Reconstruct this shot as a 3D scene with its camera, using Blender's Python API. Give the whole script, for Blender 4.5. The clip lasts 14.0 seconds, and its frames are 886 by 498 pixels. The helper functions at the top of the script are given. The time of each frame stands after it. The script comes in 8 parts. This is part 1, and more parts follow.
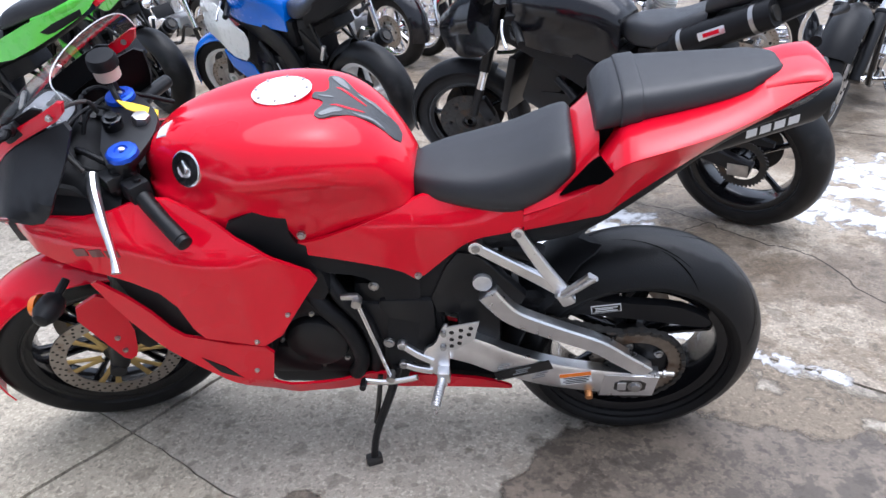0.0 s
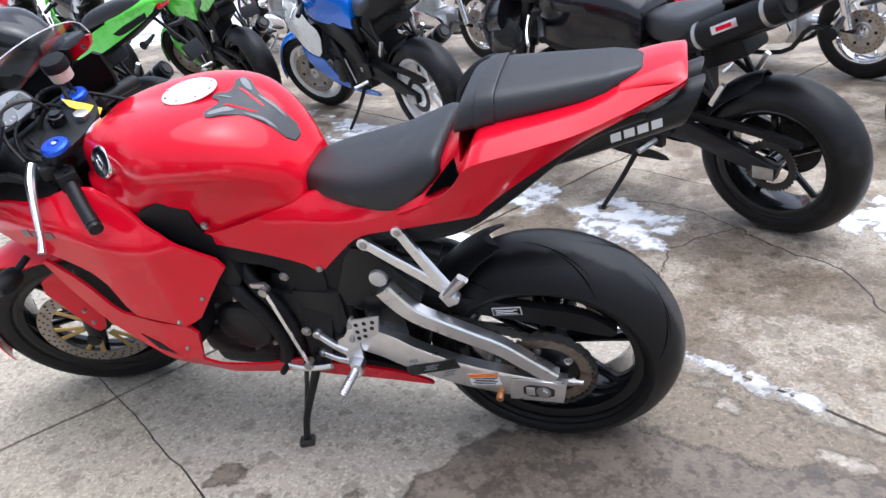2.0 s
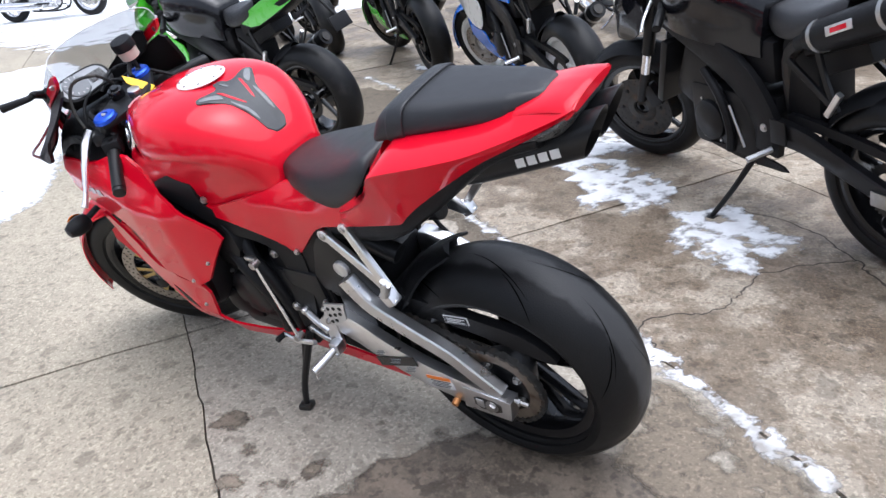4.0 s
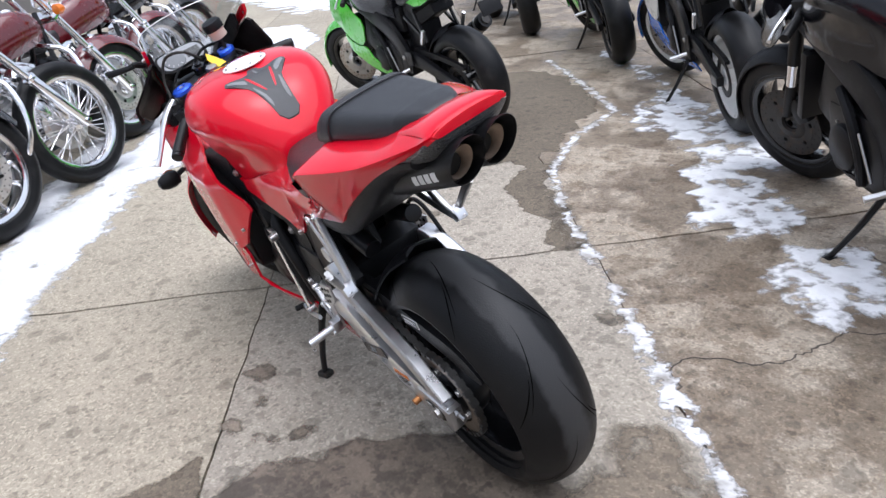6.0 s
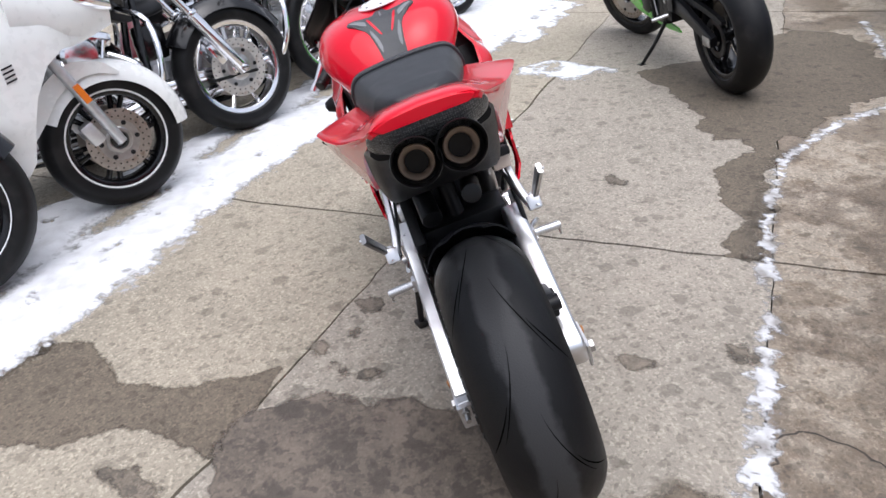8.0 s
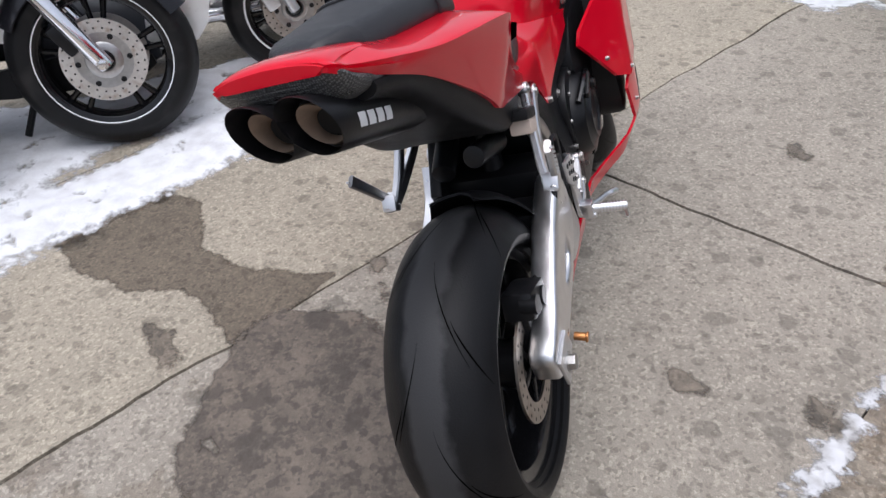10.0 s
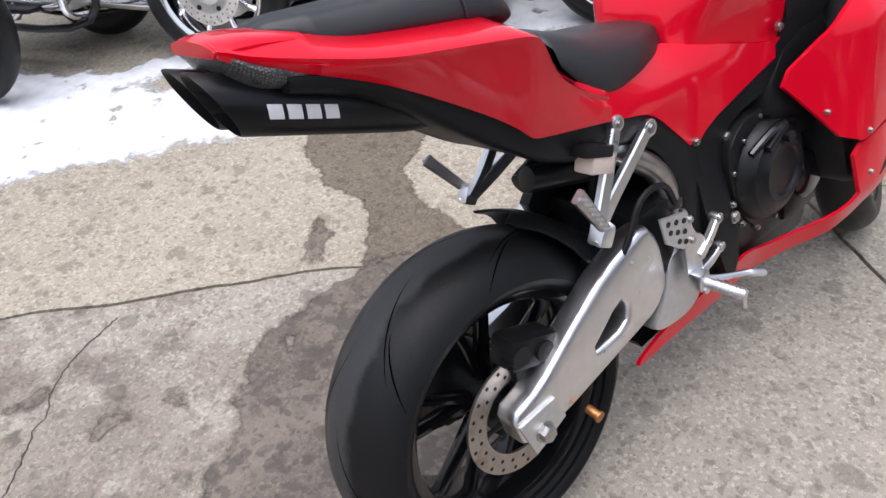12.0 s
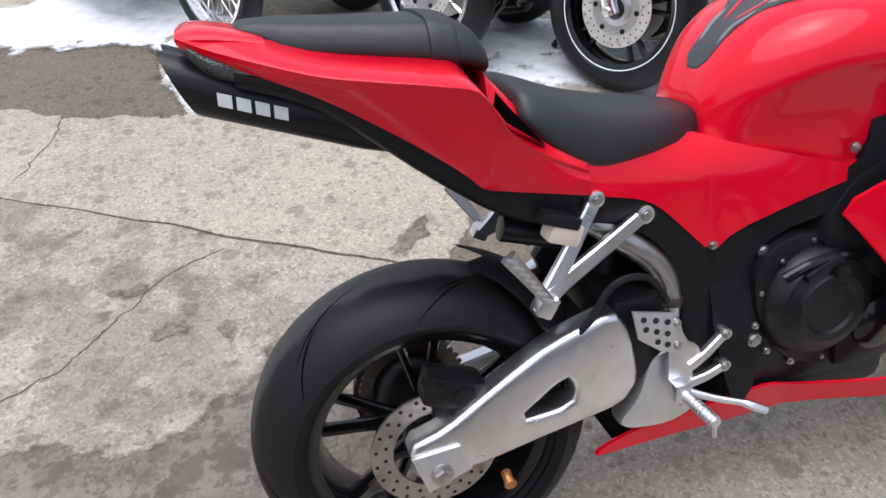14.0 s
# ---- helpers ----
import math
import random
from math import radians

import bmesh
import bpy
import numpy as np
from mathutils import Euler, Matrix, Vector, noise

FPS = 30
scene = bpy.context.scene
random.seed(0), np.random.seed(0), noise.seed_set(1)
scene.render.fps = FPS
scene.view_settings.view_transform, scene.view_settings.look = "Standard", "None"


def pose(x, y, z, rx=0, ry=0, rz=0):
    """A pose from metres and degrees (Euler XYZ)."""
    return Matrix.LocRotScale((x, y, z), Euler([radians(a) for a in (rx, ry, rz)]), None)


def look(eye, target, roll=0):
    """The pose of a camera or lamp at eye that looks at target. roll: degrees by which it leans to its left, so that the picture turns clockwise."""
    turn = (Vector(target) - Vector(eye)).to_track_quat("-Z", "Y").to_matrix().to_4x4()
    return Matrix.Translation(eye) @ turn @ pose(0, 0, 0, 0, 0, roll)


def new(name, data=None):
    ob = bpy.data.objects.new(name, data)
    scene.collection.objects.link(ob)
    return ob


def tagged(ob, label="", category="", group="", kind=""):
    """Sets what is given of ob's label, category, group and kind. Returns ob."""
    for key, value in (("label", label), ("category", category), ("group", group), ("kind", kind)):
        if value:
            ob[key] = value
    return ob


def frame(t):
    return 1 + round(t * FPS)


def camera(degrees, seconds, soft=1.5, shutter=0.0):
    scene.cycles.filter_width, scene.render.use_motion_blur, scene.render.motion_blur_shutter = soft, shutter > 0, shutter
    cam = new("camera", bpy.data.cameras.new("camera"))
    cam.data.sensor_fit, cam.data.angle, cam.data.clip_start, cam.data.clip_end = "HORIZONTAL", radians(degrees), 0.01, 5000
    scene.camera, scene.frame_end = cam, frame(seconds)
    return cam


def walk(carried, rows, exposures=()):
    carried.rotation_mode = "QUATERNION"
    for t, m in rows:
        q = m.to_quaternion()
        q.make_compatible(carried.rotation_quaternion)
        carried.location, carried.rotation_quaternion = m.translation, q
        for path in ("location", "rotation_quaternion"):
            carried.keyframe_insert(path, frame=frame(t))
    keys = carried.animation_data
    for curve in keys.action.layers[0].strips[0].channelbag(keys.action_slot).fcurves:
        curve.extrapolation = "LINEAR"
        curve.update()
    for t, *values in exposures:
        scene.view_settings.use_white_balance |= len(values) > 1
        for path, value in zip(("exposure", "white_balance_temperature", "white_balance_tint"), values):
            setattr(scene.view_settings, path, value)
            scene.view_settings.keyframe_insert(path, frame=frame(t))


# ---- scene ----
cam = camera(63.7, 14.0)
PATH = [
    (0, (-0.010, -0.003, 1.251), (0.005, 1.946, 0.321), -3.1),
    (0.5, (0.090, 0.008, 1.253), (0.090, 1.933, 0.272), -3.7),
    (1, (0.271, -0.039, 1.251), (0.129, 1.913, 0.335), -5.0),
    (1.5, (0.393, -0.057, 1.257), (0.100, 1.879, 0.346), -6.2),
    (2, (0.510, 0.006, 1.238), (0.107, 1.919, 0.316), -5.9),
    (2.5, (0.629, 0.094, 1.253), (0.104, 1.958, 0.296), -5.1),
    (3, (0.739, 0.127, 1.252), (0.041, 1.931, 0.289), -6.0),
    (3.5, (0.915, 0.161, 1.260), (0.032, 1.892, 0.316), -6.2),
    (3.7, (0.971, 0.180, 1.261), (0.032, 1.880, 0.315), -6.6),
    (5.8, (1.436, 0.561, 1.266), (-0.045, 1.808, 0.312), -6.9),
    (6, (1.477, 0.581, 1.266), (-0.044, 1.788, 0.321), -7.0),
    (6.5, (1.510, 0.678, 1.248), (-0.081, 1.780, 0.288), -7.5),
    (7, (1.518, 0.804, 1.246), (-0.157, 1.710, 0.228), -5.6),
    (7.5, (1.531, 0.926, 1.246), (-0.206, 1.593, 0.151), -6.3),
    (8, (1.580, 1.094, 1.274), (-0.258, 1.500, 0.216), -5.8),
    (8.5, (1.591, 1.213, 1.272), (-0.289, 1.353, 0.219), -5.9),
    (9, (1.510, 1.356, 1.272), (-0.335, 1.332, 0.149), -4.2),
    (9.2, (1.483, 1.404, 1.278), (-0.333, 1.325, 0.110), -3.7),
    (11.3, (1.169, 1.900, 1.279), (-0.265, 1.086, -0.118), -5.8),
    (11.5, (1.119, 1.934, 1.287), (-0.256, 1.037, -0.117), -4.9),
    (12, (1.043, 2.039, 1.295), (-0.102, 0.824, -0.076), -5.3),
    (12.5, (0.984, 2.131, 1.300), (0.062, 0.740, -0.069), -4.5),
    (13, (0.897, 2.156, 1.292), (0.083, 0.673, -0.052), -3.6),
    (13.5, (0.804, 2.182, 1.297), (0.099, 0.651, -0.056), -2.1),
    (14, (0.699, 2.283, 1.315), (0.102, 0.675, 0.004), -1.8),
]
EXPOSURES = [(0, 0.88, 5700, 12), (3.7, 0.80, 5830, 11), (6.5, 0.53, 5940, 12), (8, 0.42, 6050, 13), (8.5, 0.12, 6050, 13), (9.2, 0.06, 6050, 13), (11.5, 0.48, 6050, 14), (12.5, 0.55, 6050, 13), (14, 0.55, 6000, 13)]
walk(cam, [(t, look(eye, target, roll)) for t, eye, target, roll in PATH], EXPOSURES)

# ---- world and sun: a bright overcast day ----
world = bpy.data.worlds.new("overcast")
world.use_nodes = True
scene.world = world
wn = world.node_tree.nodes
sky = wn.new("ShaderNodeTexSky")
sky.sky_type = "NISHITA"
sky.sun_disc = False
sky.sun_elevation = radians(80)
sky.sun_rotation = radians(90)
sky.air_density, sky.dust_density, sky.ozone_density = 1.0, 4.0, 1.0
hs = wn.new("ShaderNodeHueSaturation")
hs.inputs["Saturation"].default_value = 0.35
world.node_tree.links.new(sky.outputs["Color"], hs.inputs["Color"])
world.node_tree.links.new(hs.outputs["Color"], wn["Background"].inputs["Color"])
wn["Background"].inputs["Strength"].default_value = 0.15
sun = new("sun", bpy.data.lights.new("sun", "SUN"))
sun.data.energy, sun.data.angle, sun.data.color = 1.4, radians(80), (1.0, 0.985, 0.965)
sun.matrix_world = look((0, 0, 10), (0, 0, 0)) @ Matrix.Identity(4)
sun.rotation_euler = Euler((radians(10), 0, radians(90)))

# ---- materials ----
def material(name, color, rough=0.5, metal=0.0, vary=0.12, scale=30.0, bump=0.0, bump_scale=200.0, coat=0.0, spec=0.5, wear=None, coat_ior=1.5):
    """A surface with colour that varies at two scales, and a fine relief."""
    m = bpy.data.materials.new(name)
    m.use_nodes = True
    n, l = m.node_tree.nodes, m.node_tree.links
    b = n["Principled BSDF"]
    tc = n.new("ShaderNodeTexCoord")
    n1 = n.new("ShaderNodeTexNoise")
    n1.inputs["Scale"].default_value, n1.inputs["Detail"].default_value = scale, 6
    n2 = n.new("ShaderNodeTexNoise")
    n2.inputs["Scale"].default_value, n2.inputs["Detail"].default_value = scale * 0.13, 4
    l.new(tc.outputs["Object"], n1.inputs["Vector"])
    l.new(tc.outputs["Object"], n2.inputs["Vector"])
    mixn = n.new("ShaderNodeMath")
    mixn.operation = "ADD"
    l.new(n1.outputs["Fac"], mixn.inputs[0])
    l.new(n2.outputs["Fac"], mixn.inputs[1])
    ramp = n.new("ShaderNodeMapRange")
    ramp.inputs["From Min"].default_value, ramp.inputs["From Max"].default_value = 0.6, 1.4
    ramp.inputs["To Min"].default_value, ramp.inputs["To Max"].default_value = 1 - vary, 1 + vary
    l.new(mixn.outputs[0], ramp.inputs["Value"])
    mul = n.new("ShaderNodeVectorMath")
    mul.operation = "SCALE"
    mul.inputs[0].default_value = color
    l.new(ramp.outputs[0], mul.inputs["Scale"])
    out = mul.outputs[0]
    if wear:
        wc, lo, hi = wear
        n3 = n.new("ShaderNodeTexNoise")
        n3.inputs["Scale"].default_value, n3.inputs["Detail"].default_value = scale * 0.4, 8
        l.new(tc.outputs["Object"], n3.inputs["Vector"])
        mr = n.new("ShaderNodeMapRange")
        mr.inputs["From Min"].default_value, mr.inputs["From Max"].default_value = lo, hi
        l.new(n3.outputs["Fac"], mr.inputs["Value"])
        mx = n.new("ShaderNodeMix")
        mx.data_type = "RGBA"
        l.new(mr.outputs[0], mx.inputs["Factor"])
        l.new(out, mx.inputs["A"])
        mx.inputs["B"].default_value = (*wc, 1)
        out = mx.outputs["Result"]
    l.new(out, b.inputs["Base Color"])
    rr = n.new("ShaderNodeMapRange")
    rr.inputs["From Min"].default_value, rr.inputs["From Max"].default_value = 0.6, 1.4
    rr.inputs["To Min"].default_value, rr.inputs["To Max"].default_value = max(0.02, rough * 0.82), min(1, rough * 1.18)
    l.new(mixn.outputs[0], rr.inputs["Value"])
    l.new(rr.outputs[0], b.inputs["Roughness"])
    b.inputs["Metallic"].default_value = metal
    b.inputs["Coat Weight"].default_value = coat
    b.inputs["Coat Roughness"].default_value = 0.04
    b.inputs["Coat IOR"].default_value = coat_ior
    b.inputs["Specular IOR Level"].default_value = spec
    if bump:
        n4 = n.new("ShaderNodeTexNoise")
        n4.inputs["Scale"].default_value, n4.inputs["Detail"].default_value = bump_scale, 3
        l.new(tc.outputs["Object"], n4.inputs["Vector"])
        bp = n.new("ShaderNodeBump")
        bp.inputs["Strength"].default_value, bp.inputs["Distance"].default_value = bump, 0.002
        l.new(n4.outputs["Fac"], bp.inputs["Height"])
        l.new(bp.outputs[0], b.inputs["Normal"])
    return m


RED = material("red_paint", (0.66, 0.002, 0.018), 0.3, vary=0.03, scale=6, coat=1.0, spec=0.06, coat_ior=1.38)
BLACK_PLASTIC = material("black_plastic", (0.009, 0.009, 0.010), 0.42, spec=0.19, vary=0.2, bump=0.25, bump_scale=900)
BLACK_GLOSS = material("black_gloss", (0.005, 0.005, 0.006), 0.22, vary=0.1, coat=0.6, coat_ior=1.38, spec=0.3)
BLACK_METAL = material("black_coated_metal", (0.008, 0.008, 0.009), 0.36, spec=0.3, vary=0.25, scale=40, bump=0.1)
DARK_METAL = material("dark_dirty_metal", (0.05, 0.048, 0.045), 0.5, 0.6, vary=0.4, scale=60, wear=((0.09, 0.06, 0.04), 0.52, 0.75), bump=0.2)
VINYL = material("black_vinyl", (0.014, 0.014, 0.016), 0.4, spec=0.55, vary=0.15, bump=0.35, bump_scale=700)
RUBBER = material("tyre_rubber", (0.0075, 0.0075, 0.008), 0.42, spec=0.26, vary=0.2, scale=25, bump=0.12, bump_scale=300, wear=((0.025, 0.024, 0.023), 0.55, 0.8))
# near-black that stands for the shade in tread grooves and tail vents
GROOVE = material("groove_shade", (0.002, 0.002, 0.002), 0.9, spec=0.0, vary=0.2)
ALU = material("brushed_aluminium", (0.78, 0.78, 0.79), 0.31, 1.0, vary=0.10, scale=40, bump=0.02, bump_scale=260)
CAST = material("cast_aluminium", (0.68, 0.68, 0.68), 0.4, 0.9, vary=0.12, scale=70, bump=0.3, bump_scale=500)
STEEL = material("steel", (0.45, 0.44, 0.43), 0.35, 1.0, vary=0.2, scale=60)
SPROCKET = material("worn_sprocket_steel", (0.20, 0.165, 0.13), 0.45, 0.7, vary=0.35, scale=60, wear=((0.10, 0.06, 0.035), 0.5, 0.7), bump=0.15)
CHROME = material("chrome", (0.92, 0.92, 0.94), 0.14, 1.0, vary=0.04)
DISC_STEEL = material("brake_disc_steel", (0.42, 0.38, 0.34), 0.42, 1.0, vary=0.2, scale=70, wear=((0.22, 0.14, 0.09), 0.55, 0.8))
GOLD = material("gold_anodised", (0.55, 0.4, 0.16), 0.35, 0.9, vary=0.15)
BLUE_ANOD = material("blue_anodised", (0.02, 0.09, 0.6), 0.3, 0.5, vary=0.08)
YELLOW = material("yellow_tag", (0.85, 0.55, 0.02), 0.55, vary=0.08)
WHITE_PAINT = material("white_paint", (0.75, 0.75, 0.73), 0.3, vary=0.04, coat=0.5)
WHITE_PRINT = material("white_print", (0.72, 0.72, 0.72), 0.5, vary=0.1)
CAP_SILVER = material("satin_silver", (0.9, 0.9, 0.9), 0.5, 0.35, vary=0.05, scale=60)
# grey of the reflected sky, put into the instrument glass's base colour
DIAL_GREY = material("dial_sky_grey", (0.3, 0.31, 0.33), 0.2, vary=0.1, coat=0.6)
ICE = material("grey_ice", (0.66, 0.66, 0.67), 0.35, vary=0.25, scale=25, bump=0.2, bump_scale=160, wear=((0.30, 0.28, 0.26), 0.46, 0.62))
DISC_PALE = material("pale_disc_steel", (0.62, 0.59, 0.55), 0.42, 0.8, vary=0.15, scale=70, wear=((0.35, 0.24, 0.16), 0.55, 0.8))
BURNT = material("burnt_steel", (0.40, 0.31, 0.24), 0.45, 0.6, vary=0.3, scale=50)
GREY_PRINT = material("grey_print", (0.22, 0.23, 0.24), 0.5, vary=0.12)
ORANGE = material("orange_lens", (0.8, 0.2, 0.02), 0.25, vary=0.05)
BRASS = material("tarnished_brass", (0.5, 0.22, 0.08), 0.4, 0.8, vary=0.3)
FLUID = material("cream_plastic", (0.60, 0.49, 0.41), 0.4, vary=0.12)
BLUE_PAINT = material("blue_paint", (0.008, 0.16, 0.72), 0.25, vary=0.05, coat=1.0)
GREEN_PAINT = material("lime_green_paint", (0.1, 0.62, 0.03), 0.28, vary=0.05, coat=1.0)
PEARL = material("pearl_white_paint", (0.83, 0.83, 0.8), 0.28, vary=0.04, coat=1.0)
MAROON = material("maroon_paint", (0.12, 0.006, 0.01), 0.25, vary=0.06, coat=1.0)
BLACK_PAINT = material("black_paint", (0.007, 0.007, 0.009), 0.2, vary=0.1, coat=0.6, coat_ior=1.35, spec=0.3)
LENS = material("smoked_lens", (0.19, 0.19, 0.185), 0.3, vary=0.3, scale=60)


def moulded_mesh(m, scale, dark):
    """A fine moulded grid on a lens: raised cells with dark gaps."""
    n, l = m.node_tree.nodes, m.node_tree.links
    b = n["Principled BSDF"]
    tc, vo, mr, mx, bp = (n.new("ShaderNode" + k) for k in ("TexCoord", "TexVoronoi", "MapRange", "Mix", "Bump"))
    vo.inputs["Scale"].default_value, vo.inputs["Randomness"].default_value = scale, 0.35
    l.new(tc.outputs["Object"], vo.inputs["Vector"])
    mr.inputs["From Min"].default_value, mr.inputs["From Max"].default_value = 0.25, 0.5
    l.new(vo.outputs["Distance"], mr.inputs["Value"])
    mx.data_type = "RGBA"
    l.new(mr.outputs[0], mx.inputs["Factor"])
    l.new(b.inputs["Base Color"].links[0].from_socket, mx.inputs["A"])
    mx.inputs["B"].default_value = (dark, dark, dark, 1)
    l.new(mx.outputs["Result"], b.inputs["Base Color"])
    bp.inputs["Strength"].default_value, bp.inputs["Distance"].default_value = 0.6, 0.002
    bp.invert = True
    l.new(vo.outputs["Distance"], bp.inputs["Height"])
    l.new(bp.outputs[0], b.inputs["Normal"])


moulded_mesh(LENS, 300, 0.045)


def glass(name, tint, rough=0.02, mix=0.25):
    """Thin clear plastic: see-through, with a gloss."""
    m = bpy.data.materials.new(name)
    m.use_nodes = True
    n, l = m.node_tree.nodes, m.node_tree.links
    n.remove(n["Principled BSDF"])
    tr, gl, mx = n.new("ShaderNodeBsdfTransparent"), n.new("ShaderNodeBsdfGlossy"), n.new("ShaderNodeMixShader")
    fr = n.new("ShaderNodeFresnel")
    fr.inputs["IOR"].default_value = 1.45
    tr.inputs["Color"].default_value = (*tint, 1)
    gl.inputs["Roughness"].default_value = rough
    ns = n.new("ShaderNodeTexNoise")
    ns.inputs["Scale"].default_value = 4
    ad = n.new("ShaderNodeMath")
    ad.operation = "MULTIPLY_ADD"
    l.new(ns.outputs["Fac"], ad.inputs[0])
    ad.inputs[1].default_value = mix
    half = n.new("ShaderNodeMath")
    half.operation = "MULTIPLY"
    half.inputs[1].default_value = 0.45
    l.new(fr.outputs[0], half.inputs[0])
    l.new(half.outputs[0], ad.inputs[2])
    l.new(ad.outputs[0], mx.inputs["Fac"])
    l.new(tr.outputs[0], mx.inputs[1])
    l.new(gl.outputs[0], mx.inputs[2])
    l.new(mx.outputs[0], n["Material Output"].inputs["Surface"])
    return m


CLEAR = glass("clear_screen", (0.93, 0.94, 0.95), 0.12, mix=0.06)
SMOKE = glass("smoked_screen", (0.25, 0.27, 0.28))

# ---- mesh tools ----
def smooth_sharp(bm, angle=32):
    lim = radians(angle)
    for f in bm.faces:
        f.smooth = True
    for e in bm.edges:
        e.smooth = not (len(e.link_faces) == 2 and e.calc_face_angle(0) > lim)


def part(name, bm, material, parent=None, label="", m=None, angle=32, flat=False):
    """Links a bmesh as one mesh object under a thing or a part."""
    if m is not None:
        bmesh.ops.transform(bm, matrix=m, verts=bm.verts)
    bmesh.ops.remove_doubles(bm, verts=bm.verts, dist=1e-6)
    bmesh.ops.recalc_face_normals(bm, faces=bm.faces)
    if not flat:
        smooth_sharp(bm, angle)
    me = bpy.data.meshes.new(name)
    bm.to_mesh(me)
    bm.free()
    me.materials.append(material)
    ob = new(name, me)
    ob.parent = parent
    return tagged(ob, label)


def thing(name, m, label, category, group="", kind=""):
    ob = new(name)
    ob.empty_display_size = 0.1
    ob.matrix_world = m
    return tagged(ob, label, category, group, kind)


def join(*bms):
    out = bms[0]
    for b in bms[1:]:
        me = bpy.data.meshes.new("join")
        b.to_mesh(me)
        b.free()
        out.from_mesh(me)
        bpy.data.meshes.remove(me)
    return out


def mirrored(bm):
    """The same on the other side of the bike's middle plane."""
    bmesh.ops.transform(bm, matrix=Matrix.Diagonal((1, -1, 1, 1)), verts=bm.verts)
    bmesh.ops.reverse_faces(bm, faces=bm.faces)
    return bm


def spline(points, steps=5, closed=False):
    """Catmull-Rom through the points."""
    p = [Vector(q) for q in points]
    n = len(p)
    out = []
    for i in range(n if closed else n - 1):
        a, b, c, d = (p[(i + k) % n] if closed else p[min(max(i + k, 0), n - 1)] for k in (-1, 0, 1, 2))
        for s in range(steps):
            t = s / steps
            out.append(0.5 * (2 * b + (c - a) * t + (2 * a - 5 * b + 4 * c - d) * t * t + (3 * b - a - 3 * c + d) * t ** 3))
    if not closed:
        out.append(p[-1])
    return out


def rings(rows, caps=True, wrap=False):
    """Skin over rings of equally many points."""
    bm = bmesh.new()
    vs = [[bm.verts.new(q) for q in r] for r in rows]
    k = len(vs[0])
    pairs = list(zip(vs, vs[1:])) + ([(vs[-1], vs[0])] if wrap else [])
    for a, b in pairs:
        for i in range(k):
            bm.faces.new((a[i], a[(i + 1) % k], b[(i + 1) % k], b[i]))
    if caps and not wrap:
        bm.faces.new(vs[0][::-1])
        bm.faces.new(vs[-1])
    return bm


def tube(points, r, n=10, steps=4, flat=1.0, smooth=True):
    """A tube along the points; r is a number or one per point; flat squeezes it along its second axis."""
    pts = spline(points, steps) if smooth and len(points) > 2 else [Vector(q) for q in points]
    rs = r if hasattr(r, "__len__") else [r] * len(points)
    rows = []
    up = Vector((0, 1, 0.01)).normalized()
    m = len(pts)
    for i, q in enumerate(pts):
        t = (pts[min(i + 1, m - 1)] - pts[max(i - 1, 0)]).normalized()
        a = up - t * up.dot(t)
        if a.length < 1e-3:
            a = Vector((1, 0, 0)) - t * t.x
        a.normalize()
        b = t.cross(a)
        f = i / (m - 1) * (len(rs) - 1)
        k = min(int(f), len(rs) - 2) if len(rs) > 1 else 0
        rr = rs[k] + (rs[min(k + 1, len(rs) - 1)] - rs[k]) * (f - k)
        rows.append([q + a * (rr * flat * math.cos(2 * math.pi * j / n)) + b * (rr * math.sin(2 * math.pi * j / n)) for j in range(n)])
    return rings(rows)


def lathe(profile, n=48, centre=(0, 0, 0), closed=True):
    """Turns (radius, y) pairs about the Y axis through centre."""
    c = Vector(centre)
    rows = [[c + Vector((r * math.cos(2 * math.pi * i / n), y, r * math.sin(2 * math.pi * i / n))) for r, y in profile] for i in range(n)]
    bm = bmesh.new()
    vs = [[bm.verts.new(q) for q in r] for r in rows]
    k = len(profile)
    for i in range(n):
        a, b = vs[i], vs[(i + 1) % n]
        for j in range(k if closed else k - 1):
            bm.faces.new((a[j], a[(j + 1) % k], b[(j + 1) % k], b[j]))
    return bm


def box(cx, cy, cz, sx, sy, sz, bevel=0.003, m=None):
    bm = bmesh.new()
    bmesh.ops.create_cube(bm, size=1, matrix=Matrix.Translation((cx, cy, cz)) @ (m or Matrix.Identity(4)) @ Matrix.Diagonal((sx, sy, sz, 1)))
    if bevel:
        bmesh.ops.bevel(bm, geom=bm.edges[:], offset=min(bevel, sx * 0.4, sy * 0.4, sz * 0.4), segments=2, affect="EDGES", profile=0.6)
    return bm


def rod(a, b, r, n=12, bevel=0.0):
    a, b = Vector(a), Vector(b)
    bm = bmesh.new()
    bmesh.ops.create_cone(bm, segments=n, radius1=r, radius2=r, depth=(b - a).length, cap_ends=True,
                          matrix=Matrix.Translation((a + b) / 2) @ (b - a).to_track_quat("Z", "Y").to_matrix().to_4x4())
    if bevel:
        bmesh.ops.bevel(bm, geom=[e for e in bm.edges if any(len(f.verts) > 4 for f in e.link_faces)], offset=bevel, segments=2, affect="EDGES", profile=0.6)
    return bm


def chaikin(poly, times=1, cut=0.22):
    for _ in range(times):
        out = []
        for i, a in enumerate(poly):
            b = poly[(i + 1) % len(poly)]
            out += [(a[0] + (b[0] - a[0]) * cut, a[1] + (b[1] - a[1]) * cut), (a[0] + (b[0] - a[0]) * (1 - cut), a[1] + (b[1] - a[1]) * (1 - cut))]
        poly = out
    return poly


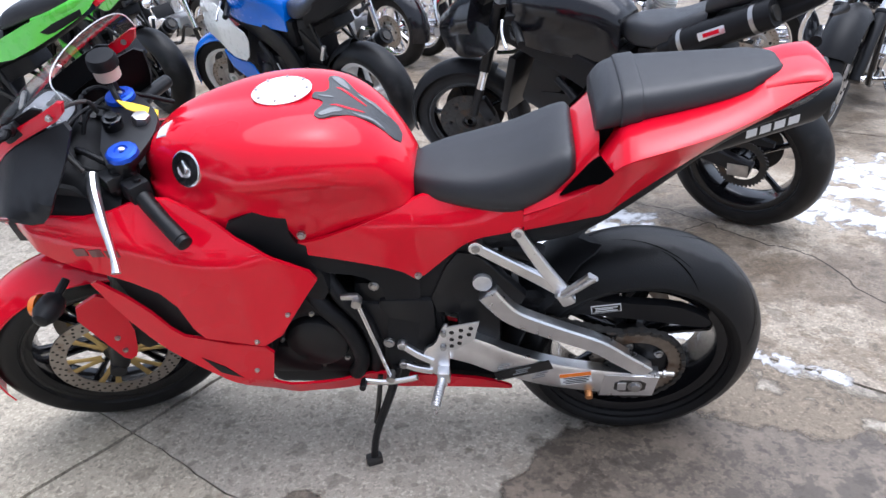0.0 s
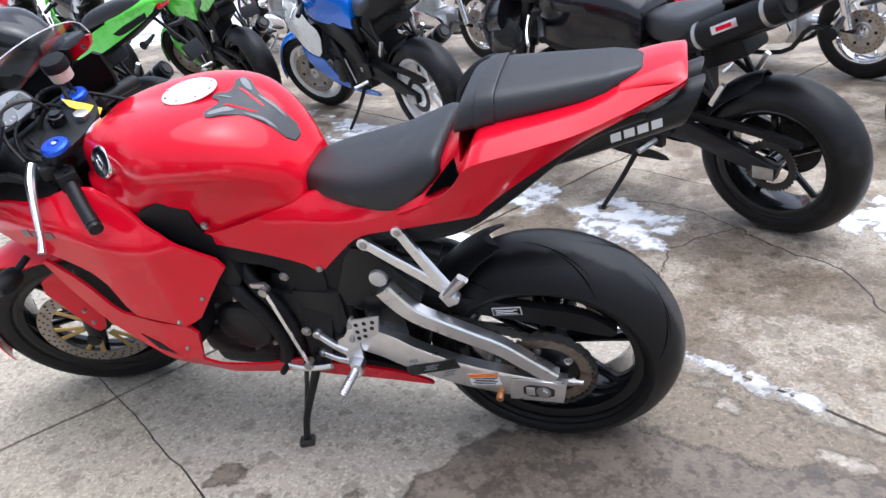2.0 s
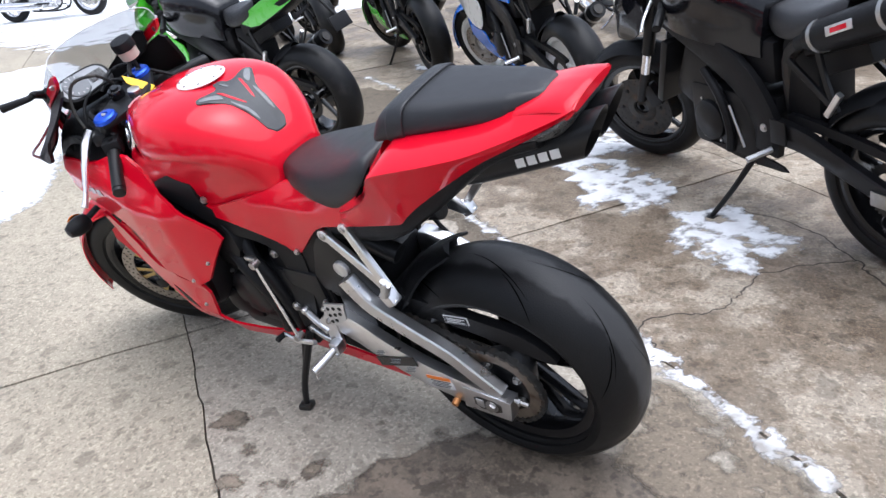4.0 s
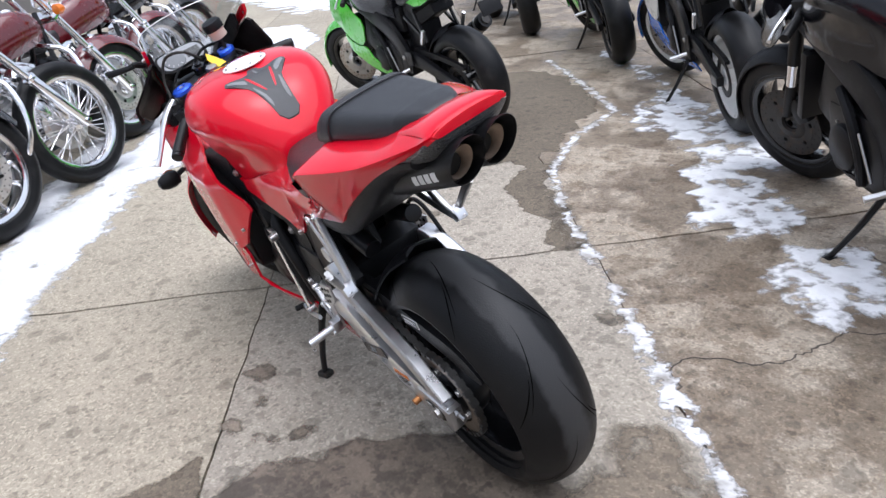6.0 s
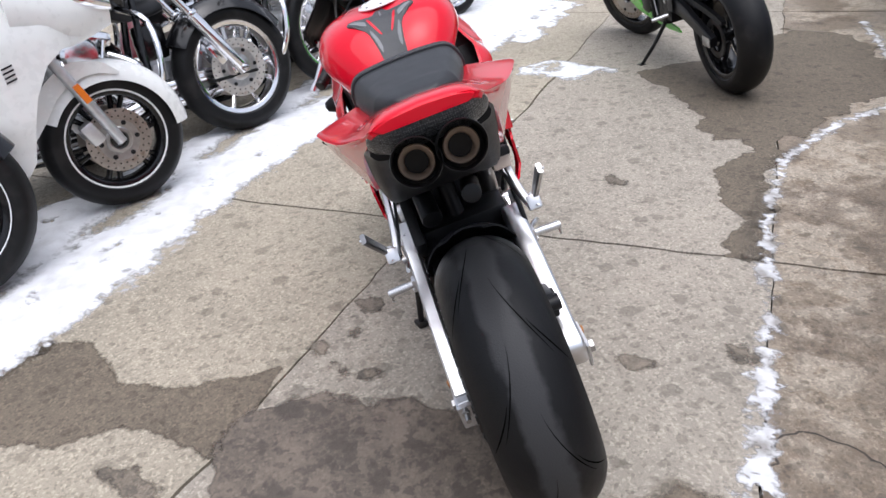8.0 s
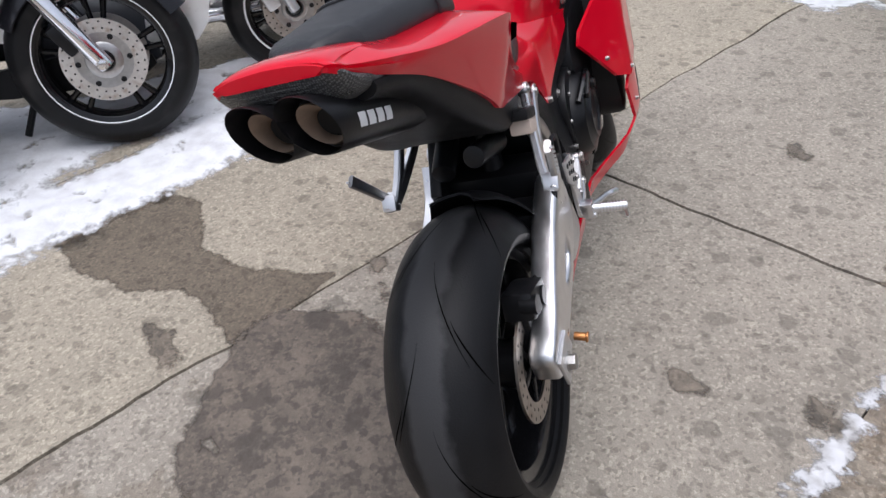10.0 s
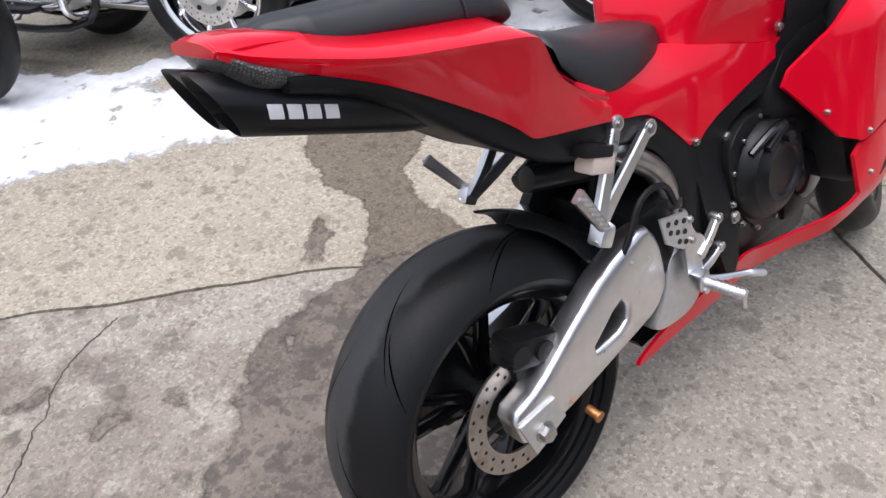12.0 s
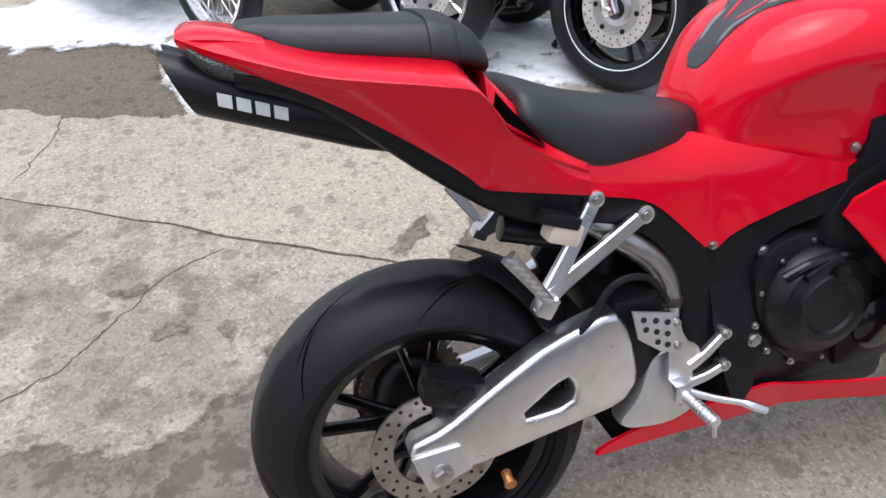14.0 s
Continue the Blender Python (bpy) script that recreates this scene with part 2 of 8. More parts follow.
def plate(poly, side, thick=0.004, cell=0.03, round_=1, edge=0.004):
    """A curved panel: an outline in the bike's side plane (x, z), laid on y = side(x, z), with thickness and turned-in edges."""
    pts = chaikin(poly, round_)
    bm = bmesh.new()
    f = bm.faces.new([bm.verts.new((x, 0, z)) for x, z in pts])
    xs, zs = [p[0] for p in pts], [p[1] for p in pts]
    for axis, lo, hi in ((0, min(xs), max(xs)), (2, min(zs), max(zs))):
        k = max(1, int((hi - lo) / cell))
        for i in range(1, k):
            co, no = [0, 0, 0], [0, 0, 0]
            co[axis], no[axis] = lo + (hi - lo) * i / k + 1e-5, 1
            bmesh.ops.bisect_plane(bm, geom=bm.verts[:] + bm.edges[:] + bm.faces[:], plane_co=co, plane_no=no, dist=1e-6)
    bmesh.ops.remove_doubles(bm, verts=bm.verts, dist=2e-4)
    bm.normal_update()
    rim = {v for e in bm.edges if len(e.link_faces) == 1 for v in e.verts}
    for v in bm.verts:
        v.co.y = side(v.co.x, v.co.z)
    sign = 1 if sum(v.co.y for v in bm.verts) >= 0 else -1
    inner = {v: bm.verts.new(v.co + Vector((0, -sign * (thick + edge), 0))) for v in rim}
    for e in [e for e in bm.edges if len(e.link_faces) == 1]:
        a, b = e.verts
        bm.faces.new((a, b, inner[b], inner[a]))
    return bm


def prism(poly, y0, y1, bevel=0.003, round_=0):
    """A plate or block with the outline poly in (x, z), from y0 to y1, with bevelled rims."""
    pts = chaikin(poly, round_) if round_ else poly
    bm = bmesh.new()
    a = [bm.verts.new((x, y0, z)) for x, z in pts]
    b = [bm.verts.new((x, y1, z)) for x, z in pts]
    fa, fb = bm.faces.new(a), bm.faces.new(b[::-1])
    for i in range(len(a)):
        j = (i + 1) % len(a)
        bm.faces.new((a[i], b[i], b[j], a[j]))
    bmesh.ops.recalc_face_normals(bm, faces=bm.faces)
    if bevel:
        bmesh.ops.bevel(bm, geom=list({*fa.edges, *fb.edges}), offset=bevel, segments=2, affect="EDGES", profile=0.6)
    return bm


def bolt(c, r=0.007, h=0.006, side=1):
    """A hexagon bolt head on a washer, facing along y."""
    c = Vector(c)
    s = Vector((0, side, 0))
    return join(rod(c - s * 0.004, c + s * 0.0015, r * 1.3, 14), rod(c, c + s * h, r, 6, 0.001))

# ---- ground: old concrete slabs on a sheet that reaches the horizon ----
def concrete(name, tone, damp=0.0, wet=False):
    m = bpy.data.materials.new(name)
    m.use_nodes = True
    n, l = m.node_tree.nodes, m.node_tree.links
    b = n["Principled BSDF"]
    geo = n.new("ShaderNodeNewGeometry")

    def noise_tex(scale, detail=4, rough=0.6):
        t = n.new("ShaderNodeTexNoise")
        t.inputs["Scale"].default_value, t.inputs["Detail"].default_value, t.inputs["Roughness"].default_value = scale, detail, rough
        l.new(geo.outputs["Position"], t.inputs["Vector"])
        return t.outputs["Fac"]

    def span(v, a, b_, c, d):
        r = n.new("ShaderNodeMapRange")
        for k, x in zip(("From Min", "From Max", "To Min", "To Max"), (a, b_, c, d)):
            r.inputs[k].default_value = x
        l.new(v, r.inputs["Value"])
        return r.outputs[0]

    def mix(f, a, b_):
        x = n.new("ShaderNodeMix")
        x.data_type = "RGBA"
        l.new(f, x.inputs["Factor"])
        for v, k in ((a, "A"), (b_, "B")):
            if isinstance(v, tuple):
                x.inputs[k].default_value = (*v, 1)
            else:
                l.new(v, x.inputs[k])
        return x.outputs["Result"]

    def soak(f, a, k):
        """Wet where f is 1: the same face, darker."""
        x = n.new("ShaderNodeVectorMath")
        x.operation = "MULTIPLY"
        l.new(a, x.inputs[0])
        x.inputs[1].default_value = k
        return mix(f, a, x.outputs[0])

    c = mix(span(noise_tex(1.3, 5), 0.4, 0.62, 0, 1), tone, tuple(v * 0.78 for v in tone))
    c = mix(span(noise_tex(9, 6, 0.7), 0.45, 0.75, 0, 0.6), c, tuple(v * 1.25 for v in tone))
    # sand and stones in the worn face
    vo = n.new("ShaderNodeTexVoronoi")
    vo.inputs["Scale"].default_value = 140
    l.new(geo.outputs["Position"], vo.inputs["Vector"])
    sep = n.new("ShaderNodeSeparateColor")
    l.new(vo.outputs["Color"], sep.inputs[0])
    c = mix(span(sep.outputs[0], 0.62, 0.95, 0, 0.5), c, tuple(min(1, v * 1.75) for v in tone))
    c = mix(span(sep.outputs[1], 0.7, 0.95, 0, 0.55), c, tuple(v * 0.4 for v in tone))
    c = mix(span(noise_tex(330, 2), 0.35, 0.7, 0, 0.62), c, tuple(v * 0.5 for v in tone))
    if wet:
        c = mix(span(noise_tex(4.5, 8, 0.66), 0.48, 0.62, 0, 0.6), c, tuple(v * 1.5 for v in tone))
        c = mix(span(noise_tex(8, 5, 0.62), 0.53, 0.58, 0, 0.75), c, tuple(v * 0.42 for v in tone))
        c = mix(span(noise_tex(25, 4, 0.6), 0.56, 0.61, 0, 0.7), c, tuple(v * 0.4 for v in tone))
    # small round drip stains, here and there
    bend = n.new("ShaderNodeTexNoise")
    bend.inputs["Scale"].default_value, bend.inputs["Detail"].default_value = 26, 3
    l.new(geo.outputs["Position"], bend.inputs["Vector"])
    push = n.new("ShaderNodeVectorMath")
    push.operation = "MULTIPLY_ADD"
    l.new(bend.outputs["Color"], push.inputs[0])
    push.inputs[1].default_value = (0.05, 0.05, 0)
    l.new(geo.outputs["Position"], push.inputs[2])
    for size, reach, share, deep in ((8.0, 0.24, 0.80, 0.5), (19.0, 0.30, 0.74, 0.42), (42.0, 0.34, 0.80, 0.5)):
        drip = n.new("ShaderNodeTexVoronoi")
        drip.voronoi_dimensions = "2D"
        drip.inputs["Scale"].default_value = size
        l.new(push.outputs[0], drip.inputs["Vector"])
        pick = n.new("ShaderNodeSeparateColor")
        l.new(drip.outputs["Color"], pick.inputs[0])
        both = n.new("ShaderNodeMath")
        both.operation = "MULTIPLY"
        l.new(span(drip.outputs["Distance"], reach * 0.75, reach, deep, 0), both.inputs[0])
        l.new(span(pick.outputs[0], share, share + 0.03, 0, 1), both.inputs[1])
        c = mix(both.outputs[0], c, tuple(v * 0.35 for v in tone))
    # dark oil spots
    c = mix(span(noise_tex(11, 3, 0.5), 0.66, 0.72, 0, 0.6), c, tuple(v * 0.32 for v in tone))
    if damp:
        lo = 0.62 - 0.2 * damp
        if not damp > 0.5:
            # damper towards the rear of the parked machine
            along = n.new("ShaderNodeVectorMath")
            along.operation = "DOT_PRODUCT"
            along.inputs[1].default_value = (0.786, -0.617, 0)
            l.new(geo.outputs["Position"], along.inputs[0])
            bias = span(along.outputs["Value"], -1.2, 0.2, -0.05, 0.12)
        big, small = noise_tex(2.1, 9, 0.66), noise_tex(5.5, 6, 0.6)
        if not damp > 0.5:
            sums = []
            for src in (big, small):
                ad = n.new("ShaderNodeMath")
                l.new(src, ad.inputs[0])
                l.new(bias, ad.inputs[1])
                sums.append(ad.outputs[0])
            big, small = sums
        c = soak(span(big, lo, lo + 0.05, 0, 0.7 if damp > 0.5 else 0.5), c, (0.46, 0.40, 0.34))
        c = soak(span(small, lo + 0.05, lo + 0.10, 0, 0.5 if damp > 0.5 else 0.4), c, (0.5, 0.44, 0.38))
        c = soak(span(noise_tex(17, 7, 0.68), 0.52, 0.60, 0, 0.55), c, (0.62, 0.56, 0.5)) if damp > 0.5 else c
        rough = span(big, lo, lo + 0.05, 0.85, 0.45)
        l.new(rough, b.inputs["Roughness"])
    else:
        b.inputs["Roughness"].default_value = 0.45 if wet else 0.85
    oi = n.new("ShaderNodeObjectInfo")
    tint = span(oi.outputs["Random"], 0, 1, 0.93, 1.07)
    sc = n.new("ShaderNodeVectorMath")
    sc.operation = "SCALE"
    l.new(c, sc.inputs[0])
    l.new(tint, sc.inputs["Scale"])
    l.new(sc.outputs[0], b.inputs["Base Color"])
    bp = n.new("ShaderNodeBump")
    bp.inputs["Strength"].default_value, bp.inputs["Distance"].default_value = 0.5, 0.003
    l.new(noise_tex(170, 5, 0.7), bp.inputs["Height"])
    l.new(bp.outputs[0], b.inputs["Normal"])
    return m


CONCRETE = concrete("pale_concrete", (0.40, 0.35, 0.272))
CONCRETE_SPOTTED = concrete("spotted_concrete", (0.395, 0.350, 0.288), 0.2)
CONCRETE_DAMP = concrete("damp_concrete", (0.40, 0.34, 0.266), 0.75)
SOAKED = concrete("soaked_concrete", (0.152, 0.122, 0.094), wet=True)
TAN = concrete("tan_damp_concrete", (0.228, 0.184, 0.136))
JOINT = material("joint_dirt", (0.06, 0.05, 0.042), 0.95, vary=0.4, scale=40, bump=0.5)
STAIN = concrete("stained_concrete", (0.2, 0.165, 0.125), wet=True)
WET = concrete("wet_concrete", (0.165, 0.134, 0.098))

AU, AV = Vector((0.786, -0.617)), Vector((0.617, 0.786))
U0, DU, V0, DV = -1.66, 3.7, 0.695, 1.255


def jitter(x, y):
    """How far the slab edges wander from straight at a place."""
    a = noise.noise_vector(Vector((x * 5, y * 5, 3.1)))
    b = noise.noise_vector(Vector((x * 23, y * 23, 7.7)))
    return a.x * 0.014 + b.x * 0.005, a.y * 0.014 + b.y * 0.005


ground = thing("ground", Matrix.Identity(4), "worn concrete yard of diagonal slabs with dirty joints", "ground", kind="structure")
sheet = bmesh.new()
bmesh.ops.create_grid(sheet, x_segments=40, y_segments=40, size=400)
part("ground_sheet", sheet, JOINT, ground, m=Matrix.Translation((0, 0, -0.02)), flat=True)
for i in range(-4, 4):
    for j in range(-7, 8):
        u0, v0 = U0 + i * DU, V0 + j * DV
        edge = []
        nu, nv = 90, 34
        for (ua, va, ub, vb, k) in ((0, 0, 1, 0, nu), (1, 0, 1, 1, nv), (1, 1, 0, 1, nu), (0, 1, 0, 0, nv)):
            for s in range(k):
                f = s / k
                u, v = u0 + DU * (ua + (ub - ua) * f), v0 + DV * (va + (vb - va) * f)
                p = AU * u + AV * v
                dx, dy = jitter(p.x, p.y)
                c = AU * (u0 + DU / 2) + AV * (v0 + DV / 2)
                q = Vector((p.x + dx, p.y + dy))
                edge.append(q - (q - c).normalized() * 0.0065)
        bm = bmesh.new()
        top = [bm.verts.new((q.x, q.y, 0)) for q in edge]
        f = bm.faces.new(top)
        low = [bm.verts.new((q.x, q.y, -0.03)) for q in edge]
        for a in range(len(top)):
            b = (a + 1) % len(top)
            bm.faces.new((top[b], top[a], low[a], low[b]))
        part("slab", bm, CONCRETE if j < 0 else CONCRETE_SPOTTED if j == 0 else CONCRETE_DAMP, ground, flat=True)


def sd_poly(P, X, Y):
    """Signed distance of grid points to an outline, positive inside."""
    P = np.array(P)
    d = np.full(X.shape, 1e9)
    inside = np.zeros(X.shape, bool)
    for a, b in zip(P, np.roll(P, -1, 0)):
        e = b - a
        wx, wy = X - a[0], Y - a[1]
        t = np.clip((wx * e[0] + wy * e[1]) / (e @ e), 0, 1)
        d = np.minimum(d, (wx - e[0] * t) ** 2 + (wy - e[1] * t) ** 2)
        c = (a[1] > Y) != (b[1] > Y)
        inside ^= c & (X < (b[0] - a[0]) * (Y - a[1]) / (b[1] - a[1] + 1e-12) + a[0])
    return np.where(inside, 1, -1) * np.sqrt(d)


def patch(name, outline, material, label, category, ragged=0.05, height=0.0, base=0.0015, cell=0.016, holes=0.0, seed=0.0, kind="stuff", freq=4.5, cuts=()):
    """A sheet of snow or water with a ragged, natural outline."""
    P = np.array(outline)
    lo, hi = P.min(0) - ragged * 2, P.max(0) + ragged * 2
    nx, ny = int((hi[0] - lo[0]) / cell) + 2, int((hi[1] - lo[1]) / cell) + 2
    X, Y = np.meshgrid(lo[0] + cell * np.arange(nx), lo[1] + cell * np.arange(ny), indexing="ij")
    F = sd_poly(outline, X, Y)
    N = np.array([[noise.fractal(Vector((x * freq, y * freq, seed)), 0.8, 2.0, 6) for y in Y[0]] for x in X[:, 0]])
    F = F + N * ragged
    if holes:
        H = np.array([[noise.fractal(Vector((x * freq * 1.1, y * freq * 1.1, seed + 9)), 0.7, 2.0, 5) for y in Y[0]] for x in X[:, 0]])
        F = np.minimum(F, (holes - H) * 0.12)
    for cx, cy, ca, cb, cr in cuts:
        co, si = math.cos(radians(cr)), math.sin(radians(cr))
        px, py = (X - cx) * co + (Y - cy) * si, -(X - cx) * si + (Y - cy) * co
        F = np.minimum(F, (np.sqrt((px / ca) ** 2 + (py / cb) ** 2) - 1) * cb + N * 0.03)
    Z = base + height * np.clip(F / 0.06, 0, 1) ** 0.7 * (0.7 + 0.6 * np.clip(N + 0.4, 0, 1.2))
    margin = 0.05 if cell < 0.05 else 0.2
    keep = F > -margin
    keep = (keep[:-1, :-1].astype(int) + keep[1:, :-1] + keep[:-1, 1:] + keep[1:, 1:]) >= 2
    idx = -np.ones(X.shape, int)
    verts, faces, rim = [], [], []
    for i, j in zip(*np.nonzero(keep)):
        q = []
        for a, b in ((i, j), (i + 1, j), (i + 1, j + 1), (i, j + 1)):
            if idx[a, b] < 0:
                idx[a, b] = len(verts)
                verts.append((X[a, b], Y[a, b], Z[a, b]))
                rim.append(F[a, b])
            q.append(int(idx[a, b]))
        faces.append(q)
    me = bpy.data.meshes.new(name)
    me.from_pydata(verts, [], faces)
    me.shade_smooth()
    me.attributes.new("cover", "FLOAT", "POINT").data.foreach_set("value", rim)
    me.materials.append(material)
    return tagged(new(name, me), label, category, kind=kind)


def snow_material():
    m = bpy.data.materials.new("thawing_snow")
    m.use_nodes = True
    n, l = m.node_tree.nodes, m.node_tree.links
    b = n["Principled BSDF"]
    geo = n.new("ShaderNodeNewGeometry")
    t = n.new("ShaderNodeTexNoise")
    t.inputs["Scale"].default_value, t.inputs["Detail"].default_value = 14, 8
    l.new(geo.outputs["Position"], t.inputs["Vector"])
    r = n.new("ShaderNodeMix")
    r.data_type = "RGBA"
    mr = n.new("ShaderNodeMapRange")
    mr.inputs["From Min"].default_value, mr.inputs["From Max"].default_value = 0.42, 0.75
    l.new(t.outputs["Fac"], mr.inputs["Value"])
    l.new(mr.outputs[0], r.inputs["Factor"])
    r.inputs["A"].default_value, r.inputs["B"].default_value = (0.78, 0.79, 0.81, 1), (0.60, 0.60, 0.61, 1)
    l.new(r.outputs["Result"], b.inputs["Base Color"])
    b.inputs["Roughness"].default_value = 0.6
    t2 = n.new("ShaderNodeTexNoise")
    t2.inputs["Scale"].default_value, t2.inputs["Detail"].default_value = 90, 4
    l.new(geo.outputs["Position"], t2.inputs["Vector"])
    bp = n.new("ShaderNodeBump")
    bp.inputs["Strength"].default_value, bp.inputs["Distance"].default_value = 0.6, 0.004
    l.new(t2.outputs["Fac"], bp.inputs["Height"])
    l.new(bp.outputs[0], b.inputs["Normal"])
    return m


def feathered(m, lo, hi, rag, scale):
    """Lets a sheet thin out to nothing towards its rim, raggedly."""
    n, l = m.node_tree.nodes, m.node_tree.links
    at = n.new("ShaderNodeAttribute")
    at.attribute_name = "cover"
    geo = n.new("ShaderNodeNewGeometry")
    t = n.new("ShaderNodeTexNoise")
    t.inputs["Scale"].default_value, t.inputs["Detail"].default_value, t.inputs["Roughness"].default_value = scale, 7, 0.68
    l.new(geo.outputs["Position"], t.inputs["Vector"])
    ad = n.new("ShaderNodeMath")
    ad.operation = "MULTIPLY_ADD"
    l.new(t.outputs["Fac"], ad.inputs[0])
    ad.inputs[1].default_value = rag
    l.new(at.outputs["Fac"], ad.inputs[2])
    mr = n.new("ShaderNodeMapRange")
    mr.inputs["From Min"].default_value, mr.inputs["From Max"].default_value = lo + rag / 2, hi + rag / 2
    l.new(ad.outputs[0], mr.inputs["Value"])
    tr, mx, out = n.new("ShaderNodeBsdfTransparent"), n.new("ShaderNodeMixShader"), n["Material Output"]
    src = out.inputs["Surface"].links[0].from_socket
    l.new(mr.outputs[0], mx.inputs["Fac"])
    l.new(tr.outputs[0], mx.inputs[1])
    l.new(src, mx.inputs[2])
    l.new(mx.outputs[0], out.inputs["Surface"])
    return m


SNOW = feathered(snow_material(), -0.028, 0.03, 0.16, 26)
PACKED = snow_material()
feathered(ICE, -0.012, 0.012, 0.09, 45)
feathered(WET, -0.010, 0.006, 0.05, 30)
feathered(TAN, -0.03, 0.03, 0.22, 7)
feathered(SOAKED, -0.016, 0.012, 0.10, 16)
feathered(STAIN, -0.012, 0.012, 0.05, 40)
patch("snow", [(1.9, -2.3), (1.49, -1.69), (0.83, -1.48), (0.70, -0.60), (0.30, -0.36), (0.0, -0.19), (-0.23, -0.02), (-0.71, 0.34), (-1.06, 0.58), (-1.42, 0.78), (-1.97, 1.22), (-2.62, 1.68), (-2.85, 2.35), (-3.45, 2.86), (-4.2, 3.43), (-5.2, 4.28), (-5.8, 4.96), (-7.2, 5.5),
               (-7.8, 4.4), (-4.6, 2.3), (-3.2, 1.4), (-2.5, 0.74), (-1.85, 0.12), (-1.40, -0.50), (-1.20, -0.95), (-0.85, -1.10), (-0.55, -0.90), (0.0, -1.1), (0.5, -1.9), (1.0, -2.6)],
      SNOW, "thawing white snow along the row of parked cruisers", "snow", ragged=0.06, height=0.012, holes=0.88, seed=1.3, freq=8, cuts=[(-0.82, -0.12, 0.24, 0.06, 146), (-1.53, 0.38, 0.24, 0.06, 146), (-2.25, 0.84, 0.24, 0.06, 146), (-2.88, 1.46, 0.22, 0.06, 140), (-3.6, 2.0, 0.3, 0.08, 140), (-0.25, -0.7, 0.3, 0.08, 146)])
patch("snow", [(-2.27, 5.45), (-1.41, 4.95), (-0.46, 4.15), (0.07, 3.95), (0.02, 3.55), (0.42, 3.22), (0.29, 2.96), (0.09, 3.02), (-0.35, 3.70), (-0.96, 4.09), (-1.05, 4.65)],
      SNOW, "thin thawing snow between parked sport motorcycles", "snow", ragged=0.17, height=0.005, holes=0.28, seed=2.1, freq=6)
patch("snow", [(0.46, 2.94), (0.65, 3.07), (0.85, 2.92), (0.98, 2.77), (0.86, 2.58), (0.72, 2.58), (0.55, 2.70)], SNOW, "small ragged patch of thawing snow on concrete", "snow", ragged=0.10, height=0.006, holes=0.4, seed=3.4, freq=8)
patch("snow", [(1.56, 2.70), (1.60, 2.88), (1.98, 3.3), (2.6, 3.5), (2.4, 2.9), (1.85, 2.5)], SNOW, "patch of thawing snow beside a parked motorcycle", "snow", ragged=0.14, height=0.008, holes=0.3, seed=5.4, freq=8)
patch("snow", [(-3.66, 2.76), (-4.57, 3.63), (-4.2, 3.75), (-3.3, 2.95)], SNOW, "patch of thawing snow on concrete", "snow", ragged=0.1, height=0.006, holes=0.35, seed=6.4)
patch("snow", [(-2.65, 2.67), (-2.72, 2.91), (-2.34, 3.15), (-2.22, 2.86)], SNOW, "faint rest of thawing snow on concrete", "snow", ragged=0.12, height=0.003, holes=0.05, seed=8.4)
patch("snow", [(-7.3, 6.9), (-8.2, 6.2), (-14, 7.2), (-20, 12), (-17, 22), (-6, 16), (-4, 9.5)], SNOW, "wide field of trodden snow across the yard", "snow", ragged=0.4, height=0.01, holes=0.6, seed=9.4, cell=0.09)
# a line of snow and ice in the open joint
LINE = [(1.12, 1.60), (0.97, 1.72), (0.80, 1.84), (0.67, 1.94), (0.52, 2.07), (0.27, 2.26), (0.1, 2.40), (-0.05, 2.50), (-0.24, 2.64), (-0.5, 2.86), (-0.77, 3.11), (-0.92, 3.40), (-1.02, 3.63), (-1.12, 4.10), (-1.62, 4.48), (-2.48, 5.04)]
wid = [0.035, 0.05, 0.012, 0.055, 0.045, 0.028, 0.012, 0.04, 0.03, 0.022, 0.02, 0.03, 0.022, 0.035, 0.03, 0.03]
outl = []
for s in (1, -1):
    side = []
    for k, (q, w) in enumerate(zip(LINE, wid)):
        a, b = Vector(LINE[max(0, k - 1)]), Vector(LINE[min(len(LINE) - 1, k + 1)])
        t = (b - a).normalized()
        side.append((q[0] - t.y * w * s * 0.62, q[1] + t.x * w * s * 0.62))
    outl += side if s > 0 else side[::-1]
patch("snow_line", outl, ICE, "ragged line of snow and ice in an open joint", "snow", ragged=0.034, height=0.0012, seed=11.0, cell=0.009, freq=13, holes=0.38)
patch("wet_patch", [(-0.29, -0.06), (-0.54, -0.06), (-0.63, 0.13), (-0.50, 0.39), (-0.26, 0.49), (-0.15, 0.71), (-0.15, 0.96), (-0.04, 0.91), (0.07, 0.83), (0.14, 0.765), (0.08, 0.69), (-0.07, 0.53), (-0.03, 0.36), (-0.12, 0.15)],
      WET, "dark meltwater running over pale concrete to a joint", "water", ragged=0.025, seed=4.0, cell=0.010, kind="structure")
patch("wet_patch", [(0.02, 0.865), (0.14, 0.772), (0.27, 0.785), (0.36, 0.78), (0.49, 0.76), (0.58, 0.83), (0.67, 0.89), (0.73, 1.0), (0.87, 1.05), (1.04, 1.09), (1.17, 1.02), (1.38, 0.97), (1.75, 0.95), (1.8, 1.30), (1.25, 1.36), (0.92, 1.38),
                    (0.64, 1.52), (0.36, 1.50), (0.22, 1.42), (0.11, 1.27), (0.06, 1.14), (0.01, 1.02)],
      SOAKED, "dark soaked concrete under the rear of a motorcycle", "water", ragged=0.045, seed=23.0, cell=0.011, base=0.0026, holes=0.95, freq=7, kind="structure")
